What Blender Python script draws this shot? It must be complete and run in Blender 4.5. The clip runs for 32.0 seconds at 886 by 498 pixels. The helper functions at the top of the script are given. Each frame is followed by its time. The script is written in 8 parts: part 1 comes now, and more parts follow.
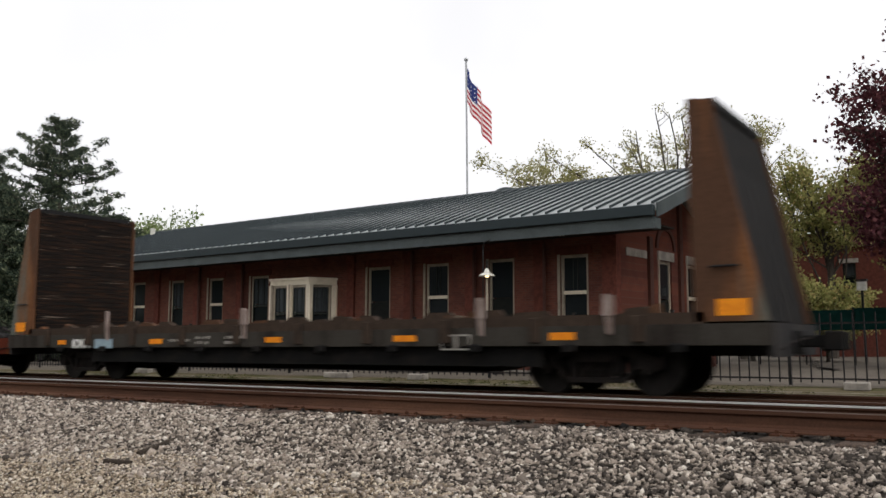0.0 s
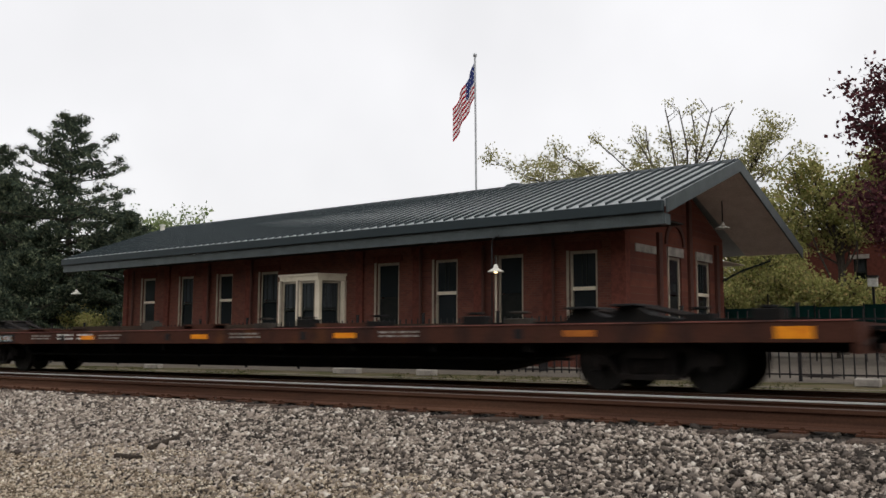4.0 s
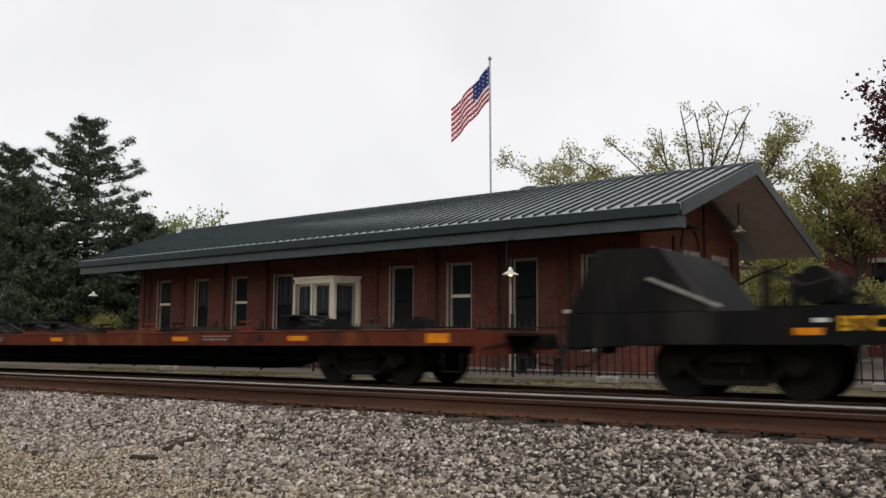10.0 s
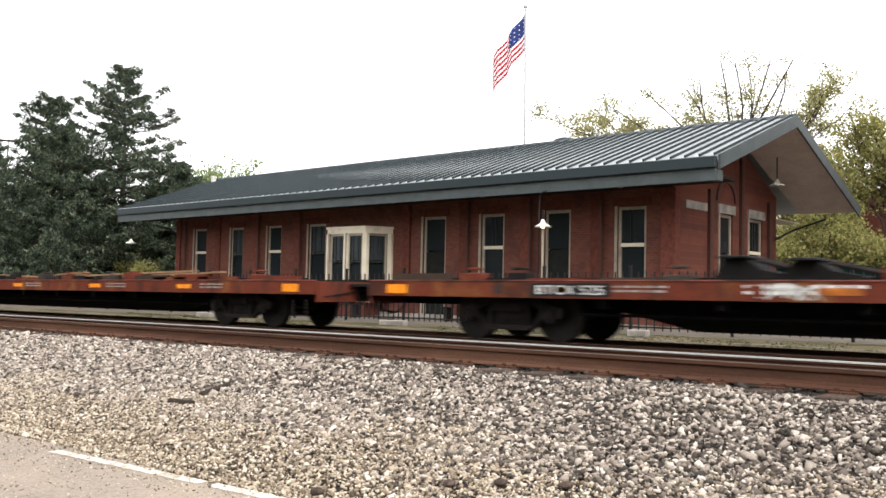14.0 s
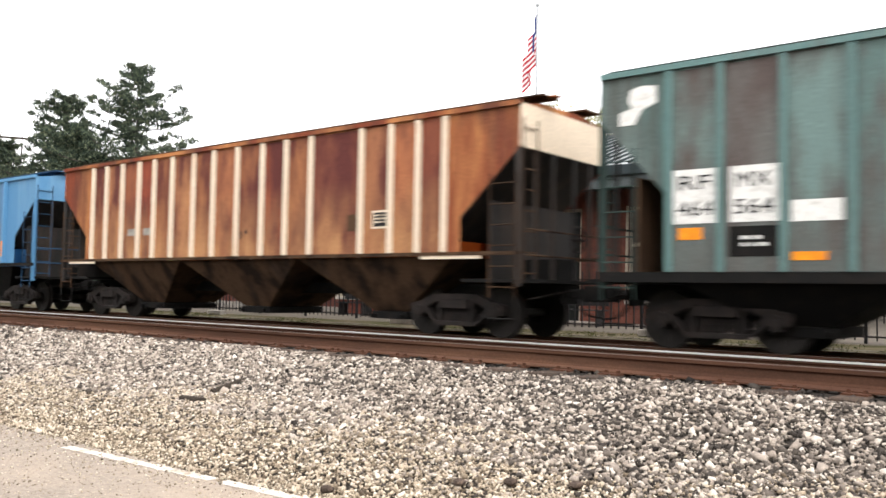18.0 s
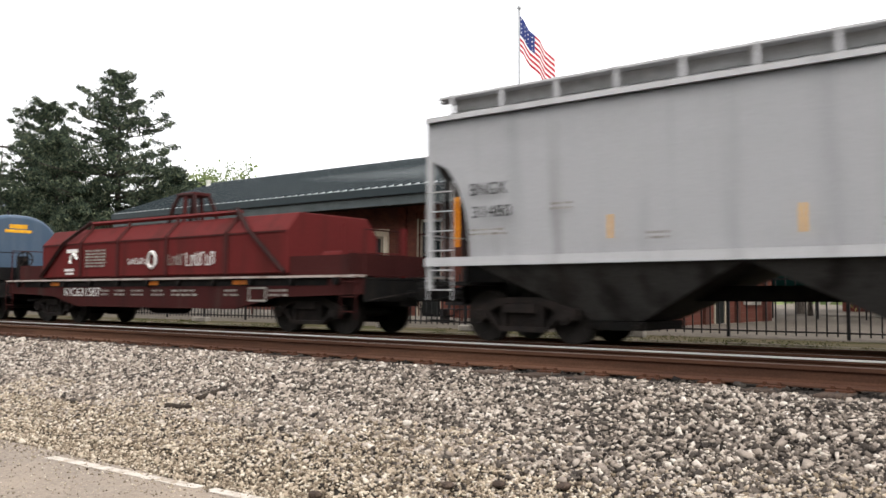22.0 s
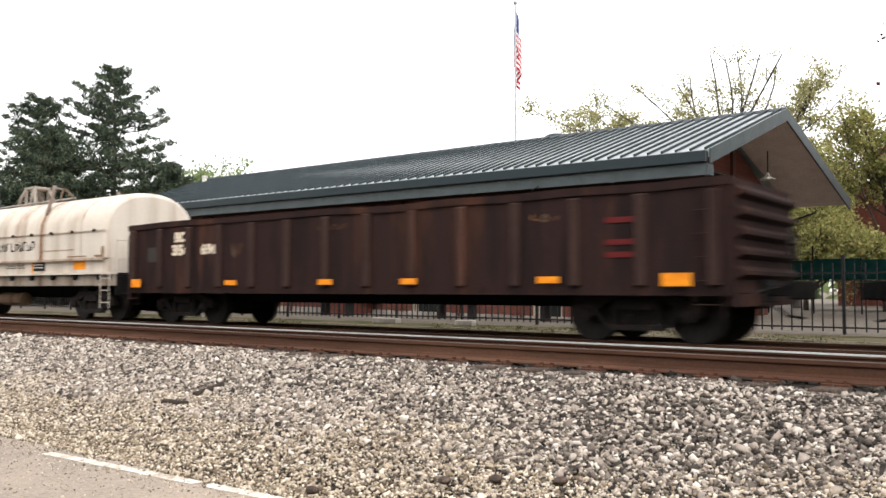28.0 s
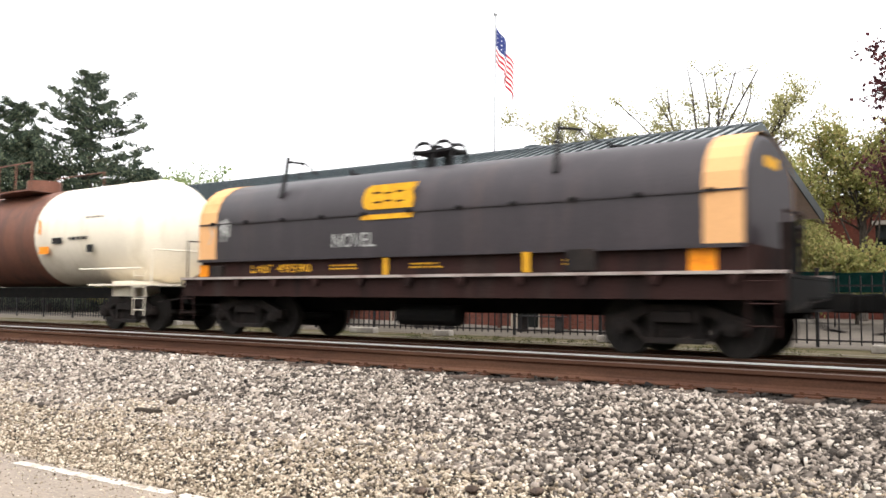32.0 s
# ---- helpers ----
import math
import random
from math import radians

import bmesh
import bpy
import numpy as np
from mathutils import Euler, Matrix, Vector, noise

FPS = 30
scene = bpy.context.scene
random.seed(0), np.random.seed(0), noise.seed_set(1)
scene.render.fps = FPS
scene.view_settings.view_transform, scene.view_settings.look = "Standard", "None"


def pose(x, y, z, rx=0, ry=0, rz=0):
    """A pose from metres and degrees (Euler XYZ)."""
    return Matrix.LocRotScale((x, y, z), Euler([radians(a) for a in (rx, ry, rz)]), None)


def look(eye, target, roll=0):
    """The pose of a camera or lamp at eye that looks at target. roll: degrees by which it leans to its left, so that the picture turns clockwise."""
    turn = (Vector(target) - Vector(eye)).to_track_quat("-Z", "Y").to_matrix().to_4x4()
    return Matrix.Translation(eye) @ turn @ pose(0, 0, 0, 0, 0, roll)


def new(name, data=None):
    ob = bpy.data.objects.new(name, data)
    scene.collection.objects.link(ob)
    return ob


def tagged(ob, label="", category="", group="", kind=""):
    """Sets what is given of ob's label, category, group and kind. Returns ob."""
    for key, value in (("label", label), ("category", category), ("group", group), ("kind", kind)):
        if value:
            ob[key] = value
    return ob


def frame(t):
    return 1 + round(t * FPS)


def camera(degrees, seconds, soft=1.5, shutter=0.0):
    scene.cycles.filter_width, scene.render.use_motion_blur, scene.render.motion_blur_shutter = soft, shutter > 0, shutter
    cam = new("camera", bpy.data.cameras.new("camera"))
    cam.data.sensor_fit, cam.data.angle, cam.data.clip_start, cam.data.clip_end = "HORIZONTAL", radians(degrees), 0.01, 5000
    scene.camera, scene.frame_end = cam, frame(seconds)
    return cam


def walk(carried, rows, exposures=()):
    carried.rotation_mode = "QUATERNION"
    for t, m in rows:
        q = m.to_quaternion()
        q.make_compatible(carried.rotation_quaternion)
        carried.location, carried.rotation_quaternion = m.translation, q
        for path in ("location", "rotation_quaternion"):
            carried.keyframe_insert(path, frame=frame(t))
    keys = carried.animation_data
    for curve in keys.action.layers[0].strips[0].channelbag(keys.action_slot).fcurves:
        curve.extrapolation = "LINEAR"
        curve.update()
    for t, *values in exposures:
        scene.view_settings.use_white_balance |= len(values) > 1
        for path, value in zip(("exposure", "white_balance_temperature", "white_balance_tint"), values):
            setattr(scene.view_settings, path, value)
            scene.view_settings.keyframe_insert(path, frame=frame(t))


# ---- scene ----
cam = camera(55.5, 32.0, soft=1.55, shutter=0.35)
# seconds, place, turn
PATH = [
    (0, 0, 0, 1.35, 96.39, 0.33, 34.32),
    (0.5, 0, 0, 1.35, 95.91, 0.42, 34.47),
    (1, 0, 0, 1.35, 95.97, 0.36, 34.80),
    (1.5, 0, 0, 1.35, 95.80, 0.36, 35.15),
    (2, 0, 0, 1.35, 95.80, 0.31, 35.07),
    (2.5, 0, 0, 1.35, 95.98, 0.34, 34.78),
    (3, 0, 0, 1.35, 96.51, 0.40, 34.66),
    (3.5, 0, 0, 1.35, 96.03, 0.38, 34.76),
    (5.5, 0, 0, 1.35, 96.74, 0.21, 35.28),
    (6, 0, 0, 1.35, 96.56, 0.41, 35.14),
    (6.5, 0, 0, 1.35, 96.53, 0.39, 35.19),
    (7, 0, 0, 1.35, 96.58, 0.43, 35.19),
    (7.5, 0, 0, 1.35, 96.74, 0.39, 35.09),
    (8, 0, 0, 1.35, 96.79, 0.23, 35.14),
    (8.5, 0, 0, 1.35, 96.40, -0.08, 35.29),
    (9, 0, 0, 1.35, 96.19, -0.03, 35.55),
    (9.5, 0, 0, 1.35, 96.27, 0.02, 36.02),
    (10, 0, 0, 1.35, 96.31, 0.06, 35.89),
    (10.5, 0, 0, 1.35, 96.43, 0.00, 35.61),
    (11, 0, 0, 1.35, 95.83, -0.06, 36.08),
    (11.5, 0, 0, 1.35, 94.05, -0.42, 35.32),
    (12, 0, 0, 1.35, 93.17, -0.46, 35.73),
    (12.5, 0, 0, 1.35, 92.38, 0.35, 36.26),
    (13, 0, 0, 1.35, 92.91, -0.53, 36.98),
    (13.5, 0, 0, 1.35, 93.15, -0.67, 37.76),
    (14, 0, 0, 1.35, 92.98, -0.73, 38.03),
    (14.5, 0, 0, 1.35, 93.10, -0.81, 38.45),
    (16.5, 0, 0, 1.35, 93.33, -0.95, 39.16),
    (17, 0, 0, 1.35, 92.99, -0.96, 39.24),
    (17.5, 0, 0, 1.35, 92.77, -0.89, 39.18),
    (18, 0, 0, 1.35, 92.89, -1.02, 38.75),
    (18.5, 0, 0, 1.35, 93.16, -1.07, 38.18),
    (19, 0, 0, 1.35, 93.10, -0.50, 38.00),
    (19.5, 0, 0, 1.35, 93.09, -0.68, 37.98),
    (20, 0, 0, 1.35, 92.92, -0.37, 37.86),
    (20.5, 0, 0, 1.35, 92.74, -0.20, 38.07),
    (21, 0, 0, 1.35, 92.95, -0.44, 37.94),
    (21.5, 0, 0, 1.35, 93.14, -0.25, 37.93),
    (22, 0, 0, 1.35, 93.12, -0.18, 37.78),
    (22.5, 0, 0, 1.35, 92.87, -0.25, 37.84),
    (23, 0, 0, 1.35, 92.74, -0.15, 37.88),
    (23.5, 0, 0, 1.35, 92.78, -0.21, 37.98),
    (24, 0, 0, 1.35, 93.28, -0.58, 37.91),
    (24.5, 0, 0, 1.35, 92.94, -0.21, 37.76),
    (25, 0, 0, 1.35, 92.90, -0.26, 37.61),
    (25.5, 0, 0, 1.35, 92.96, -0.24, 37.85),
    (27.5, 0, 0, 1.35, 92.90, -0.04, 37.31),
    (28, 0, 0, 1.35, 92.79, -0.06, 37.55),
    (28.5, 0, 0, 1.35, 92.56, 0.08, 37.99),
    (29, 0, 0, 1.35, 92.95, -0.11, 37.66),
    (29.5, 0, 0, 1.35, 93.54, -0.36, 36.80),
    (30, 0, 0, 1.35, 92.50, 0.01, 36.16),
    (30.5, 0, 0, 1.35, 91.45, -0.95, 36.02),
    (31, 0, 0, 1.35, 92.16, -0.11, 35.47),
    (31.5, 0, 0, 1.35, 92.86, -0.42, 35.28),
    (32, 0, 0, 1.35, 93.46, -0.51, 36.04),
]
EXPOSURES = [(0, -0.58), (2, -0.5), (3, -0.64), (5.8, -0.8), (8, -0.8), (10.5, -0.76), (11.2, -0.5), (12.5, 0.38), (14, 0.48), (16.5, 0.6), (18, 0.68), (20, 0.68), (21, 0.58), (22, 0.16), (23, 0.25), (24, 0.3), (25, -0.02), (25.4, -0.3), (26.4, 0.1), (28, 0.4), (28.9, 0.28), (29.4, -0.12), (30.2, -0.5), (31, 0.46), (32, 0.58)]
walk(cam, [(t, pose(*p)) for t, *p in PATH], EXPOSURES)

# ---- world and light: a bright overcast sky ----
world = bpy.data.worlds.new("overcast_sky")
scene.world = world
world.use_nodes = True
wn, wl = world.node_tree.nodes, world.node_tree.links
wn.clear()
sky = wn.new("ShaderNodeTexSky")
sky.sky_type = "NISHITA"
sky.sun_disc = False
sky.sun_elevation, sky.sun_rotation = radians(49), radians(124)
sky.air_density, sky.dust_density, sky.ozone_density = 1.0, 6.0, 1.0
grey = wn.new("ShaderNodeHueSaturation")
grey.inputs["Saturation"].default_value = 0.25
wl.new(sky.outputs[0], grey.inputs["Color"])
wback = wn.new("ShaderNodeBackground")
wback.inputs["Strength"].default_value = 0.10
cloud = wn.new("ShaderNodeBackground")
cloud.inputs["Color"].default_value = (0.985, 0.973, 0.985, 1)
cloud.inputs["Strength"].default_value = 1.25
# faint unevenness of the cloud cover
wtc, wnoise, wrange = wn.new("ShaderNodeTexCoord"), wn.new("ShaderNodeTexNoise"), wn.new("ShaderNodeMapRange")
wnoise.inputs["Scale"].default_value, wnoise.inputs["Detail"].default_value = 2.2, 4
wrange.inputs["From Min"].default_value, wrange.inputs["From Max"].default_value = 0.35, 0.65
wrange.inputs["To Min"].default_value, wrange.inputs["To Max"].default_value = 1.17, 1.40
wl.new(wtc.outputs["Generated"], wnoise.inputs["Vector"])
wl.new(wnoise.outputs["Fac"], wrange.inputs["Value"])
wl.new(wrange.outputs[0], cloud.inputs["Strength"])
wadd = wn.new("ShaderNodeAddShader")
wout = wn.new("ShaderNodeOutputWorld")
wl.new(grey.outputs[0], wback.inputs["Color"])
wl.new(wback.outputs[0], wadd.inputs[0])
wl.new(cloud.outputs[0], wadd.inputs[1])
wl.new(wadd.outputs[0], wout.inputs["Surface"])

sun = new("sun", bpy.data.lights.new("sun", "SUN"))
sun.data.energy, sun.data.angle, sun.data.color = 0.78, radians(35), (1.0, 0.97, 0.92)
sun.matrix_basis = look((45, -30, 62), (0, 0, 0))

# ---- materials ----
def nodes_of(name):
    m = bpy.data.materials.new(name)
    m.use_nodes = True
    return m, m.node_tree.nodes, m.node_tree.links, m.node_tree.nodes["Principled BSDF"]


def mapped(n, l, scale=(1, 1, 1), coord="Object"):
    tc, mp = n.new("ShaderNodeTexCoord"), n.new("ShaderNodeMapping")
    mp.inputs["Scale"].default_value = scale
    l.new(tc.outputs[coord], mp.inputs["Vector"])
    return mp.outputs[0]


def noise_fac(n, l, vec, scale, lo, hi, detail=5, rough=0.6):
    t, r = n.new("ShaderNodeTexNoise"), n.new("ShaderNodeMapRange")
    t.inputs["Scale"].default_value, t.inputs["Detail"].default_value, t.inputs["Roughness"].default_value = scale, detail, rough
    r.inputs["From Min"].default_value, r.inputs["From Max"].default_value = lo, hi
    l.new(vec, t.inputs["Vector"])
    l.new(t.outputs["Fac"], r.inputs["Value"])
    return r.outputs[0]


def mixed(n, l, fac, a, b):
    m = n.new("ShaderNodeMix")
    m.data_type = "RGBA"
    for sock, v in ((0, fac), (6, a), (7, b)):
        if hasattr(v, "is_linked"):
            l.new(v, m.inputs[sock])
        elif isinstance(v, (int, float)):
            m.inputs[sock].default_value = v
        else:
            m.inputs[sock].default_value = (*v, 1)
    return m.outputs[2]


def bumped(n, l, bsdf, fac, strength, dist=0.01):
    b = n.new("ShaderNodeBump")
    b.inputs["Strength"].default_value, b.inputs["Distance"].default_value = strength, dist
    l.new(fac, b.inputs["Height"])
    l.new(b.outputs[0], bsdf.inputs["Normal"])


def surface(name, col, col2=None, scale=2.0, lo=0.4, hi=0.65, rough=0.7, metal=0.0, stretch=(1, 1, 1), grain=0.25, fine=40.0, bump=0.15, third=None, third_scale=0.6, third_lo=0.5, third_hi=0.75, coord="Object", vary=0.0, spec=None):
    """A worn surface: a base colour, patches of a second, large stains of a third, fine grain and relief."""
    m, n, l, bsdf = nodes_of(name)
    vec = mapped(n, l, stretch, coord)
    plain = mapped(n, l, (1, 1, 1), coord)
    c = col
    if col2:
        c = mixed(n, l, noise_fac(n, l, vec, scale, lo, hi), c, col2)
    if third:
        c = mixed(n, l, noise_fac(n, l, vec, third_scale, third_lo, third_hi, 6, 0.65), c, third)
    g = noise_fac(n, l, plain, fine, 0.3, 0.7, 3)
    if grain:
        dark = n.new("ShaderNodeMix")
        dark.data_type, dark.blend_type = "RGBA", "MULTIPLY"
        dark.inputs[0].default_value = grain
        l.new(c, dark.inputs[6]) if hasattr(c, "is_linked") else setattr_colour(dark.inputs[6], c)
        l.new(g, dark.inputs[7])
        c = dark.outputs[2]
    if vary:
        info, mr, hv = n.new("ShaderNodeObjectInfo"), n.new("ShaderNodeMapRange"), n.new("ShaderNodeHueSaturation")
        mr.inputs["To Min"].default_value, mr.inputs["To Max"].default_value = 1 - vary, 1 + vary
        l.new(info.outputs["Random"], mr.inputs["Value"])
        l.new(mr.outputs[0], hv.inputs["Value"])
        l.new(c, hv.inputs["Color"]) if hasattr(c, "is_linked") else setattr_colour(hv.inputs["Color"], c)
        c = hv.outputs[0]
    if hasattr(c, "is_linked"):
        l.new(c, bsdf.inputs["Base Color"])
    else:
        setattr_colour(bsdf.inputs["Base Color"], c)
    bsdf.inputs["Roughness"].default_value, bsdf.inputs["Metallic"].default_value = rough, metal
    bsdf.inputs["Specular IOR Level"].default_value = spec if spec is not None else (0.05 if rough > 0.64 else 0.2)
    if bump:
        bumped(n, l, bsdf, g, bump)
    return m


def setattr_colour(sock, c):
    sock.default_value = (*c, 1)


def island_surface(name, ramp, rough=0.85, fine=60.0, bump=0.3, translucent=0.0):
    """For masses of loose pieces: each piece takes its own colour from the ramp."""
    m, n, l, bsdf = nodes_of(name)
    geo, cr = n.new("ShaderNodeNewGeometry"), n.new("ShaderNodeValToRGB")
    while len(cr.color_ramp.elements) < len(ramp):
        cr.color_ramp.elements.new(0.5)
    for e, (p, c) in zip(cr.color_ramp.elements, ramp):
        e.position, e.color = p, (*c, 1)
    l.new(geo.outputs["Random Per Island"], cr.inputs["Fac"])
    vec = mapped(n, l)
    g = noise_fac(n, l, vec, fine, 0.25, 0.75, 3)
    mul = n.new("ShaderNodeMix")
    mul.data_type, mul.blend_type = "RGBA", "MULTIPLY"
    mul.inputs[0].default_value = 0.35
    l.new(cr.outputs[0], mul.inputs[6])
    l.new(g, mul.inputs[7])
    l.new(mul.outputs[2], bsdf.inputs["Base Color"])
    bsdf.inputs["Roughness"].default_value = rough
    bsdf.inputs["Specular IOR Level"].default_value = 0.08
    if bump:
        bumped(n, l, bsdf, g, bump)
    if translucent:
        tr, mix = n.new("ShaderNodeBsdfTranslucent"), n.new("ShaderNodeMixShader")
        mix.inputs[0].default_value = translucent
        l.new(mul.outputs[2], tr.inputs["Color"])
        l.new(bsdf.outputs[0], mix.inputs[1])
        l.new(tr.outputs[0], mix.inputs[2])
        l.new(mix.outputs[0], n["Material Output"].inputs["Surface"])
    return m


def brick_wall(name, turn):
    """Courses of brick, seen from afar; turn brings the wall's plane into the texture's."""
    m, n, l, bsdf = nodes_of(name)
    tc, mp, bt = n.new("ShaderNodeTexCoord"), n.new("ShaderNodeMapping"), n.new("ShaderNodeTexBrick")
    mp.inputs["Rotation"].default_value = turn
    l.new(tc.outputs["Object"], mp.inputs["Vector"])
    l.new(mp.outputs[0], bt.inputs["Vector"])
    bt.inputs["Color1"].default_value, bt.inputs["Color2"].default_value, bt.inputs["Mortar"].default_value = (0.145, 0.050, 0.034, 1), (0.098, 0.036, 0.026, 1), (0.12, 0.066, 0.052, 1)
    for key, v in (("Scale", 1.0), ("Brick Width", 0.21), ("Row Height", 0.073), ("Mortar Size", 0.007)):
        bt.inputs[key].default_value = v
    vec = mapped(n, l)
    c = mixed(n, l, noise_fac(n, l, vec, 0.7, 0.5, 0.75), bt.outputs["Color"], (0.07, 0.028, 0.024))
    l.new(c, bsdf.inputs["Base Color"])
    bsdf.inputs["Roughness"].default_value = 0.9
    bsdf.inputs["Specular IOR Level"].default_value = 0.1
    bumped(n, l, bsdf, bt.outputs["Fac"], -0.3, 0.006)
    return m


def glass(name, tint=(0.02, 0.025, 0.03), rough=0.06):
    m, n, l, bsdf = nodes_of(name)
    bsdf.inputs["Base Color"].default_value = (*tint, 1)
    bsdf.inputs["Roughness"].default_value = rough
    bsdf.inputs["Specular IOR Level"].default_value = 0.07
    return m


def glowing(name, col, strength):
    m, n, l, bsdf = nodes_of(name)
    bsdf.inputs["Emission Color"].default_value = (*col, 1)
    bsdf.inputs["Emission Strength"].default_value = strength
    return m


# ---- mesh tools ----
def box(bm, x0, x1, y0, y1, z0, z1):
    vs = [bm.verts.new(p) for p in ((x0, y0, z0), (x1, y0, z0), (x1, y1, z0), (x0, y1, z0), (x0, y0, z1), (x1, y0, z1), (x1, y1, z1), (x0, y1, z1))]
    for f in ((3, 2, 1, 0), (4, 5, 6, 7), (0, 1, 5, 4), (1, 2, 6, 5), (2, 3, 7, 6), (3, 0, 4, 7)):
        bm.faces.new([vs[i] for i in f])
    return bm


def prism(bm, outline, y0, y1, axis="y"):
    """An outline of (x, z) pairs, anticlockwise seen from -y, pushed from y0 to y1 (axis 'x': pairs are (y, z), pushed along x)."""
    def at(p, d):
        return (p[0], d, p[1]) if axis == "y" else (d, p[0], p[1])
    a = [bm.verts.new(at(p, y0)) for p in outline]
    b = [bm.verts.new(at(p, y1)) for p in outline]
    k = len(a)
    faces = [bm.faces.new(a), bm.faces.new(b[::-1])]
    for i in range(k):
        faces.append(bm.faces.new((a[i], b[i], b[(i + 1) % k], a[(i + 1) % k])))
    bmesh.ops.recalc_face_normals(bm, faces=faces)
    return bm


def tube(bm, points, r, sides=6, taper=None):
    """A round bar along points; taper: radius at the far end."""
    pts = [Vector(p) for p in points]
    rings = []
    for i, p in enumerate(pts):
        d = (pts[min(i + 1, len(pts) - 1)] - pts[max(i - 1, 0)]).normalized()
        side = d.cross(Vector((0, 0, 1)))
        side = side.normalized() if side.length > 1e-3 else Vector((1, 0, 0))
        up = side.cross(d).normalized()
        rr = r if taper is None else r + (taper - r) * i / (len(pts) - 1)
        rings.append([bm.verts.new(p + rr * (math.cos(a) * side + math.sin(a) * up)) for a in (2 * math.pi * k / sides for k in range(sides))])
    for a, b in zip(rings, rings[1:]):
        for k in range(sides):
            bm.faces.new((a[k], a[(k + 1) % sides], b[(k + 1) % sides], b[k]))
    bm.faces.new(rings[0][::-1])
    bm.faces.new(rings[-1])
    return bm


def disc(bm, cx, cz, r, y0, y1, sides=24):
    return prism(bm, [(cx + r * math.cos(2 * math.pi * i / sides), cz + r * math.sin(2 * math.pi * i / sides)) for i in range(sides)], y0, y1)


def mesh_of(name, bm, material, smooth=False, bevel=0.0):
    if bevel:
        bmesh.ops.bevel(bm, geom=bm.edges[:], offset=bevel, segments=1, affect="EDGES", profile=0.7)
    bmesh.ops.recalc_face_normals(bm, faces=bm.faces[:])
    me = bpy.data.meshes.new(name)
    bm.to_mesh(me)
    bm.free()
    if smooth:
        for p in me.polygons:
            p.use_smooth = True
    for m in material if isinstance(material, (list, tuple)) else (material,):
        me.materials.append(m)
    return me


def part(name, bm, material, parent=None, label="", smooth=False, bevel=0.0, m=None):
    ob = new(name, bm if isinstance(bm, bpy.types.Mesh) else mesh_of(name, bm, material, smooth, bevel))
    ob.parent = parent
    if m is not None:
        ob.matrix_basis = m
    if label:
        ob["label"] = label
    return ob


def boxes(*dims):
    bm = bmesh.new()
    for d in dims:
        box(bm, *d)
    return bm


def tubes(r, *lines, sides=6):
    bm = bmesh.new()
    for ln in lines:
        tube(bm, ln, r, sides)
    return bm


def raw_mesh(name, verts, faces, material, smooth=False):
    """verts: n x 3, faces: k x 3 or k x 4, as arrays."""
    me = bpy.data.meshes.new(name)
    k, w = faces.shape
    me.vertices.add(len(verts))
    me.vertices.foreach_set("co", np.ascontiguousarray(verts, dtype=np.float32).ravel())
    me.loops.add(k * w)
    me.loops.foreach_set("vertex_index", np.ascontiguousarray(faces, dtype=np.int32).ravel())
    me.polygons.add(k)
    me.polygons.foreach_set("loop_start", np.arange(0, k * w, w, dtype=np.int32))
    me.update(calc_edges=True)
    me.validate()
    if smooth:
        me.polygons.foreach_set("use_smooth", np.ones(k, dtype=bool))
    me.materials.append(material)
    return me


def writing(text, size, material, parent, m, name="lettering", width=0.0, weight=0.0):
    """Painted letters as a thin mesh; size is the letters' height. They stand in the x-z plane and face -y before m."""
    cu = bpy.data.curves.new("letters", "FONT")
    cu.body, cu.size, cu.extrude, cu.offset = text, size / 0.7, 0.002, weight
    cu.resolution_u = 3
    tmp = bpy.data.objects.new("letters", cu)
    me = bpy.data.meshes.new_from_object(tmp)
    bpy.data.objects.remove(tmp)
    bpy.data.curves.remove(cu)
    me.transform(Matrix.Rotation(radians(90), 4, "X"))
    if width:
        xs = [v.co.x for v in me.vertices]
        k = width / (max(xs) - min(xs))
        for v in me.vertices:
            v.co.x = (v.co.x - min(xs)) * k
    me.materials.clear()
    me.materials.append(material)
    ob = new(name, me)
    ob.parent, ob.matrix_basis = parent, m
    return ob

# ---- the surfaces of this place ----
BRICK = surface("red_brick", (0.155, 0.052, 0.038), (0.105, 0.038, 0.029), 6, 0.4, 0.62, 0.88, fine=30, bump=0.25, third=(0.12, 0.05, 0.04), third_scale=0.5, third_lo=0.52, third_hi=0.8, vary=0.16)
FRONTBRICK = brick_wall("front_brick_courses", (radians(-90), 0, 0))
ENDBRICK = brick_wall("gable_brick_courses", (radians(-90), 0, radians(-90)))
STONE = surface("limestone_trim", (0.36, 0.33, 0.29), (0.22, 0.2, 0.18), 3, rough=0.85, fine=50)
CREAM = surface("cream_paint", (0.74, 0.66, 0.52), (0.6, 0.52, 0.4), 3, 0.5, 0.75, 0.55, fine=60, bump=0.05)
TRIM = surface("window_frame_paint", (0.34, 0.29, 0.225), (0.24, 0.2, 0.16), 3, 0.5, 0.7, 0.6, fine=60, bump=0.05)
DARKFRAME = surface("dark_frame_paint", (0.02, 0.025, 0.022), rough=0.5, grain=0.2)
GUTTERPAINT = surface("fascia_paint", (0.078, 0.092, 0.094), (0.06, 0.072, 0.074), 2, rough=0.45, fine=20, bump=0.04)
ROOFMETAL = surface("green_grey_roof_metal", (0.37, 0.392, 0.395), (0.315, 0.335, 0.338), 0.8, 0.42, 0.6, 0.42, 0.3, grain=0.12, fine=14, bump=0.03, third=(0.39, 0.41, 0.41), third_scale=0.25)
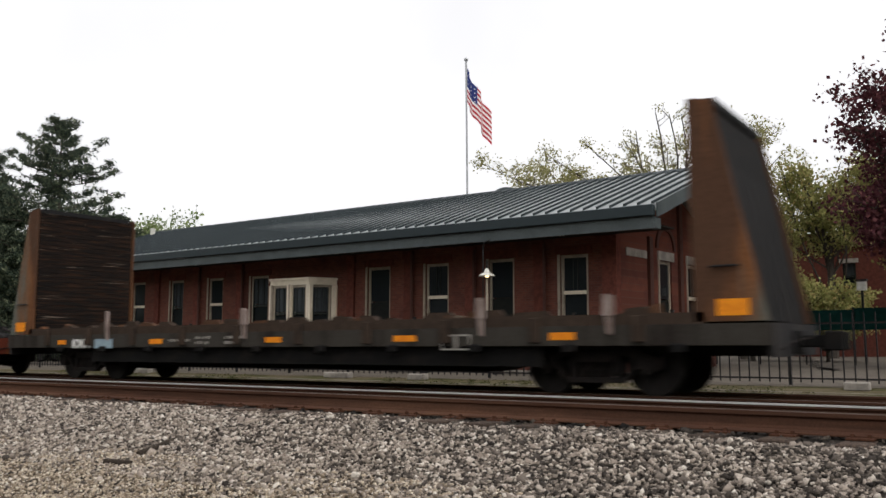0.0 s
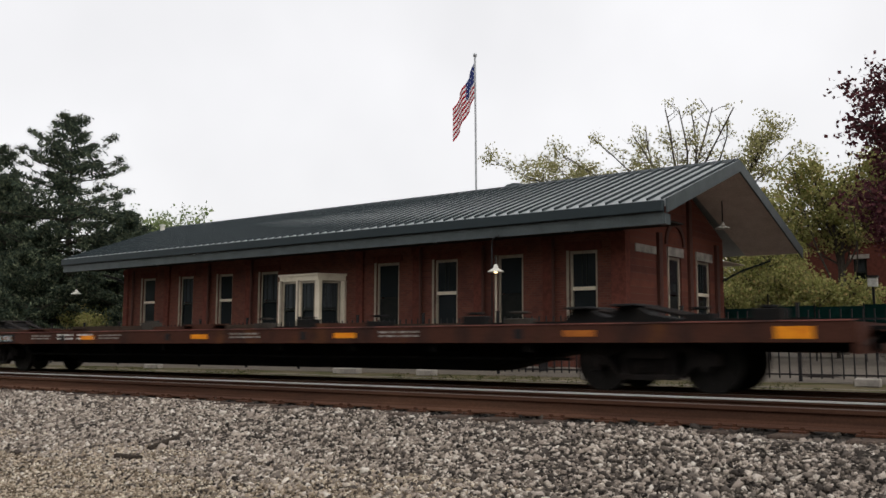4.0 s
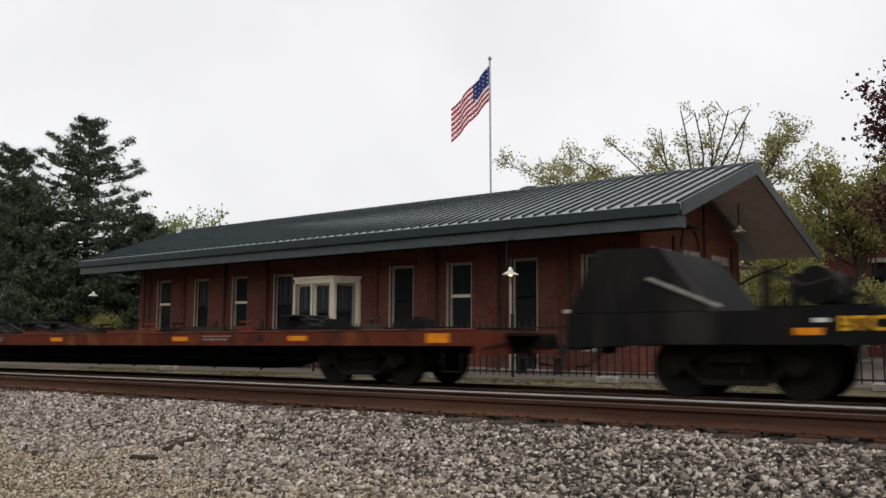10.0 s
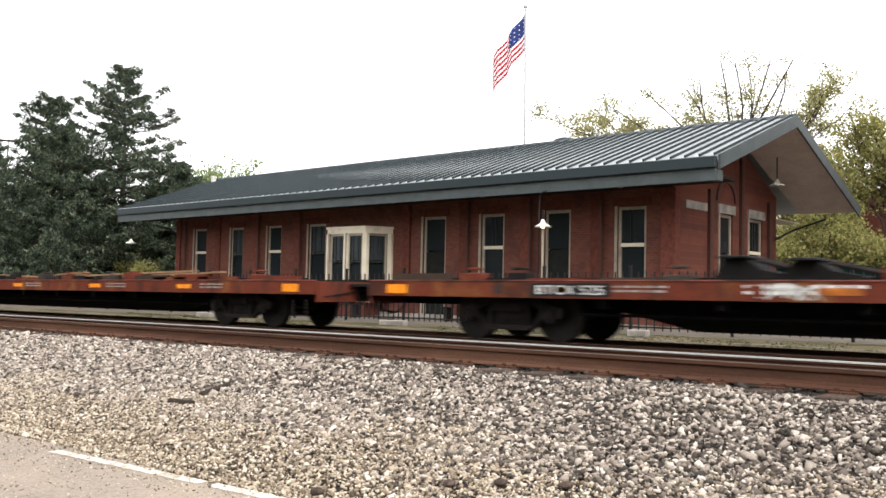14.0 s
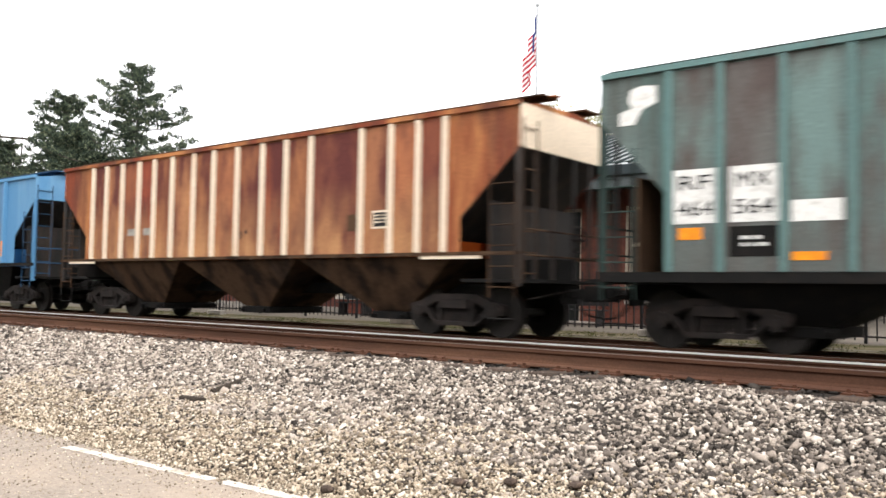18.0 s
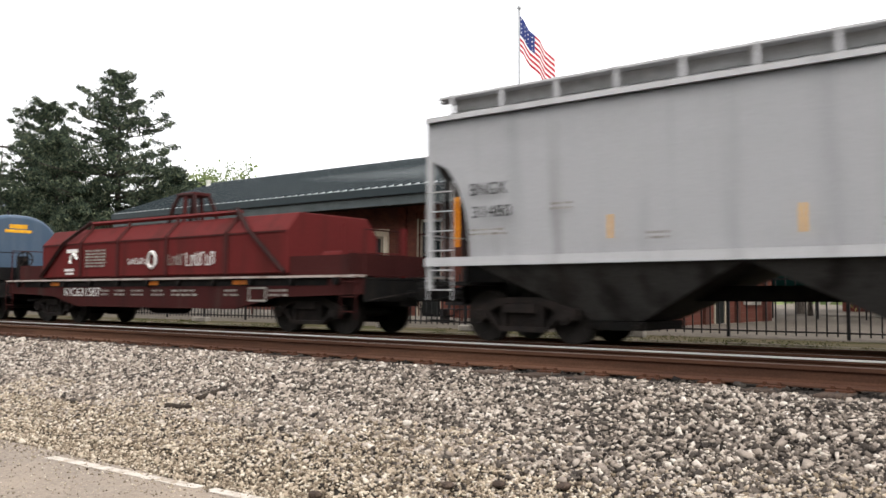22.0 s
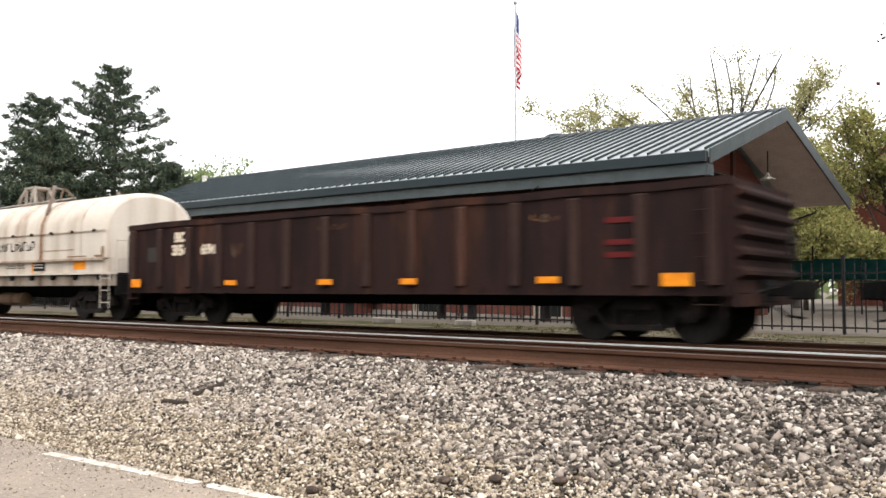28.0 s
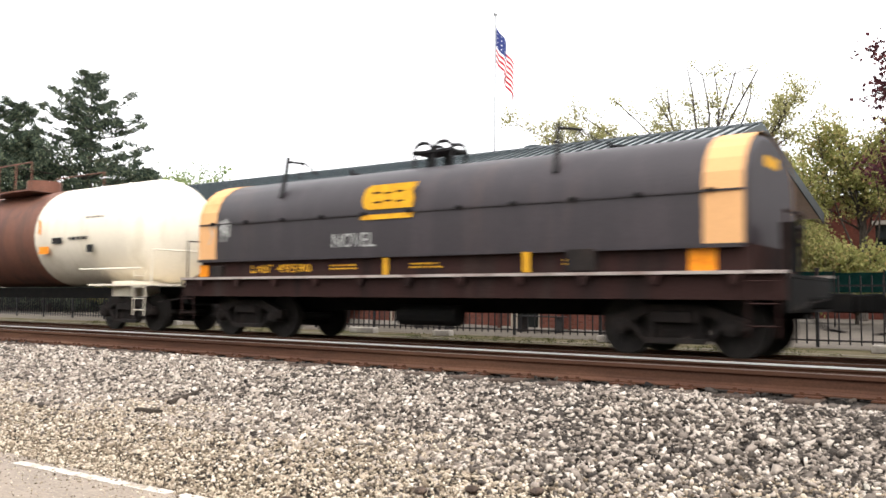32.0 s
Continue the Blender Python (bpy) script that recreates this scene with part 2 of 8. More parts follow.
SEAM = surface("roof_seam_metal", (0.026, 0.036, 0.04), rough=0.5, metal=0.15, grain=0.15)
# Very pale: light thrown up from the ground is put into the colour
SOFFIT = surface("bounce_lit_soffit_boards", (0.80, 0.69, 0.62), (0.70, 0.59, 0.52), 2, rough=0.7, fine=20, bump=0.05)
# Near-black so the deep shade under the front eave lies in the colour
EAVEDARK = surface("eave_shade_boards", (0.03, 0.025, 0.022), (0.02, 0.017, 0.015), 3, rough=0.8)
GLASS = glass("dark_window_glass", (0.015, 0.018, 0.02))
CURTAIN = surface("net_curtain", (0.06, 0.068, 0.074), (0.034, 0.039, 0.043), 4, rough=0.9, grain=0.2, stretch=(6, 6, 0.4))
DOOR = surface("dark_green_door_paint", (0.014, 0.016, 0.015), (0.022, 0.022, 0.02), 3, rough=0.7)
DOWNPIPE = surface("brown_downpipe", (0.075, 0.03, 0.022), rough=0.55, grain=0.3)
ENAMEL = surface("white_enamel", (0.7, 0.69, 0.63), (0.5, 0.48, 0.42), 8, rough=0.35, grain=0.1)
IRON = surface("black_iron", (0.012, 0.012, 0.013), (0.03, 0.022, 0.018), 10, 0.5, 0.7, 0.5)
BULB = glowing("lamp_glow", (1.0, 0.72, 0.35), 6.0)
GALV = surface("galvanised_pole", (0.36, 0.37, 0.38), rough=0.4, metal=0.6, grain=0.15)
RAIL = surface("rusty_rail", (0.095, 0.047, 0.03), (0.06, 0.032, 0.023), 5, 0.35, 0.7, 0.78, 0.15, stretch=(0.3, 4, 4), fine=60, third=(0.15, 0.08, 0.05), third_scale=0.7)
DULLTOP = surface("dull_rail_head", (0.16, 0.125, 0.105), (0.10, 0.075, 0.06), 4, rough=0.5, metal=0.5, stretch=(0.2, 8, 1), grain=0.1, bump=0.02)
# Pale base colour carries the sky sheen of the far rail's worn edge
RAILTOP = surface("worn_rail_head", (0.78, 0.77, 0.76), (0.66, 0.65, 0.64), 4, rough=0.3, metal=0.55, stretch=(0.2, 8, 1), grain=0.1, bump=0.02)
TIE = surface("creosoted_tie", (0.055, 0.042, 0.035), (0.11, 0.08, 0.062), 6, 0.4, 0.7, 0.9, stretch=(12, 1, 4), bump=0.4, vary=0.3)
PLATE = surface("rusty_tie_plate", (0.10, 0.045, 0.028), (0.06, 0.03, 0.02), 9, rough=0.85)
ASPHALT = surface("old_asphalt", (0.325, 0.275, 0.228), (0.235, 0.197, 0.162), 34, 0.38, 0.62, 0.9, fine=150, bump=0.4, third=(0.38, 0.31, 0.245), third_scale=0.5)
GRAVEL = surface("gravel_and_dirt", (0.22, 0.19, 0.155), (0.13, 0.115, 0.10), 14, 0.35, 0.65, 0.95, fine=70, bump=0.6, third=(0.28, 0.24, 0.19), third_scale=0.3)
VERGE = surface("weedy_verge", (0.115, 0.092, 0.058), (0.06, 0.058, 0.024), 2.2, 0.4, 0.58, 0.95, fine=16, bump=0.5, third=(0.19, 0.155, 0.11), third_scale=0.25, stretch=(0.35, 1.6, 1))
PAVING = surface("concrete_paving", (0.15, 0.13, 0.108), (0.105, 0.09, 0.076), 2, rough=0.9, fine=50)
LINEPAINT = surface("worn_line_paint", (0.56, 0.51, 0.45), (0.33, 0.27, 0.21), 7, 0.48, 0.66, 0.8, fine=90)
WOOD = surface("weathered_wood", (0.06, 0.048, 0.038), (0.03, 0.024, 0.02), 6, rough=0.9, stretch=(1, 8, 8))
STONES = island_surface("ballast_stone", [(0.0, (0.035, 0.03, 0.027)), (0.22, (0.115, 0.096, 0.081)), (0.42, (0.24, 0.2, 0.168)), (0.68, (0.385, 0.324, 0.268)), (0.88, (0.53, 0.465, 0.395)), (1.0, (0.72, 0.66, 0.58))])
GREYSTONES = island_surface("grey_ballast_stone", [(0.0, (0.026, 0.022, 0.02)), (0.28, (0.078, 0.066, 0.056)), (0.55, (0.18, 0.151, 0.128)), (0.82, (0.34, 0.286, 0.24)), (1.0, (0.58, 0.515, 0.445))])
DARKSTONES = island_surface("dark_crib_stone", [(0.0, (0.012, 0.011, 0.01)), (0.6, (0.04, 0.034, 0.03)), (1.0, (0.09, 0.075, 0.062))])
# Kept near black; the shade in gaps between stones is this colour
BED = surface("ballast_gap_shade", (0.02, 0.017, 0.014), (0.05, 0.042, 0.036), 20, rough=0.95, fine=70, bump=0.6)
DARKBED = surface("dark_track_bed", (0.018, 0.016, 0.014), (0.04, 0.034, 0.029), 16, rough=0.95, fine=70, bump=0.6)
PEBBLES = island_surface("tan_pebbles", [(0.0, (0.085, 0.064, 0.046)), (0.22, (0.215, 0.168, 0.12)), (0.55, (0.41, 0.332, 0.246)), (0.82, (0.56, 0.474, 0.361)), (1.0, (0.76, 0.68, 0.56))])
GRASS = island_surface("short_grass", [(0.0, (0.035, 0.042, 0.014)), (0.5, (0.07, 0.08, 0.026)), (1.0, (0.17, 0.15, 0.07))], bump=0, translucent=0.25)
NEEDLES = island_surface("pine_needles", [(0.0, (0.022, 0.033, 0.025)), (0.5, (0.06, 0.083, 0.06)), (0.85, (0.14, 0.17, 0.105)), (1.0, (0.25, 0.272, 0.165))], bump=0, translucent=0.2)
BARK = surface("grey_brown_bark", (0.1, 0.086, 0.074), (0.05, 0.042, 0.036), 8, rough=0.95, stretch=(3, 3, 0.5), bump=0.6)
BUDS = island_surface("spring_leaf_buds", [(0.0, (0.27, 0.265, 0.105)), (0.5, (0.4, 0.38, 0.17)), (1.0, (0.53, 0.49, 0.26))], bump=0, translucent=0.5)
LEAVES = island_surface("fresh_green_leaves", [(0.0, (0.18, 0.195, 0.06)), (0.4, (0.32, 0.32, 0.11)), (0.8, (0.43, 0.405, 0.16)), (1.0, (0.48, 0.35, 0.15))], bump=0, translucent=0.4)
GREENTREE = island_surface("distant_green_leaves", [(0.0, (0.14, 0.2, 0.08)), (1.0, (0.32, 0.38, 0.17))], bump=0, translucent=0.3)
PURPLE = island_surface("purple_plum_leaves", [(0.0, (0.05, 0.016, 0.022)), (0.6, (0.11, 0.038, 0.046)), (1.0, (0.19, 0.075, 0.075))], bump=0, translucent=0.25)
TEALCLOTH = surface("green_windscreen_cloth", (0.005, 0.03, 0.026), (0.008, 0.04, 0.034), 3, rough=0.85)
FLAGRED = surface("flag_red", (0.42, 0.035, 0.05), rough=0.8, grain=0.15)
FLAGWHITE = surface("flag_white", (0.80, 0.78, 0.78), rough=0.8, grain=0.1)
FLAGBLUE = surface("flag_blue", (0.035, 0.05, 0.17), rough=0.8, grain=0.15)

# ---- ground: one sheet, with its embankment ----
PROFILE = [(-400, 0.0), (-30, 0.0), (3.78, 0.0), (3.95, 0.035), (4.6, 0.17), (5.6, 0.385), (6.5, 0.565), (7.2, 0.575), (9.2, 0.53), (10.0, 0.4), (10.8, 0.27), (12.0, 0.27), (15.6, 0.29), (16.6, 0.35), (17.9, 0.44), (60, 0.45), (900, 0.45)]


def ground_z(y):
    for (a, za), (b, zb) in zip(PROFILE, PROFILE[1:]):
        if y <= b:
            return za + (zb - za) * (y - a) / (b - a)
    return PROFILE[-1][1]


def strip(name, x0, x1, ys, lift, material, nx=1, kind="structure", label="", wobble=0.0):
    bm = bmesh.new()
    rows = []
    for y in ys:
        rows.append([bm.verts.new((x0 + (x1 - x0) * i / nx, y + (wobble * noise.noise((i * 0.9, y, 3.1)) if y in (ys[0], ys[-1]) else 0), ground_z(y) + lift)) for i in range(nx + 1)])
    for a, b in zip(rows, rows[1:]):
        for i in range(nx):
            bm.faces.new((a[i], a[i + 1], b[i + 1], b[i]))
    return tagged(new(name, mesh_of(name, bm, material)), label, name.replace("_", " "), kind=kind)


strip("ground", -900, 900, [p[0] for p in PROFILE], 0.0, GRAVEL, 1, label="gravelly grey brown ground rising to the tracks")
strip("asphalt_lot", -60, 40, [-30, -10, 2.0, 3.7], 0.012, ASPHALT, 240, label="worn sandy grey asphalt beside the tracks", wobble=0.1)
strip("ballast_slope", -120, 60, [3.85, 4.6, 5.6, 6.5, 7.0], 0.01, BED, 160, label="slope under the grey track ballast, darkened for shade between stones", wobble=0.1)
strip("track_bed", -460, 460, [7.0, 7.2, 9.2, 10.0, 10.8, 12.0, 14.95], 0.012, DARKBED, 20, label="dark stone bed of the two tracks")
strip("verge", -300, 120, [14.95, 15.6, 16.6, 17.9], 0.012, VERGE, 40, label="strip of weeds and gravel between track and fence", wobble=0.3)
strip("station_paving", -60, 30, [18.0, 24, 60], 0.02, PAVING, 30, label="pale concrete paving round the station")

# painted line on the asphalt
bm = bmesh.new()
k = 60
for i in range(k):
    if noise.noise((i * 0.53, 0, 7)) > 0.52:
        continue
    x = -6.8 + 6.2 * i / k
    y = 3.64 + 0.052 * (x + 4.9)
    w = 0.05 + 0.012 * noise.noise((i * 0.7, 1, 1))
    box(bm, x, x + 6.2 / k + 0.002, y - w, y + w, 0.014, 0.019)
tagged(new("painted_line", mesh_of("painted_line", bm, LINEPAINT)), "worn white line painted on the asphalt", "road marking", kind="structure")


# ---- loose stone ----
def stones(name, x0, x1, ys, per_m2, size, material, label, seed, sink=0.35, lumpy=0.0, keep=None):
    rng = np.random.default_rng(seed)
    y0, y1 = ys
    n = int((x1 - x0) * (y1 - y0) * per_m2)
    base = np.array([(x, y, z) for x in (-1, 1) for y in (-1, 1) for z in (-1, 1)]) * 0.66
    tri = np.array([(0, 1, 3), (0, 3, 2), (4, 6, 7), (4, 7, 5), (0, 4, 5), (0, 5, 1), (2, 3, 7), (2, 7, 6), (0, 2, 6), (0, 6, 4), (1, 5, 7), (1, 7, 3)])
    c = np.stack([rng.uniform(x0, x1, n), rng.uniform(y0, y1, n), np.zeros(n)], 1)
    if keep:
        c = c[keep(c[:, 0], c[:, 1], rng.normal(0, 1, n))]
        n = len(c)
    s = size * np.exp(rng.normal(0, 0.27, n)) * 0.5
    c[:, 2] = [ground_z(y) for y in c[:, 1]]
    c[:, 2] += s * (1 - 2 * sink) * 0.6 + lumpy * np.sin(c[:, 0] * 2.1 + 1.3 * np.sin(c[:, 1] * 3)) + rng.uniform(0, 0.018, n)
    jit = base[None] * rng.uniform(0.5, 1.3, (n, 8, 3))
    jit = jit * (s[:, None] * np.stack([rng.uniform(0.85, 1.45, n), rng.uniform(0.7, 1.15, n), rng.uniform(0.45, 0.75, n)], 1))[:, None, :]
    q = rng.normal(size=(n, 4)) * np.array([1, 0.35, 0.35, 1])
    q /= np.linalg.norm(q, axis=1)[:, None]
    w, x, y, z = q.T
    rot = np.stack([1 - 2 * (y * y + z * z), 2 * (x * y - z * w), 2 * (x * z + y * w), 2 * (x * y + z * w), 1 - 2 * (x * x + z * z), 2 * (y * z - x * w), 2 * (x * z - y * w), 2 * (y * z + x * w), 1 - 2 * (x * x + y * y)], 1).reshape(n, 3, 3)
    v = np.einsum("nij,nkj->nki", rot, jit) + c[:, None]
    f = tri[None] + (8 * np.arange(n))[:, None, None]
    return tagged(new(name, raw_mesh(name, v.reshape(-1, 3), f.reshape(-1, 3), material)), label, "gravel", kind="stuff")


def spilled(x, y, jitter):
    """Where dark grey ballast lies among the paler stone."""
    return 0.45 * (x + 2.0) + 0.45 * np.sin(x * 1.7 + y * 2.3) + 0.45 * np.sin(x * 0.9 - y * 3.1 + 1) + 0.8 * (y - 5.6) + 1.0 * jitter > 0


def not_spilled(x, y, jitter):
    return ~spilled(x, y, jitter)


stones("track_ballast", -13.6, 0.5, (4.7, 6.95), 1700, 0.04, STONES, "crushed grey and white stone ballast beside the rails", 1, lumpy=0.01, keep=not_spilled)
stones("dark_ballast", -9.5, 0.5, (4.3, 6.95), 1600, 0.04, GREYSTONES, "darker grey crushed stone spilled down the bank", 9, lumpy=0.01, keep=spilled)
stones("shoulder_gravel", -10.5, 0.6, (3.72, 5.25), 2400, 0.027, PEBBLES, "tan and pale gravel at the edge of the asphalt", 2, keep=lambda x, y, j: ~spilled(x, y, j) | (y < 4.3))
stones("mixed_gravel", -10.5, 0.6, (4.1, 5.6), 480, 0.031, STONES, "grey stones spilled over the tan gravel", 6)
stones("far_ballast", -40, -13.6, (4.2, 6.9), 170, 0.06, STONES, "grey stone ballast further along the rails", 3, lumpy=0.01)
stones("outer_ballast", 0.5, 26, (3.9, 6.95), 130, 0.075, STONES, "grey stone ballast along the bank", 12, lumpy=0.01)
stones("scattered_gravel", -9, -0.5, (2.4, 3.75), 650, 0.011, PEBBLES, "fine loose gravel scattered over the asphalt", 4)
stones("fine_gravel", -9.5, 0.6, (3.25, 3.95), 1500, 0.017, PEBBLES, "fine tan grit along the asphalt edge", 8, keep=lambda x, y, j: y + 0.17 * j > 3.62)
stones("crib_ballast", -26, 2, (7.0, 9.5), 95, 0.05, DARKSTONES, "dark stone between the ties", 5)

# ---- the two tracks ----
RAILSHAPE = [(-0.07, 0), (0.07, 0), (0.07, 0.012), (0.018, 0.034), (0.011, 0.06), (0.011, 0.125), (0.034, 0.142), (0.036, 0.172), (-0.036, 0.172), (-0.034, 0.142), (-0.011, 0.125), (-0.011, 0.06), (-0.018, 0.034), (-0.07, 0.012)]


def track(y, top, x0, x1, ties_from, ties_to, label, tilt=0.0, hidden=False):
    root = tagged(new("railway_track"), label, "railway track")
    root.matrix_basis = pose(0, y, top, tilt)
    for side in (-0.75, 0.75):
        rail = part("rail", prism(bmesh.new(), [(side + a, b - 0.178) for a, b in RAILSHAPE], x0, x1, "x"), RAIL, root, bevel=0.0)
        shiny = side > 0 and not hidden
        part("rail_head", boxes((x0, x1, side - 0.0385, side + 0.031, -0.017, 0.0)) if shiny else boxes((x0, x1, side - 0.01, side + 0.031, -0.0062, 0.0)), RAILTOP if shiny else DULLTOP, rail, "bright worn running edge with its sheen in the colour" if shiny else "dull worn running surface")
    rng = random.Random(5)
    meshes = [mesh_of("tie", boxes((-0.115, 0.115, -1.3 + rng.uniform(-0.06, 0.06), 1.3 + rng.uniform(-0.06, 0.06), -0.37, -0.192 + rng.uniform(-0.006, 0.0))), TIE, bevel=0.012) for _ in range(4)]
    bm = boxes((-0.1, 0.1, -0.19, 0.19, -0.192, -0.177))
    for sx in (-0.06, 0.06):
        for sy in (-0.1, 0.1):
            box(bm, sx - 0.014, sx + 0.014, sy - 0.014, sy + 0.014, -0.178, -0.148)
    plate = mesh_of("tie_plate", bm, PLATE)
    n = int((ties_to - ties_from) / 0.53)
    for i in range(n):
        x = ties_from + i * 0.53 + rng.uniform(-0.02, 0.02)
        tie = part("tie", rng.choice(meshes), None, root, m=pose(x, 0, 0, 0, 0, rng.uniform(-1, 1)))
        for side in (-0.75, 0.75):
            part("tie_plate", plate, None, tie, m=pose(0, side, 0))
    return root


track(8.05, 0.765, -420, 420, -44, 4, "empty railway track with rust-brown rails and a bright running edge", -1.7)
track(13.7, 0.51, -460, 460, -40, 4, "railway track on which the freight train runs", hidden=True)

# ---- sticks and scraps on the gravel ----
for pts, lab in ((((-7.04, 5.14, 0.31), (-7.04, 5.35, 0.36), (-7.07, 5.57, 0.41)), "dark dead stick lying on the ballast"), (((-7.19, 4.89, 0.26), (-6.87, 4.94, 0.27)), "short dark splinter of wood on the gravel")):
    bm = bmesh.new()
    tube(bm, pts, 0.035, 7, 0.02)
    tagged(new("stick", mesh_of("stick", bm, WOOD)), lab, "stick")
rng = random.Random(3)
for x, y in ((-3.28, 4.29), (-2.98, 4.42), (-2.58, 4.53), (-4.03, 3.86)):
    bm = bmesh.new()
    bmesh.ops.create_icosphere(bm, subdivisions=2, radius=0.042)
    for v in bm.verts:
        v.co *= 1 + 0.35 * noise.noise(v.co * 18 + Vector((x, y, 0)))
        v.co.z *= 0.6
    tagged(part("dark_stone", bm, TIE, None, m=pose(x, y, ground_z(y) + 0.04, 0, 0, rng.uniform(0, 90))), "dark lump of stone on the pale gravel", "stone", "dark stones")

# ---- the brick station ----
YW, YB, XL, XR = 22.4, 30.4, -37.55, -11.11
FLOOR, WALLTOP = 0.4, 5.0
RY0, RYM, RY1, RX0, RX1, EAVE = 20.7, 26.34, 32.9, -40.29, -9.05, 5.154
RIDGE, RIDGE_FAR = 7.11, 7.24  # the old ridge is a little out of level
BACK = 1 - (RY1 - RYM) / (RYM - RY0)  # the rear eave hangs lower than the front one
station = tagged(new("railway_station"), "long low red brick railway station with a green-grey metal roof", "station building")
# the railway falls a little towards the near end, against which the level house seems to lean
station.matrix_basis = pose(0, 0, 0, 0, 0, -3.56) @ pose(-24, 0, 0, 0, 0.68) @ pose(24, 0, 0)
YARD = pose(0, 0, 0, 0, 0, -2.1)

# openings of the front wall: kind, left, right, sill, head
FRONT = [("half", -36.03, -35.0, 1.3, 4.12), ("net", -32.99, -32.03, 1.3, 4.1), ("half", -30.23, -29.25, 1.3, 4.1), ("net", -27.43, -26.34, 1.3, 4.08), ("bay", -25.5, -22.6, 1.1, 3.8), ("door", -20.91, -19.82, FLOOR, 4.13), ("split", -18.2, -17.21, 1.3, 4.12), ("door", -15.58, -14.59, FLOOR, 4.14), ("split", -12.92, -11.97, 1.3, 4.13)]
END = [("door", 25.55, 26.57, FLOOR, 4.12), ("split", 27.9, 29.11, 1.3, 4.13)]


def pierced(length0, length1, thick0, thick1, z0, z1, holes, axis):
    """A wall with real openings, along x (axis 'x') or y."""
    bm = bmesh.new()
    def b(a0, a1, c0, c1):
        if a1 - a0 < 0.01 or c1 - c0 < 0.01:
            return
        if axis == "x":
            box(bm, a0, a1, thick0, thick1, c0, c1)
        else:
            box(bm, thick0, thick1, a0, a1, c0, c1)
    at = length0
    for _, a0, a1, c0, c1 in sorted(holes, key=lambda h: h[1]):
        b(at, a0, z0, z1)
        b(a0, a1, z0, c0)
        b(a0, a1, c1, z1)
        at = a1
    b(at, length1, z0, z1)
    bmesh.ops.remove_doubles(bm, verts=bm.verts[:], dist=0.0005)
    return bm


front = part("front_wall", pierced(XL, XR, YW, YW + 0.4, 0.1, WALLTOP, FRONT, "x"), FRONTBRICK, station, "red brick wall with stone lintels")
end = part("end_wall", pierced(YW + 0.402, YB, XR - 0.4, XR, 0.1, WALLTOP + 0.05, END, "y"), ENDBRICK, station, "red brick gable wall with a round arch")
part("back_wall", boxes((XL, XR - 0.402, YB - 0.4, YB, 0.1, WALLTOP)), BRICK, station)
part("far_end_wall", boxes((XL, XL + 0.4, YW + 0.402, YB - 0.402, 0.1, WALLTOP)), BRICK, station)
part("gable", prism(bmesh.new(), [(YW + 0.01, WALLTOP + 0.052), (YB, WALLTOP + 0.052), (RYM, RIDGE - 0.32)], XR - 0.4, XR, "x"), ENDBRICK, end)
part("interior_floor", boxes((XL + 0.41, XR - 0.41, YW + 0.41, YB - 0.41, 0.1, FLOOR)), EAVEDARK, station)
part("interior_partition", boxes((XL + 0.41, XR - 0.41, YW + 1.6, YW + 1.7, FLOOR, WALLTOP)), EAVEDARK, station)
part("plinth", boxes((XL - 0.05, XR + 0.05, YW - 0.06, YW - 0.003, 0.1, 0.62)), STONE, front, "pale stone base course")
part("plinth", boxes((XR + 0.003, XR + 0.06, YW - 0.06, YB + 0.05, 0.1, 0.62)), STONE, end, "pale stone base course")


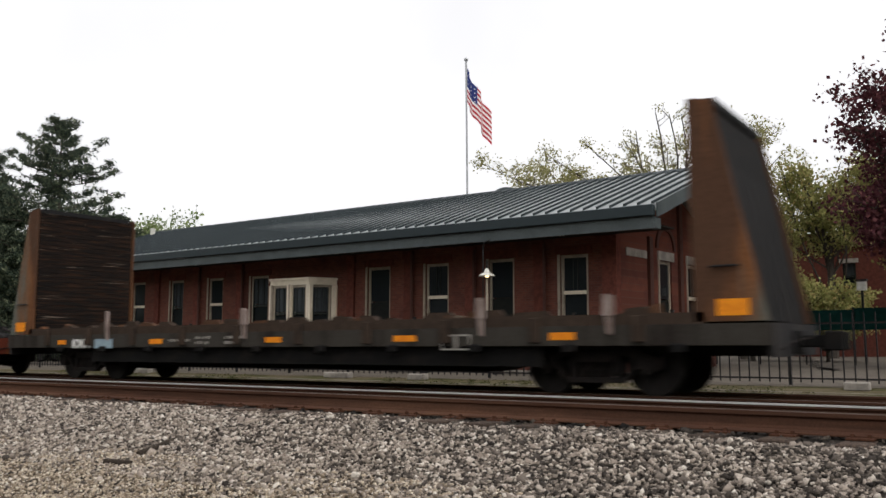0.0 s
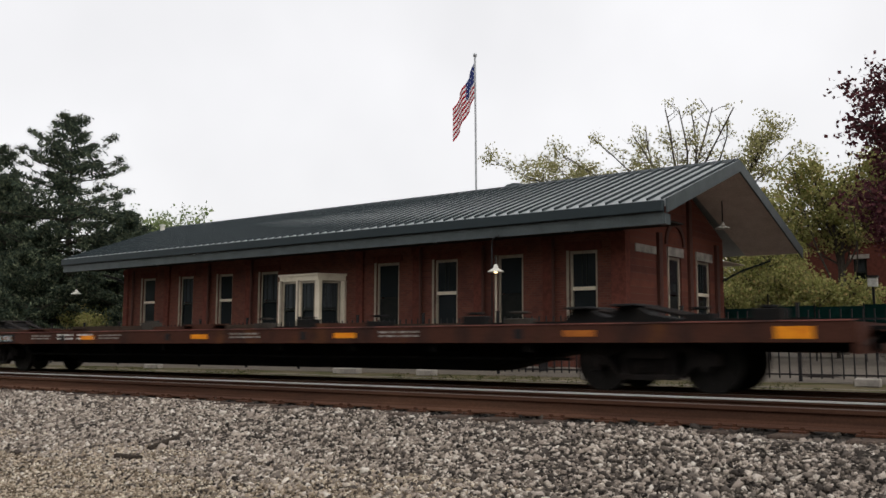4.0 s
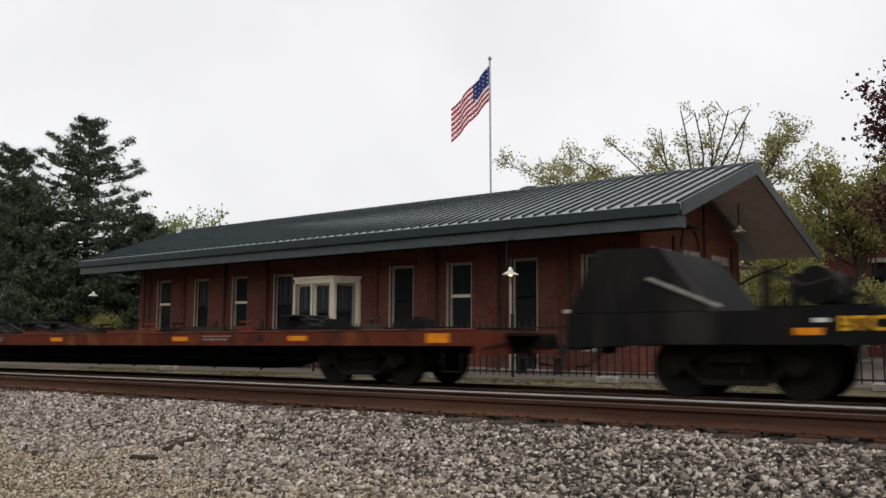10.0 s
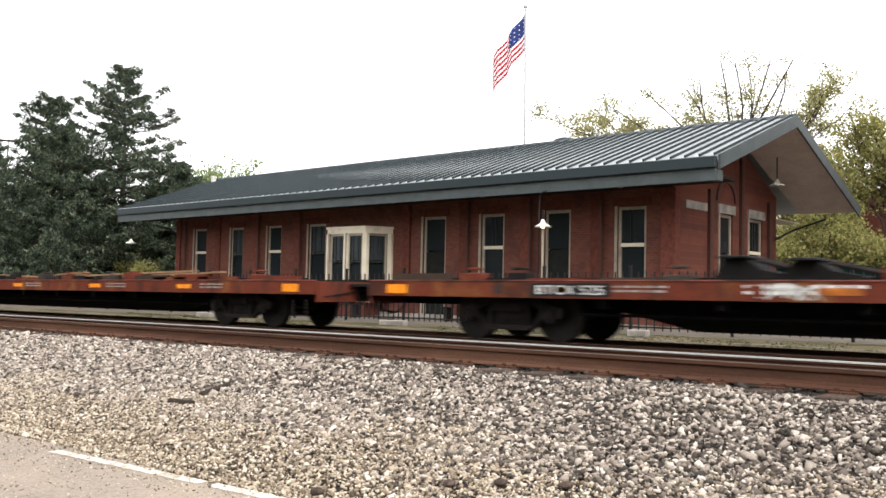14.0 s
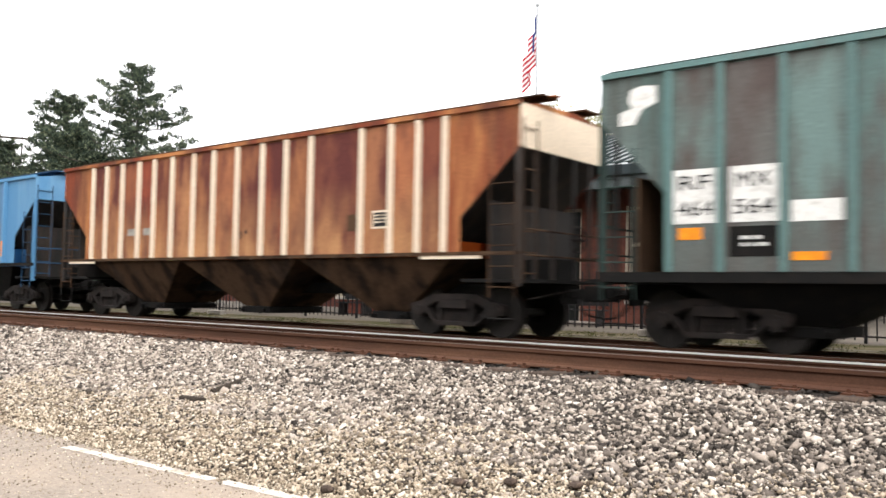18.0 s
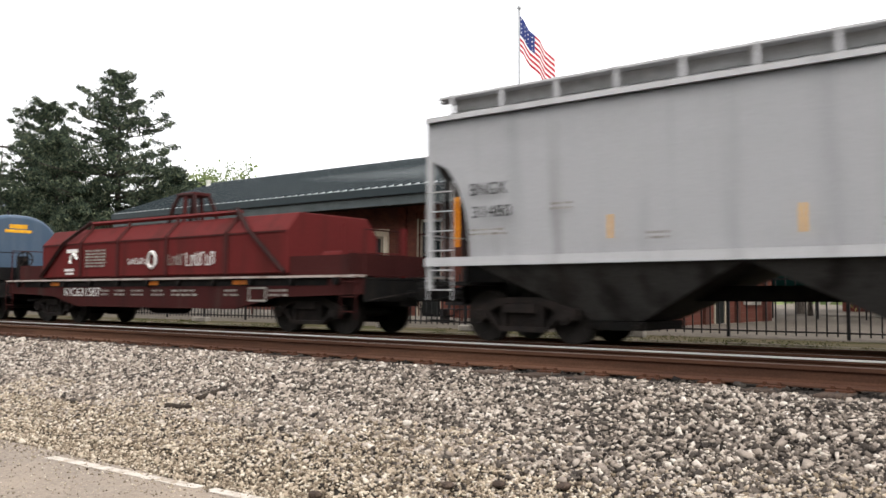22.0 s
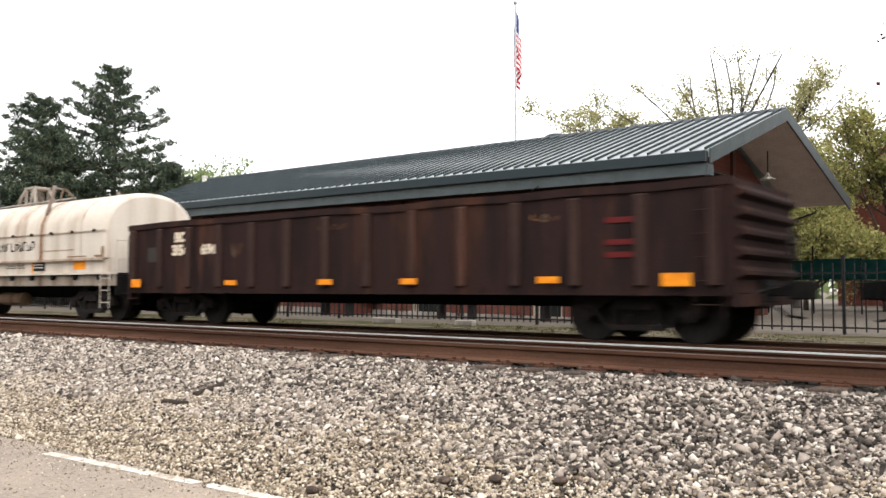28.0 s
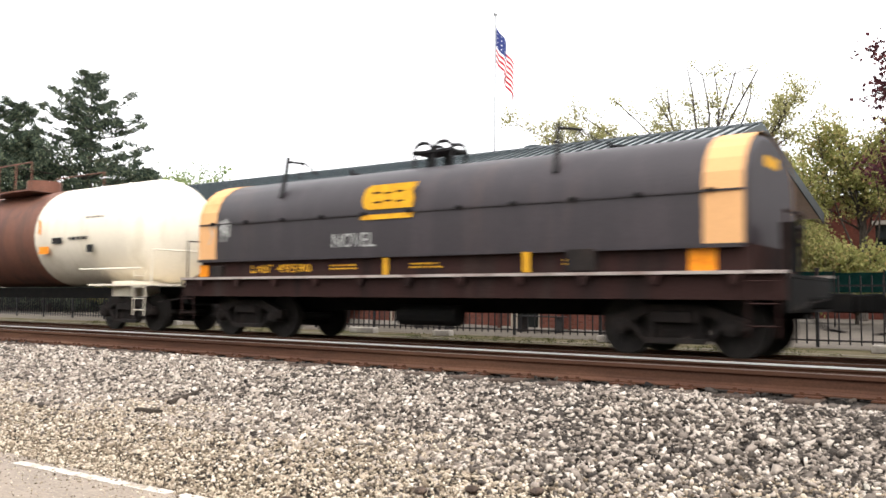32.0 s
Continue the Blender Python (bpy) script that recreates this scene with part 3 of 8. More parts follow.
def window_unit(kind, parent, a0, a1, z0, z1, place):
    """Built facing -y in the x-z plane about x = 0; place: pose of the middle of the opening's foot."""
    w, h = (a1 - a0) / 2, z1 - z0
    root = part("door" if kind == "door" else "window", boxes((-w, -w + 0.09, 0.06, 0.2, 0, h), (w - 0.09, w, 0.06, 0.2, 0, h), (-w + 0.09, w - 0.09, 0.06, 0.2, h - 0.09, h)), TRIM, parent, "tall door with a dark leaf and pale frame" if kind == "door" else "tall sash window with a pale frame", m=place)
    part("casing", boxes((-w - 0.09, -w - 0.002, -0.03, 0.06, 0, h + 0.02)), TRIM, root)
    if kind == "door":
        part("door_leaf", boxes((-w + 0.09, w - 0.09, 0.1, 0.15, 0.02, h * 0.66), (-w + 0.2, -0.04, 0.085, 0.1, 0.2, 1.0), (0.04, w - 0.2, 0.085, 0.1, 0.2, 1.0)), DOOR, root)
        part("transom", boxes((-w + 0.09, w - 0.09, 0.1, 0.13, h * 0.67, h - 0.1)), GLASS, root)
    else:
        mid = h * 0.57
        if kind == "split":
            mid = h * 0.595
            part("meeting_rail", boxes((-w + 0.09, w - 0.09, 0.03, 0.14, mid - 0.05, mid + 0.055)), CREAM, root)
        elif kind == "half":
            mid = h * 0.6
            part("meeting_rail", boxes((-w + 0.09, w - 0.09, 0.03, 0.14, mid - 0.05, mid + 0.055)), CREAM, root)
        else:
            part("meeting_rail", boxes((-w + 0.09, w - 0.09, 0.05, 0.14, mid - 0.03, mid + 0.03)), DARKFRAME, root)
        part("pane", boxes((-w + 0.09, w - 0.09, 0.13, 0.14, 0.02, mid - 0.06)), GLASS, root)
        net = kind == "net" or kind == "bay"
        part("pane", boxes((-w + 0.09, w - 0.09, 0.1, 0.11, mid + 0.06, h - 0.09)), CURTAIN if net else GLASS, root, "grey net curtain behind the glass" if net else "")
        bars = [(-w + 0.09, w - 0.09, 0.07, 0.1, mid + (h - mid) * k - 0.012, mid + (h - mid) * k + 0.012) for k in (0.5,)] if net else []
        for k in ((-0.33, 0.33) if net else (-0.16, 0.16) if kind == "split" else ()):
            bars.append((w * k * 1.0 - 0.012, w * k + 0.012, 0.07, 0.1, mid + 0.06, h - 0.09))
        if bars:
            part("glazing_bar", boxes(*bars), DARKFRAME, root)
        if net:
            part("sash", boxes((-w + 0.09, -w + 0.13, 0.06, 0.1, 0.05, h - 0.1), (w - 0.13, w - 0.09, 0.06, 0.1, 0.05, h - 0.1), (-w + 0.13, w - 0.13, 0.06, 0.1, h - 0.14, h - 0.1)), DARKFRAME, root)
        part("sill", boxes((-w - 0.08, w + 0.08, -0.08, 0.06, -0.1, -0.002)), STONE, root)
    return root


for kind, a0, a1, z0, z1 in FRONT:
    if kind != "bay":
        window_unit(kind, front, a0, a1, z0, z1, pose((a0 + a1) / 2, YW, z0))
        part("lintel", boxes((a0 - 0.15, a1 + 0.15, YW - 0.03, YW - 0.002, z1 + 0.02, z1 + 0.26)), BRICK, front)
for kind, a0, a1, z0, z1 in END:
    window_unit(kind, end, a0, a1, z0, z1, pose(XR, (a0 + a1) / 2, z0, 0, 0, 90))
    part("lintel", boxes((XR + 0.002, XR + 0.05, a0 - 0.12, a1 + 0.12, z1 + 0.01, z1 + 0.3)), STONE, end, "pale stone lintel")
part("stone_band", boxes((XR + 0.002, XR + 0.03, YW + 0.74, 24.6, 4.1, 4.34)), STONE, end, "pale stone band")
# round arch over the end door
ac, az, ar = 26.06, 4.5, 0.62
outer = [(ac + (ar + 0.17) * math.cos(a), az + (ar + 0.17) * math.sin(a)) for a in (math.pi * i / 14 for i in range(15))]
inner = [(ac + ar * math.cos(a), az + ar * math.sin(a)) for a in (math.pi * i / 14 for i in range(15))]
for i in range(14):
    part("arch_brick", prism(bmesh.new(), [inner[i], outer[i], outer[i + 1], inner[i + 1]], XR + 0.002, XR + 0.055, "x"), DOWNPIPE, end)
# pilasters and downpipes
for x in (-37.35, -33.95, -31.0, -28.1, -21.7, -18.95, -16.3, -13.65, -11.3):
    part("pilaster", boxes((x - 0.17, x + 0.17, YW - 0.1, YW - 0.002, 0.62, 4.35), (x - 0.21, x + 0.21, YW - 0.13, YW - 0.002, 4.352, 4.6)), BRICK, front, bevel=0.006)
for x in (-36.6, -30.7, -27.8, -18.7, -16.05, -13.4):
    part("downpipe", tubes(0.055, ((x, YW - 0.16, 0.4), (x, YW - 0.16, 4.5))), DOWNPIPE, front)
for y in (24.79, 27.21, 29.64):
    part("pilaster", boxes((XR + 0.002, XR + 0.1, y - 0.13, y + 0.13, 0.62, 4.8 if y != 27.21 else 6.1)), DOWNPIPE, end)
part("corner_post", boxes((XR - 0.1, XR + 0.11, YW - 0.11, YW + 0.18, 0.62, 4.6)), BRICK, end)
# bay window
bay = part("bay_window", boxes((-25.02, -23.08, YW - 0.88, YW - 0.01, 0.2, 1.0)), BRICK, front, "cream painted bay window with three tall sashes")
for name, z0, z1, g in (("frieze", 3.56, 3.739, 0.03), ("cornice", 3.74, 3.82, 0.08), ("bay_sill", 0.98, 1.08, 0.08)):
    bm = bmesh.new()
    pts = [(-25.6 - g, YW - 0.01), (-22.5 + g, YW - 0.01), (-23.0 + g * 0.6, YW - 0.92 - g), (-25.1 - g * 0.6, YW - 0.92 - g)]
    a = [bm.verts.new((x, y, z0)) for x, y in pts]
    b = [bm.verts.new((x, y, z1)) for x, y in pts]
    bm.faces.new(a)
    bm.faces.new(b[::-1])
    for i in range(4):
        bm.faces.new((a[i], b[i], b[(i + 1) % 4], a[(i + 1) % 4]))
    part(name, bm, CREAM, bay)
for x, y in ((-25.55, YW - 0.06), (-25.08, YW - 0.9), (-24.05, YW - 0.93), (-23.02, YW - 0.9), (-22.55, YW - 0.06)):
    part("post", boxes((x - 0.11, x + 0.11, y - 0.05, y + 0.11, 1.08, 3.559)), CREAM, bay, bevel=0.01)
for (xa, ya), (xb, yb) in (((-25.5, YW - 0.1), (-25.1, YW - 0.8)), ((-24.96, YW - 0.9), (-24.14, YW - 0.9)), ((-23.96, YW - 0.9), (-23.14, YW - 0.9)), ((-23.0, YW - 0.8), (-22.6, YW - 0.1))):
    d = math.hypot(xb - xa, yb - ya)
    window_unit("net", bay, -d / 2, d / 2, 1.08, 3.558, pose((xa + xb) / 2, (ya + yb) / 2 - 0.06, 1.08, 0, 0, math.degrees(math.atan2(yb - ya, xb - xa))))

# roof: two slabs with standing seams, gutter, fascia and soffits
def ridge_at(x):
    return RIDGE + (RIDGE_FAR - RIDGE) * (RX1 - x) / (RX1 - RX0)


def gabled(ends, outline):
    """A body between two ends whose outline (y, z over the eave or share of the ridge's rise) follows the ridge."""
    bm = bmesh.new()
    rings = [[bm.verts.new((x, y, EAVE + dz + (ridge_at(x) - EAVE) * k)) for y, k, dz in outline] for x in ends]
    n = len(outline)
    bm.faces.new(rings[0])
    bm.faces.new(rings[1][::-1])
    for i in range(n):
        bm.faces.new((rings[0][i], rings[1][i], rings[1][(i + 1) % n], rings[0][(i + 1) % n]))
    return bm


roof = part("roof", gabled((RX0, RX1), [(RY0, 0, -0.16), (RYM, 1, -0.16), (RY1, BACK, -0.16), (RY1, BACK, 0), (RYM, 1, 0), (RY0, 0, 0)]), [ROOFMETAL], station, "green-grey standing seam metal roof")
seam_len = math.hypot(RIDGE - EAVE, RYM - RY0)
seam_mesh = mesh_of("seam", boxes((-0.023, 0.023, 0, seam_len, 0.0, 0.068)), SEAM)
x = RX1 - 0.1
while x > RX0:
    part("seam", seam_mesh, None, roof, m=pose(x, RY0, EAVE + 0.002, math.degrees(math.atan2(ridge_at(x) - EAVE, RYM - RY0))))
    x -= 0.406
part("ridge_cap", gabled((RX0, RX1), [(RYM - 0.25, 1, -0.06), (RYM + 0.25, 1, -0.06), (RYM, 1, 0.07)]), SEAM, roof)
part("gutter", boxes((RX0 + 0.02, RX1 - 0.02, RY0 - 0.16, RY0 - 0.003, EAVE - 0.33, EAVE - 0.03)), SEAM, roof, "dark green box gutter", bevel=0.02)
part("fascia", boxes((RX0 + 0.05, RX1 - 0.05, RY0 - 0.05, RY0 + 0.05, EAVE - 0.655, EAVE - 0.335)), GUTTERPAINT, roof, "grey-green fascia board")
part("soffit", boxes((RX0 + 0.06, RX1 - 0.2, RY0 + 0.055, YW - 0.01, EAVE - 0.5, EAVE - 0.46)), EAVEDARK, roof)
for s, y0, k0 in ((1, RY0, 0), (-1, RY1, BACK)):
    for x0, x1 in ((RX1 + 0.003, RX1 + 0.06), (RX0 - 0.06, RX0 - 0.003)):
        part("bargeboard", gabled((x0, x1), [(y0, k0, -0.36), (RYM, 1, -0.36), (RYM, 1, 0.02), (y0, k0, 0.02)]), GUTTERPAINT, roof, "grey-green sloping gable board")
    part("gable_soffit", gabled((XR + 0.01, RX1 - 0.01), [(y0 + s * 0.06, k0 + 0.01, -0.2), (RYM, 1, -0.2), (RYM, 1, -0.166), (y0 + s * 0.06, k0 + 0.01, -0.166)]), SOFFIT, roof, "pale grey boarded soffit with ground bounce in its colour")
    part("gable_soffit", gabled((RX0 + 0.01, XL - 0.01), [(y0 + s * 0.06, k0 + 0.01, -0.2), (RYM, 1, -0.2), (RYM, 1, -0.166), (y0 + s * 0.06, k0 + 0.01, -0.166)]), SOFFIT, roof)
part("corner_return", boxes((RX1 - 0.2, RX1 - 0.0, RY0 - 0.04, RY0 + 0.3, EAVE - 0.65, EAVE - 0.37)), GUTTERPAINT, roof)
part("rear_soffit", boxes((RX0 + 0.06, XR - 0.05, YB + 0.01, RY1 - 0.06, EAVE - 0.87, EAVE - 0.83)), SOFFIT, roof)
bm = bmesh.new()
domes = [[bm.verts.new((r * math.cos(a), r * math.sin(a), z)) for a in (2 * math.pi * i / 20 for i in range(20))] for r, z in ((0.5, -0.5), (0.52, -0.02), (0.5, 0.05), (0.38, 0.15), (0.2, 0.21), (0.02, 0.23))]
for a, b in zip(domes, domes[1:]):
    for i in range(20):
        bm.faces.new((a[i], a[(i + 1) % 20], b[(i + 1) % 20], b[i]))
part("roof_vent", bm, SEAM, roof, "low dark domed vent", smooth=True, m=pose(-17.8, RYM + 0.5, ridge_at(-17.8) + 0.02))
part("vent_pipe", boxes((-39.42, -39.25, RYM - 0.95, RYM - 0.78, RIDGE_FAR - 0.5, RIDGE_FAR - 0.02), (-39.45, -39.22, RYM - 0.98, RYM - 0.75, RIDGE_FAR - 0.018, RIDGE_FAR + 0.05)), ENAMEL, roof, "small white vent pipe at the roof's end")
part("roof_brace", tubes(0.04, ((XR, 30.3, 3.55), (XR + 0.6, 30.5, 3.9), (XR + 1.6, 30.7, 4.25))), DARKFRAME, roof)
part("roof_brace", tubes(0.06, ((XL, YW + 0.1, 3.9), (XL - 0.9, YW + 0.1, 4.2), (XL - 2.2, YW + 0.1, 4.45))), DARKFRAME, roof)
for x in (-33.5, -29.9, -17.46, -12.32, -21.6):
    bm = bmesh.new()
    disc(bm, 0, 0, 0.14, -0.025, 0.025, 16)
    part("soffit_light", bm, ENAMEL, roof, "round white soffit light", m=pose(x, 21.4, EAVE - 0.53, 90))


def shade_lamp(x, y, z, label, lit):
    root = tagged(new("hanging_lamp"), label, "lamp", "enamel station lamps")
    root.matrix_basis = station.matrix_basis @ pose(x, y, z)
    bm = bmesh.new()
    prof = [(0.03, 0.16), (0.06, 0.13), (0.08, 0.05), (0.24, -0.04), (0.25, -0.07), (0.2, -0.05), (0.05, 0.03)]
    rings = [[bm.verts.new((r * math.cos(a), r * math.sin(a), h)) for a in (2 * math.pi * i / 20 for i in range(20))] for r, h in prof]
    for a, b in zip(rings, rings[1:]):
        for i in range(20):
            bm.faces.new((a[i], a[(i + 1) % 20], b[(i + 1) % 20], b[i]))
    part("shade", bm, ENAMEL, root, smooth=True)
    bm = bmesh.new()
    bmesh.ops.create_uvsphere(bm, u_segments=12, v_segments=8, radius=0.06)
    part("bulb", bm, BULB if lit else ENAMEL, root, m=pose(0, 0, -0.05))
    return root


lamp = shade_lamp(-14.11, 20.2, 3.48, "white enamel lamp on a curved bracket, lit", True)
part("bracket", tubes(0.025, ((0, 0, 0.15), (0, 0, 0.4)), ((-0.28, 0.2, -3.0), (-0.28, 0.2, 0.75), (-0.2, 0.12, 0.92), (0, 0.05, 0.99), (0.1, 0, 1.0))), IRON, lamp)
part("post", tubes(0.035, ((0, 0, -3.06), (0, 0, -0.08)), sides=10), TRIM, lamp, "slim tan lamp post")
lamp = shade_lamp(-39.35, 20.9, 3.49, "white enamel lamp hung below the eaves", False)
part("stem", tubes(0.02, ((0, 0, 0.12), (0, 0, 0.72))), IRON, lamp)
lamp = shade_lamp(-10.36, 28.4, 5.3, "dark enamel lamp hung in the gable", False)
part("stem", tubes(0.02, ((0, 0, 0.12), (0, 0, 1.0))), IRON, lamp)

# ---- iron fence along the paving ----
fence = tagged(new("iron_fence"), "black iron picket fence along the station paving", "fence")
fence.matrix_basis = YARD @ pose(0, 18.3, 0.44)
picket = mesh_of("picket", boxes((-0.013, 0.013, -0.013, 0.013, 0.08, 1.47)), IRON)
post = mesh_of("post", boxes((-0.03, 0.03, -0.03, 0.03, 0, 1.59), (-0.04, 0.04, -0.04, 0.04, 1.591, 1.63)), IRON)
far_pickets = bmesh.new()
x = -44.0
i = 0
while x < 3:
    if i % 12 == 0:
        part("post", post, None, fence, m=pose(x, 0, 0))
    elif x > -30:
        part("picket", picket, None, fence, m=pose(x, 0, 0))
    else:
        box(far_pickets, x - 0.013, x + 0.013, -0.013, 0.013, 0.08, 1.47)
    x += 0.205
    i += 1
tagged(part("picket_row", far_pickets, IRON, fence), kind="stuff")
for z in (0.14, 1.25):
    part("fence_rail", boxes((-44, 3, -0.018, 0.018, z, z + 0.035)), IRON, fence)

# benches and kerb blocks behind the fence
def bench(x, y, rz):
    root = tagged(new("bench"), "low dark slatted bench on the paving", "bench", "station benches")
    for k in range(4):
        part("slat", boxes((-0.75, 0.75, -0.22 + k * 0.11, -0.13 + k * 0.11, 0.42, 0.45)), IRON, root)
    for s in (-0.6, 0.6):
        part("leg", boxes((s - 0.03, s + 0.03, -0.2, 0.2, 0, 0.42)), IRON, root)
    part("backrest", boxes((-0.75, 0.75, 0.2, 0.23, 0.55, 0.8), (-0.6, -0.55, 0.2, 0.23, 0.42, 0.56), (0.55, 0.6, 0.2, 0.23, 0.42, 0.56)), IRON, root)
    root.matrix_basis = YARD @ pose(x, y, 0.475, 0, 0, rz)
    return root


for x in (-21.5, -16.2, -12.4):
    bench(x, 20.2, 0)
edge = tagged(new("pavement_edge"), "low dirty brown edging along the verge", "kerb", kind="structure")
for k in range(24):
    x = -44 + k * 2.0
    part("edging_stone", boxes((x, x + 1.985, 16.95 + 0.02 * (k % 3), 17.08 + 0.02 * (k % 3), 0.25, 0.4 + 0.012 * (k % 2))), GRAVEL, edge, bevel=0.012)
rng = random.Random(8)
for x in (-12.8, -8.2, -2.6, -15.5, -24.0):
    w = rng.uniform(0.2, 0.45)
    tagged(part("kerb_stone", boxes((-w, w, -0.12, 0.12, 0, 0.16)), STONE, None, bevel=0.02, m=pose(x, 17.6, 0.42, 0, 0, rng.uniform(-4, 4))), "pale concrete kerb block beside the fence", "kerb block", "kerb blocks")

# ---- trees and the distance ----
def frame_pose(x, y, z=0.3, rz=0):
    return YARD @ pose(x, y, z, 0, 0, rz)


def cards(centres, count, spread, length, width, seed, flat=0.0):
    """Small leaf blades scattered round centres (n x 3): vertices and faces."""
    rng = np.random.default_rng(seed)
    n = len(centres) * count
    c = np.repeat(np.asarray(centres, dtype=float), count, axis=0) + rng.normal(0, 1, (n, 3)) * np.array(spread)
    d = rng.normal(0, 1, (n, 3)) * np.array((1, 1, 1 - flat))
    d /= np.linalg.norm(d, axis=1)[:, None] + 1e-9
    s = np.cross(d, rng.normal(0, 1, (n, 3)))
    s /= np.linalg.norm(s, axis=1)[:, None] + 1e-9
    ln = length * rng.uniform(0.6, 1.3, (n, 1))
    wd = width * rng.uniform(0.6, 1.3, (n, 1))
    v = np.stack([c - d * ln * 0.5, c + s * wd * 0.5, c + d * ln * 0.5, c - s * wd * 0.5], 1)
    return v.reshape(-1, 3), np.arange(4 * n).reshape(n, 4)


def limb(bm, tips, start, direction, length, radius, depth, rng, up=0.15, spread=0.55, kids=3, min_len=0.5):
    pts = [Vector(start)]
    d = Vector(direction).normalized()
    steps = 4
    for _ in range(steps):
        d = (d + Vector((rng.uniform(-1, 1), rng.uniform(-1, 1), rng.uniform(-0.6, 0.8) + up)) * 0.17).normalized()
        pts.append(pts[-1] + d * length / steps)
    tube(bm, pts, radius, 5 if depth > 1 else 4, radius * 0.55)
    if depth == 0:
        tips.extend(tuple(p) for p in pts[1:])
        return
    for k in range(kids):
        at = pts[rng.choice((2, 3, 4)) if k else 4]
        side = Vector((rng.uniform(-1, 1), rng.uniform(-1, 1), rng.uniform(-0.25, 0.9))).normalized()
        limb(bm, tips, at, (d * (1 - spread) + side * spread), length * rng.uniform(0.5, 0.8), radius * 0.5, depth - 1, rng, up, spread, kids, min_len)


def broadleaf(name, label, m, height, trunk_h, trunk_r, limbs, depth, kids, material, per_tip, spread, leaf, seed, lean=0.5, extra=0):
    rng = random.Random(seed)
    root = tagged(new(name), label, "tree")
    root.matrix_basis = m
    bm, tips = bmesh.new(), []
    tube(bm, [(0, 0, -0.2), (0.05, 0, trunk_h * 0.5), (0, 0.05, trunk_h)], trunk_r, 9, trunk_r * 0.75)
    for i in range(limbs):
        a = 2 * math.pi * (i + rng.uniform(-0.3, 0.3)) / limbs
        limb(bm, tips, (0, 0, trunk_h * rng.uniform(0.75, 1.0)), (math.cos(a) * lean, math.sin(a) * lean, 1.0), (height - trunk_h) * rng.uniform(0.42, 0.6), trunk_r * 0.5, depth, rng, kids=kids)
    top = max(t[2] for t in tips)
    k = height / top
    for v in bm.verts:
        v.co.z *= k
    tips = np.array(tips) * np.array((1, 1, k))
    part("trunk", bm, BARK, root)
    v, f = cards(tips, per_tip, spread, leaf, leaf * 0.75, seed)
    tagged(part("crown", raw_mesh("crown", v, f, material), None, root), kind="stuff")
    return root


def conifer(label, m, height, reach, seed, full=1.0):
    """A white pine: open tiers of long boughs that sweep up at their tips, with plates of needle tufts on their outer parts."""
    rng = random.Random(seed)
    root = tagged(new("pine_tree"), label, "tree", "tall pines")
    root.matrix_basis = m
    bm, tufts = bmesh.new(), []
    tube(bm, [(0, 0, -0.2), (0.12, 0.05, height * 0.5), (0, 0, height)], height * 0.016 + 0.05, 8, 0.03)
    for _ in range(7):
        tufts.append((rng.uniform(-0.18, 0.18), rng.uniform(-0.18, 0.18), height + rng.uniform(-0.6, 0.1)))
    down = 0.35
    while height - down > 0.6:
        z = height - down
        r = min(reach, 0.65 + 0.68 * down + 0.5 * math.sin(down * 1.3 + seed))
        n = rng.randint(4, 5) if down < 6 else rng.randint(5, 7)
        a0 = rng.uniform(0, 6.3)
        for i in range(n):
            a = a0 + 2 * math.pi * i / n + rng.uniform(-0.45, 0.45)
            ln = max(0.5, r * rng.uniform(0.55, 1.2))
            rise = max(0.02, 0.55 - 0.055 * down) + rng.uniform(-0.08, 0.1)
            zs = z + rng.uniform(-0.25, 0.25)
            pts = [Vector((math.cos(a) * ln * q, math.sin(a) * ln * q, zs + ln * (rise * q - 0.16 * q + 0.2 * q * q * q))) for q in (0, 0.2, 0.4, 0.6, 0.8, 1.0)]
            tube(bm, pts, min(0.07, 0.022 + 0.007 * down), 4, 0.012)
            k = int(8 + ln * 8.5 * full)
            for _ in range(k):
                q = 1 - 0.85 * rng.random() ** 1.25
                g = min(4, int(q * 5))
                p = pts[g].lerp(pts[g + 1], q * 5 - g)
                w = 0.12 + 0.26 * ln * math.sin(math.pi * min(0.97, q)) ** 0.7
                t = rng.uniform(-w, w)
                tufts.append((p.x - math.sin(a) * t, p.y + math.cos(a) * t, p.z + rng.uniform(-0.03, 0.14) + 0.12 * abs(t)))
        down += rng.uniform(0.42, 0.66) + 0.015 * min(down, 8)
    part("trunk", bm, BARK, root)
    v, f = cards(np.array(tufts), 15, (0.13, 0.13, 0.075), 0.27, 0.07, seed, 0.0)
    tagged(part("crown", raw_mesh("crown", v, f, NEEDLES), None, root), kind="stuff")
    return root


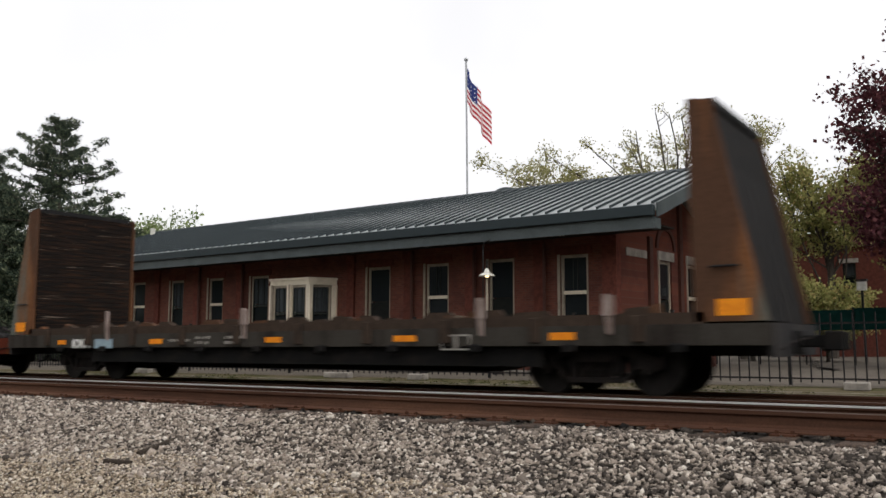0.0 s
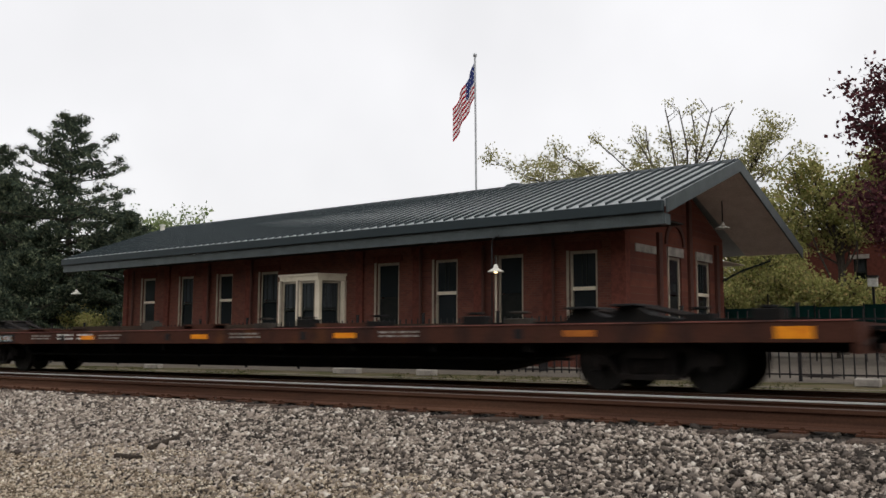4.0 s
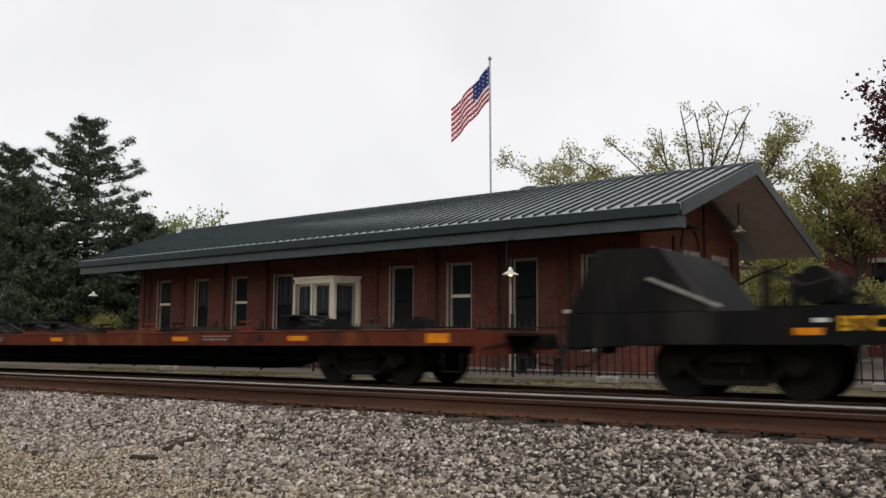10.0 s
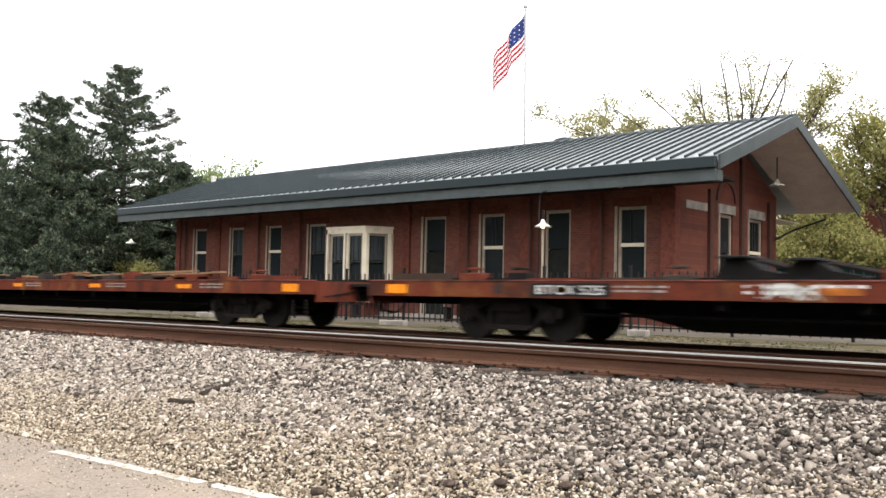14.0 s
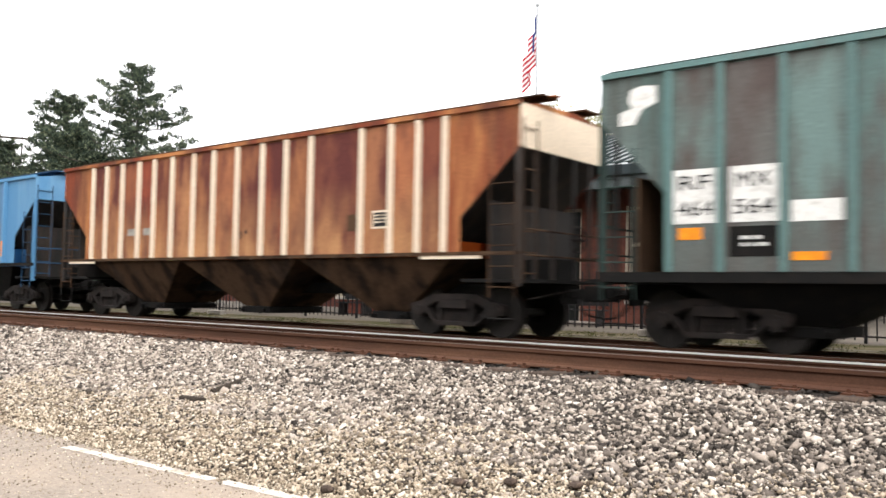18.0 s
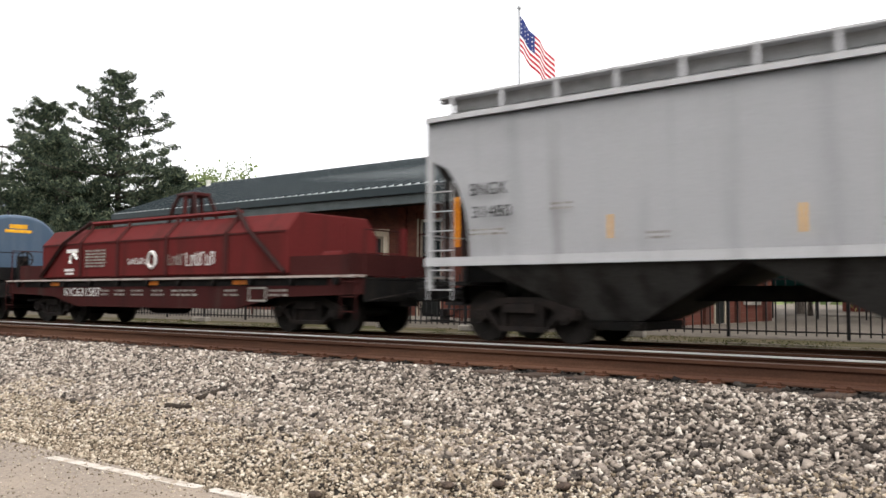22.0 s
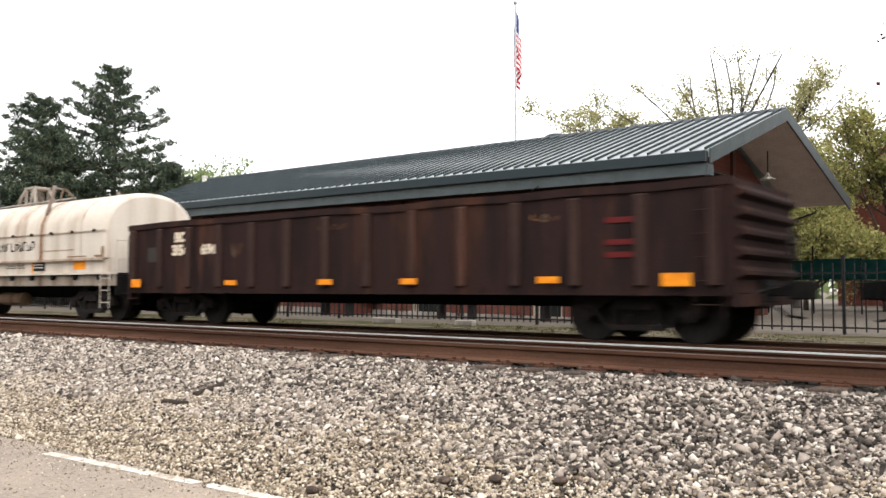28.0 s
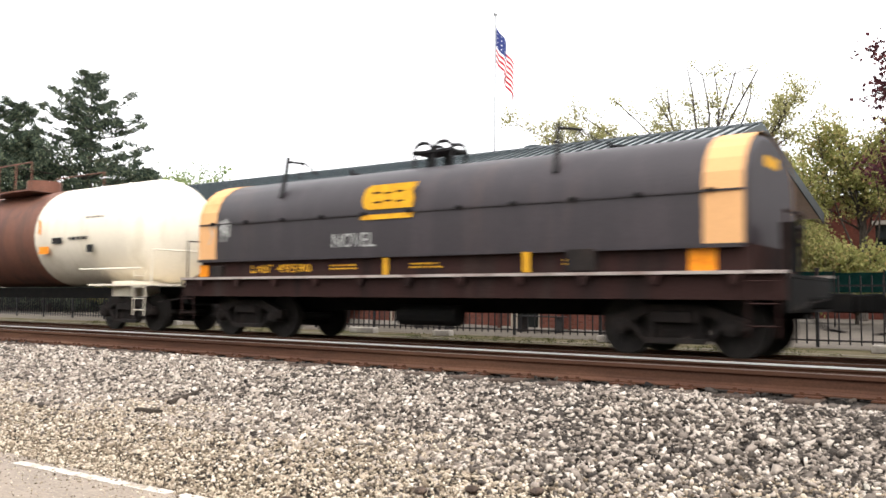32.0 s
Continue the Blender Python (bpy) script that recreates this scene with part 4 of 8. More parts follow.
def limbed_tree(name, label, m, trunk, limbs, material, leaves, leaf, seed, base_r=0.4):
    """A tree given by its main limbs: (start, tip, radius, twigs, leafiness)."""
    rng = random.Random(seed)
    root = tagged(new(name), label, "tree")
    root.matrix_basis = m
    bm, tips = bmesh.new(), []
    tube(bm, trunk, base_r, 9, base_r * 0.6)
    for start, tip, r, twigs, leafy in limbs:
        a, b = Vector(start), Vector(tip)
        d = b - a
        bow = Vector((rng.uniform(-0.1, 0.1), rng.uniform(-0.1, 0.1), -0.1)) * d.length
        pts = [a + d * q + bow * math.sin(math.pi * q) + Vector((rng.uniform(-1, 1), rng.uniform(-1, 1), rng.uniform(-1, 1))) * 0.05 for q in (0, 0.2, 0.4, 0.6, 0.8, 1.0)]
        tube(bm, pts, r, 6, r * 0.35)
        for _ in range(twigs):
            q = rng.uniform(0.3, 1.0)
            k = min(4, int(q * 5))
            p = pts[k].lerp(pts[k + 1], q * 5 - k)
            way = (d.normalized() * 0.55 + Vector((rng.uniform(-1, 1), rng.uniform(-1, 1), rng.uniform(-0.35, 0.75)))).normalized()
            ln = rng.uniform(0.6, 1.9) * (1.1 - 0.4 * q)
            e = p + way * ln
            f = p.lerp(e, 0.55) + Vector((0, 0, rng.uniform(-0.1, 0.15)))
            tube(bm, [p, f, e], r * 0.28, 4, 0.008)
            if rng.random() < leafy:
                tips += [tuple(p.lerp(e, t)) for t in (0.55, 0.8, 1.0)]
            for _ in range(2):
                g = f + (way + Vector((rng.uniform(-1, 1), rng.uniform(-1, 1), rng.uniform(-0.5, 0.9)))).normalized() * ln * 0.5
                tube(bm, [f, g], 0.013, 3, 0.006)
                if rng.random() < leafy:
                    tips += [tuple(g), tuple(f.lerp(g, 0.6))]
    part("trunk", bm, BARK, root)
    if tips:
        v, f = cards(np.array(tips), leaves, (0.24, 0.24, 0.15), leaf, leaf * 0.8, seed)
        tagged(part("crown", raw_mesh("crown", v, f, material), None, root), kind="stuff")
    return root


def leafy_limbs(seed, n, x, y, z0, z1, rx, ry, top, twigs, leafy, r=0.09):
    """Limbs fanning out from the trunk at x, y into an uneven crown."""
    rng = random.Random(seed)
    out = []
    for i in range(n):
        a = 2 * math.pi * i / n + rng.uniform(-0.4, 0.4)
        k = rng.uniform(0.45, 1.0)
        out.append(((x, y, rng.uniform(z0, z1)), (x + math.cos(a) * rx * k, y + math.sin(a) * ry * k, z1 + (top - z1) * (1 - 0.75 * k * k) * rng.uniform(0.75, 1.05)), r, twigs, leafy))
    return out


conifer("tall dark pine tree with layered open boughs", frame_pose(-49.1, 27.0), 14.75, 5.4, 11)
conifer("broad dark pine tree behind the platform end", frame_pose(-58.6, 27.0), 14.2, 5.0, 12)
conifer("dense dark pine tree beside the station", frame_pose(-54.0, 25.5), 11.2, 5.0, 13, 1.5)
conifer("dense low pine tree close to the track", frame_pose(-48.5, 24.5), 7.4, 4.6, 14, 1.8)
conifer("dark pine tree with drooping boughs", frame_pose(-64.5, 25.5), 11.2, 5.2, 15, 1.3)
conifer("bushy dark pine tree over the platform end", frame_pose(-45.6, 29.0), 8.6, 4.2, 16, 1.6)
broadleaf("shrub", "bright green shrub under the eaves", frame_pose(-43.5, 25.5), 2.4, 0.4, 0.06, 6, 1, 4, LEAVES, 26, (0.22, 0.22, 0.2), 0.14, 31)
broadleaf("shrub", "bright green shrub by the platform end", frame_pose(-46.0, 26.5), 2.9, 0.4, 0.06, 6, 1, 4, LEAVES, 26, (0.22, 0.22, 0.2), 0.14, 32)
broadleaf("broadleaf_tree", "distant tree in pale green leaf", frame_pose(-92.0, 62.0), 17.2, 6.0, 0.35, 7, 2, 3, GREENTREE, 30, (0.6, 0.6, 0.5), 0.4, 33)
limbed_tree("broadleaf_tree", "large oak with bare upright limbs and first yellow-green leaves", frame_pose(-18.0, 47.0), [(0, 0, -0.2), (0.1, 0, 4.5), (0, 0, 9.4)], [
    ((0, 0, 9.0), (-0.9, 0.3, 14.7), 0.1, 7, 0.3), ((0, 0.06, 9.2), (0.1, -0.3, 14.3), 0.09, 6, 0.3), ((0.05, 0, 9.2), (0.6, 0.3, 14.4), 0.09, 6, 0.3), ((0.1, 0, 9.1), (1.9, 0.4, 14.3), 0.1, 7, 0.3), ((0, 0, 8.8), (3.3, -0.4, 13.9), 0.1, 9, 0.3),
    ((0, 0, 9.0), (-1.9, -0.5, 13.6), 0.085, 8, 0.4), ((0.4, 0, 9.4), (2.7, 0.6, 13.5), 0.08, 7, 0.3), ((0, 0.06, 8.8), (0.7, 1.2, 13.2), 0.07, 10, 0.5), ((0, 0, 8.8), (-0.6, 1.2, 12.6), 0.06, 12, 0.6),
    ((-0.1, 0, 8.6), (-3.1, 0.5, 13.5), 0.09, 15, 0.5), ((0, 0, 8.2), (-5.1, -0.6, 13.2), 0.09, 20, 0.6), ((0, 0, 8.0), (-9.4, 0.5, 13.1), 0.09, 34, 0.9),
    ((-3.0, 0.06, 9.8), (-12.6, -0.8, 12.9), 0.07, 36, 0.9), ((-3.5, 0.2, 10.0), (-10.6, 1.4, 12.2), 0.06, 30, 0.9), ((-2.5, 0, 9.6), (-7.6, -1.4, 12.9), 0.06, 26, 0.8), ((2.2, 0, 8.6), (5.3, 0.4, 12.7), 0.1, 24, 0.55), ((2.3, 0, 9.0), (4.9, -0.6, 11.8), 0.07, 18, 0.6),
    ((2.2, 0.06, 9.0), (4.3, 1.0, 12.4), 0.08, 18, 0.6), ((3.0, 0, 9.2), (6.2, -0.3, 11.0), 0.06, 12, 0.5), ((0, 0, 8.4), (-3.6, 1.5, 12.2), 0.06, 16, 0.6)], BUDS, 8, 0.16, 34, 0.42)
limbed_tree("bare_tree", "leafless tree with thin upright limbs", frame_pose(-90.5, 36.0), [(0, 0, -0.2), (0.1, 0, 4.0), (0, 0, 8.5)], [
    ((0, 0, 8.0), (-3.5, 0.5, 15.5), 0.12, 16, 0.0), ((0, 0, 8.2), (-1.2, -0.6, 16.8), 0.12, 16, 0.0), ((0, 0, 8.0), (1.4, 0.5, 16.4), 0.12, 16, 0.0), ((0, 0, 7.6), (3.8, -0.4, 14.6), 0.12, 16, 0.0), ((0, 0, 7.2), (-5.0, 0.4, 12.6), 0.1, 14, 0.0), ((0, 0, 7.4), (5.2, 0.3, 12.8), 0.1, 14, 0.0)], None, 0, 0.1, 45, 0.3)
limbed_tree("broadleaf_tree", "tree in fresh yellow-green leaf behind the station", frame_pose(-13.2, 43.5), [(0, 0, -0.2), (0, 0, 3.4)], leafy_limbs(36, 17, 0, 0, 2.4, 3.6, 2.7, 3.0, 10.2, 13, 0.9, 0.06), LEAVES, 10, 0.15, 36, 0.24)
limbed_tree("broadleaf_tree", "airy tree in pale spring leaf over dark limbs", frame_pose(-9.6, 46.5), [(0, 0, -0.2), (0.1, 0, 6.4)], leafy_limbs(37, 24, 0, 0, 3.0, 6.4, 4.3, 3.0, 11.4, 13, 0.9, 0.06), LEAVES, 9, 0.17, 37, 0.24)
limbed_tree("broadleaf_tree", "spreading tree in pale yellow-green leaf", frame_pose(-5.6, 46.0), [(0, 0, -0.2), (0, 0, 6.6)], leafy_limbs(38, 19, 0, 0, 3.4, 6.8, 3.6, 3.0, 11.2, 12, 0.9, 0.06), LEAVES, 9, 0.17, 38, 0.24)
limbed_tree("broadleaf_tree", "low leafy tree in yellow and orange-green leaf", frame_pose(-11.6, 39.5), [(0, 0, -0.2), (0, 0, 1.4)], leafy_limbs(39, 13, 0, 0, 0.9, 1.6, 2.1, 1.6, 5.6, 26, 0.95), LEAVES, 11, 0.13, 39, 0.14)
limbed_tree("broadleaf_tree", "small bright green tree beside a brick building", frame_pose(-8.3, 39.0), [(0, 0, -0.2), (0, 0, 1.0)], leafy_limbs(41, 10, 0, 0, 0.6, 1.2, 1.3, 1.2, 3.4, 22, 0.95), LEAVES, 8, 0.16, 41, 0.1)
prng = random.Random(40)
plum_limbs = []
for i in range(46):
    a, z = prng.uniform(0, 2 * math.pi), prng.uniform(4.4, 12.2)
    k = 4.2 * min(1.0, 0.75 + 0.1 * (z - 4.2), 0.22 + 0.19 * (12.8 - z)) * prng.uniform(0.7, 1.04)
    plum_limbs.append(((0, 0, min(7.6, 2.4 + 0.5 * (z - 4.4))), (k * math.cos(a), k * math.sin(a), z), 0.05, 26, 0.95))
limbed_tree("plum_tree", "ornamental plum tree with dark purple leaves", frame_pose(-1.6, 31.0), [(0, 0, -0.2), (0, 0.05, 3.4), (0, 0, 7.7)], plum_limbs, PURPLE, 10, 0.15, 40, 0.2)

# utility pole with its wires, far along the line
upole = tagged(new("utility_pole"), "weathered wooden utility pole with a crossarm and wires", "utility pole")
upole.matrix_basis = pose(-73.7, 31.0, 0.4, 0, 0, 62)
part("shaft", tubes(0.14, ((0, 0, -0.3), (0, 0, 14.4)), sides=9), WOOD, upole)
arm = part("crossarm", boxes((-1.1, 3.0, -0.06, 0.06, 13.25, 13.42)), WOOD, upole)
for x in (-0.9, 0.5, 1.6, 2.8):
    part("insulator", tubes(0.05, ((x, 0, 13.42), (x, 0, 13.62)), sides=8), ENAMEL, arm)
    part("wire", tubes(0.016, ((x, 0, 13.6), (x - 2, 15, 12.9), (x - 5, 40, 13.4)), sides=4), IRON, upole)
part("transformer", tubes(0.24, ((0.42, 0, 11.6), (0.42, 0, 12.5)), sides=12), GALV, upole)

# windscreen fence of green cloth
screen = tagged(new("cloth_fence"), "low fence hung with dark green cloth", "fence")
screen.matrix_basis = frame_pose(0, 34.0)
for i in range(9):
    x = -11.4 + i * 1.7
    part("panel", boxes((x + 0.03, x + 1.67, -0.01, 0.01, 1.45, 2.2 + 0.05 * (i % 2))), TEALCLOTH, screen)
    part("post", boxes((x - 0.025, x + 0.025, -0.025, 0.025, 0, 2.75 if i % 3 == 1 else 2.3)), IRON, screen)

# brick building behind
shop = tagged(new("brick_building"), "two-storey red brick building with dark sash windows", "building")
shop.matrix_basis = frame_pose(0, 52.0)
SHOPWIN = [(-10.05, -9.35), (-6.9, -6.2), (-3.8, -3.1), (-0.7, 0.0)]
part("wall", pierced(-13.5, 12, 0, 0.4, 0, 7.1, [("w", a, b, 3.95, 5.45) for a, b in SHOPWIN], "x"), BRICK, shop)
part("side_wall", boxes((-13.5, -13.1, 0.402, 10, 0, 7.1)), BRICK, shop)
part("side_wall", boxes((11.6, 12, 0.402, 10, 0, 7.1)), BRICK, shop)
part("roof", boxes((-13.09, 11.59, 0.41, 10, 6.6, 6.75)), EAVEDARK, shop)
part("cornice", boxes((-13.6, 12.1, -0.14, -0.002, 6.35, 6.55)), DOWNPIPE, shop)
part("coping", boxes((-13.6, 12.1, -0.1, 0.5, 7.102, 7.25)), DOWNPIPE, shop)
for a, b in SHOPWIN:
    w = part("window", boxes((a, a + 0.1, 0.1, 0.25, 3.95, 5.45), (b - 0.1, b, 0.1, 0.25, 3.95, 5.45), (a + 0.1, b - 0.1, 0.1, 0.25, 4.66, 4.74)), DARKFRAME, shop)
    part("pane", boxes((a + 0.1, b - 0.1, 0.2, 0.22, 4.74, 5.45)), CURTAIN, w)
    part("pane", boxes((a + 0.1, b - 0.1, 0.2, 0.22, 3.95, 4.66)), GLASS, w)
    part("lintel", boxes((a - 0.15, b + 0.15, -0.04, -0.002, 5.46, 5.7)), STONE, w)
    part("sill", boxes((a - 0.1, b + 0.1, -0.08, -0.002, 3.83, 3.94)), STONE, w)

lamp = tagged(new("street_lamp"), "black lantern on a post with a pale head", "lamp")
lamp.matrix_basis = frame_pose(-6.3, 36.0)
part("post", tubes(0.05, ((0, 0, 0), (0, 0, 3.0)), sides=8), IRON, lamp)
part("lantern", boxes((-0.16, 0.16, -0.16, 0.16, 3.0, 3.35)), ENAMEL, lamp)
part("cap", boxes((-0.2, 0.2, -0.2, 0.2, 3.351, 3.43)), IRON, lamp)

# white house far along the track
house = tagged(new("house"), "far white clapboard house with a grey roof", "house")
house.matrix_basis = frame_pose(-92.0, 36.0, 0.3, 20)
part("wall", boxes((-6, 6, -4, 4, 0, 8.4)), ENAMEL, house)
part("roof", prism(bmesh.new(), [(-4.5, 8.4), (4.5, 8.4), (0, 11.0)], -6.4, 6.4, "x"), SEAM, house)
for x in (-3.5, 0.0, 3.5):
    w = part("window", boxes((x - 0.5, x + 0.5, -4.06, -4.002, 5.2, 6.8)), TRIM, house)
    part("pane", boxes((x - 0.42, x + 0.42, -4.08, -4.062, 5.3, 6.7)), GLASS, w)

# far trees, plus an unseen ring behind the camera added to block light
rng = np.random.default_rng(77)
cs = np.stack([rng.uniform(-330, 160, 900), rng.uniform(90, 120, 900), rng.uniform(0, 4.6, 900)], 1)
ring = rng.uniform(-0.2, math.pi + 0.2, 1500)
behind = np.stack([(75 + rng.uniform(0, 9, 1500)) * np.cos(ring), -58 * np.sin(ring) - 8 - rng.uniform(0, 8, 1500), rng.uniform(0, 19, 1500)], 1)
v, f = cards(np.concatenate([cs, behind]), 12, (1.8, 1.8, 1.0), 2.0, 1.5, 78)
tagged(new("far_woods", raw_mesh("far_woods", v, f, GREENTREE)), "far line of trees, with an unseen ring added to cut low sky light", "trees", kind="stuff")
cs = np.stack([rng.uniform(-130, -66, 420), rng.uniform(26, 44, 420), rng.uniform(0.3, 6.0, 420)], 1)
v, f = cards(cs, 30, (0.9, 0.9, 0.7), 0.5, 0.3, 79)
near = np.stack([rng.uniform(-72, -41, 420), rng.uniform(31, 38, 420), rng.uniform(0.3, 6.3, 420)], 1)
v2, f2 = cards(near, 34, (0.7, 0.7, 0.6), 0.5, 0.3, 82)
v, f = np.concatenate([v, v2]), np.concatenate([f, f2 + len(v)])
tagged(new("dark_woods", raw_mesh("dark_woods", v, f, NEEDLES)), "dark evergreen undergrowth along the track", "trees", kind="stuff")
rng = np.random.default_rng(80)
cs = np.stack([rng.uniform(-30, 2, 1500), rng.uniform(15.4, 17.7, 1500), np.full(1500, 0.0)], 1)
cs[:, 2] = [ground_z(y) + 0.03 for y in cs[:, 1]]
cs = cs[(np.sin(cs[:, 0] * 0.9) + np.sin(cs[:, 0] * 0.37 + cs[:, 1])) > -0.1]
v, f = cards(cs, 8, (0.07, 0.07, 0.015), 0.1, 0.014, 81)
tagged(new("weeds", raw_mesh("weeds", v, f, GRASS)), "tufts of short grass and weeds on the verge", "grass", kind="stuff")

# ---- flagpole and flag ----
pole = tagged(new("flagpole"), "tall slim pale flagpole behind the station", "flagpole")
pole.matrix_basis = frame_pose(-26.3, 38.0)
part("shaft", tubes(0.055, ((0, 0, 0), (0, 0, 16.9)), sides=8), GALV, pole)
bm = bmesh.new()
bmesh.ops.create_uvsphere(bm, u_segments=10, v_segments=8, radius=0.12)
part("finial", bm, GALV, pole, m=pose(0, 0, 17.0))

flag = tagged(new("flag"), "flag with red and white stripes and a blue canton, waving", "flag")
flag.matrix_basis = frame_pose(-26.3, 38.0, 0.3 + 16.6)
STRIPS, SW, HOIST, DROP = 9, 0.31, 2.0, 0.23
flag_strips = []
for i in range(STRIPS):
    def stripe_band(k0, k1, thick):
        za, zb = -HOIST * k0 / 13, -HOIST * k1 / 13
        return prism(bmesh.new(), [(0, zb), (SW, zb - DROP), (SW, za - DROP), (0, za)], -thick, thick)
    ob = part("cloth_strip", stripe_band(0, 13, 0.004), FLAGWHITE, flag)
    if i < 4:
        part("canton", stripe_band(0, 7, 0.007), FLAGBLUE, ob, "dark blue canton")
    for k in range(0 if i >= 4 else 8, 13, 2):
        part("stripe", stripe_band(k, k + 1, 0.007), FLAGRED, ob, "red stripe")
    if i < 4:
        b = bmesh.new()
        for k in range(4):
            z = -0.12 - k * 0.25 - DROP * 0.5 - (0.12 if i % 2 else 0)
            box(b, SW * 0.5 - 0.03, SW * 0.5 + 0.03, -0.01, 0.01, z - 0.03, z + 0.03)
        tagged(part("star", b, FLAGWHITE, ob), kind="stuff")
    flag_strips.append(ob)

# ---- train paints ----
def rusty(name, col, rust, amount=0.55, rough=0.7, dirt=(0.05, 0.04, 0.035), streak=0.25, third_lo=0.56, third_hi=0.78, scale=1.3, grain=0.3, spec=None):
    return surface(name, col, rust, scale, amount, amount + 0.16, rough, stretch=(1.6, 1.6, streak), fine=25, bump=0.08, third=dirt, third_scale=0.55, third_lo=third_lo, third_hi=third_hi, grain=grain, spec=spec)


FLATRED = rusty("faded_red_flatcar_paint", (0.135, 0.034, 0.02), (0.05, 0.024, 0.018), 0.5, 0.65, dirt=(0.2, 0.075, 0.026), third_lo=0.56, third_hi=0.66, streak=0.9, scale=0.9)
FLATBROWN = rusty("rust_brown_flatcar_paint", (0.072, 0.03, 0.021), (0.034, 0.02, 0.017), 0.48, 0.7, dirt=(0.12, 0.05, 0.022), third_lo=0.58, third_hi=0.68, streak=0.9, scale=0.9)
BLACKPAINT = rusty("sooty_black_paint", (0.0095, 0.0092, 0.0098), (0.02, 0.0165, 0.015), 0.55, 0.75, spec=0.25)
HEAVYBLACK = rusty("dull_black_flatcar_paint", (0.005, 0.0046, 0.005), (0.01, 0.008, 0.0072), 0.5, 0.8, spec=0.18)
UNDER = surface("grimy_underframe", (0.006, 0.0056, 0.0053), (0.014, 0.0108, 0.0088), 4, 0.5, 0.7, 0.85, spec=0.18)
TRUCKIRON = surface("rusty_dark_truck_iron", (0.0135, 0.0105, 0.0095), (0.028, 0.0195, 0.016), 4, 0.45, 0.7, 0.85, spec=0.25)
WHEELSTEEL = surface("dark_wheel_steel", (0.024, 0.0205, 0.0185), (0.016, 0.0135, 0.0125), 5, rough=0.6, metal=0.3)
TIMBER = surface("dark_deck_timber", (0.035, 0.026, 0.021), (0.07, 0.048, 0.035), 4, rough=0.9, stretch=(6, 1, 1))
BULKWOOD = surface("scarred_bulkhead_planks", (0.0125, 0.0105, 0.0095), (0.05, 0.026, 0.016), 3, 0.5, 0.66, 0.88, stretch=(1, 0.4, 14), fine=30, bump=0.4, third=(0.34, 0.26, 0.2), third_scale=1.6, third_lo=0.62, third_hi=0.7)
BULKSTEEL = rusty("rusted_bulkhead_steel", (0.085, 0.045, 0.028), (0.2, 0.085, 0.035), 0.5, 0.8, dirt=(0.12, 0.13, 0.11), third_lo=0.52, third_hi=0.62, scale=0.9)
GREYSILL = rusty("grimy_olive_sill", (0.05, 0.045, 0.038), (0.026, 0.021, 0.018), 0.48, 0.7)
PALESTAKE = surface("bleached_stake", (0.32, 0.26, 0.235), (0.16, 0.11, 0.09), 5, rough=0.9, stretch=(4, 4, 0.6))
PALEBLUE = surface("pale_blue_patch_paint", (0.3, 0.4, 0.45), (0.2, 0.27, 0.31), 5, rough=0.6, grain=0.15)
REFLECT = surface("orange_yellow_reflector", (0.85, 0.30, 0.012), (0.7, 0.2, 0.01), 8, rough=0.45, grain=0.15)
REFLECT_OLD = surface("faded_orange_reflector", (0.55, 0.17, 0.02), (0.3, 0.09, 0.02), 6, rough=0.6, grain=0.3)
WHITE = surface("white_stencil_paint", (0.70, 0.69, 0.66), (0.45, 0.43, 0.4), 9, 0.5, 0.7, 0.7, grain=0.15, bump=0)
GREYSTENCIL = surface("grey_stencil_paint", (0.33, 0.31, 0.28), (0.2, 0.18, 0.16), 6, rough=0.7, grain=0.2, bump=0)
BLACKSTENCIL = surface("black_stencil_paint", (0.02, 0.02, 0.021), rough=0.7, grain=0.1, bump=0)
YELLOW = surface("yellow_stencil_paint", (0.80, 0.42, 0.02), (0.62, 0.3, 0.02), 7, rough=0.6, grain=0.15, bump=0)
ORANGEHOOD = rusty("orange_yellow_hood_band", (0.72, 0.42, 0.12), (0.6, 0.3, 0.08), 0.6, 0.6, dirt=(0.13, 0.045, 0.025), third_lo=0.57, third_hi=0.61, grain=0.1, scale=2.4, streak=0.8)
PALEBAND = rusty("faded_peach_hood_band", (0.66, 0.37, 0.17), (0.5, 0.26, 0.11), 0.55, 0.65, dirt=(0.25, 0.14, 0.08), third_lo=0.62, third_hi=0.7, grain=0.1)
TEAL = rusty("faded_teal_paint", (0.12, 0.215, 0.206), (0.165, 0.222, 0.212), 0.44, 0.66, dirt=(0.075, 0.06, 0.052), streak=0.12, third_lo=0.44, third_hi=0.62, scale=1.0)
TEALRIB = rusty("teal_rib_paint", (0.115, 0.202, 0.194), (0.13, 0.19, 0.182), 0.5, 0.62, streak=0.2, third_lo=0.62)
RUSTHOPPER = rusty("rusted_orange_hopper", (0.43, 0.185, 0.075), (0.20, 0.055, 0.03), 0.43, 0.8, dirt=(0.095, 0.045, 0.035), streak=0.3, third_lo=0.5, third_hi=0.68, scale=0.7)


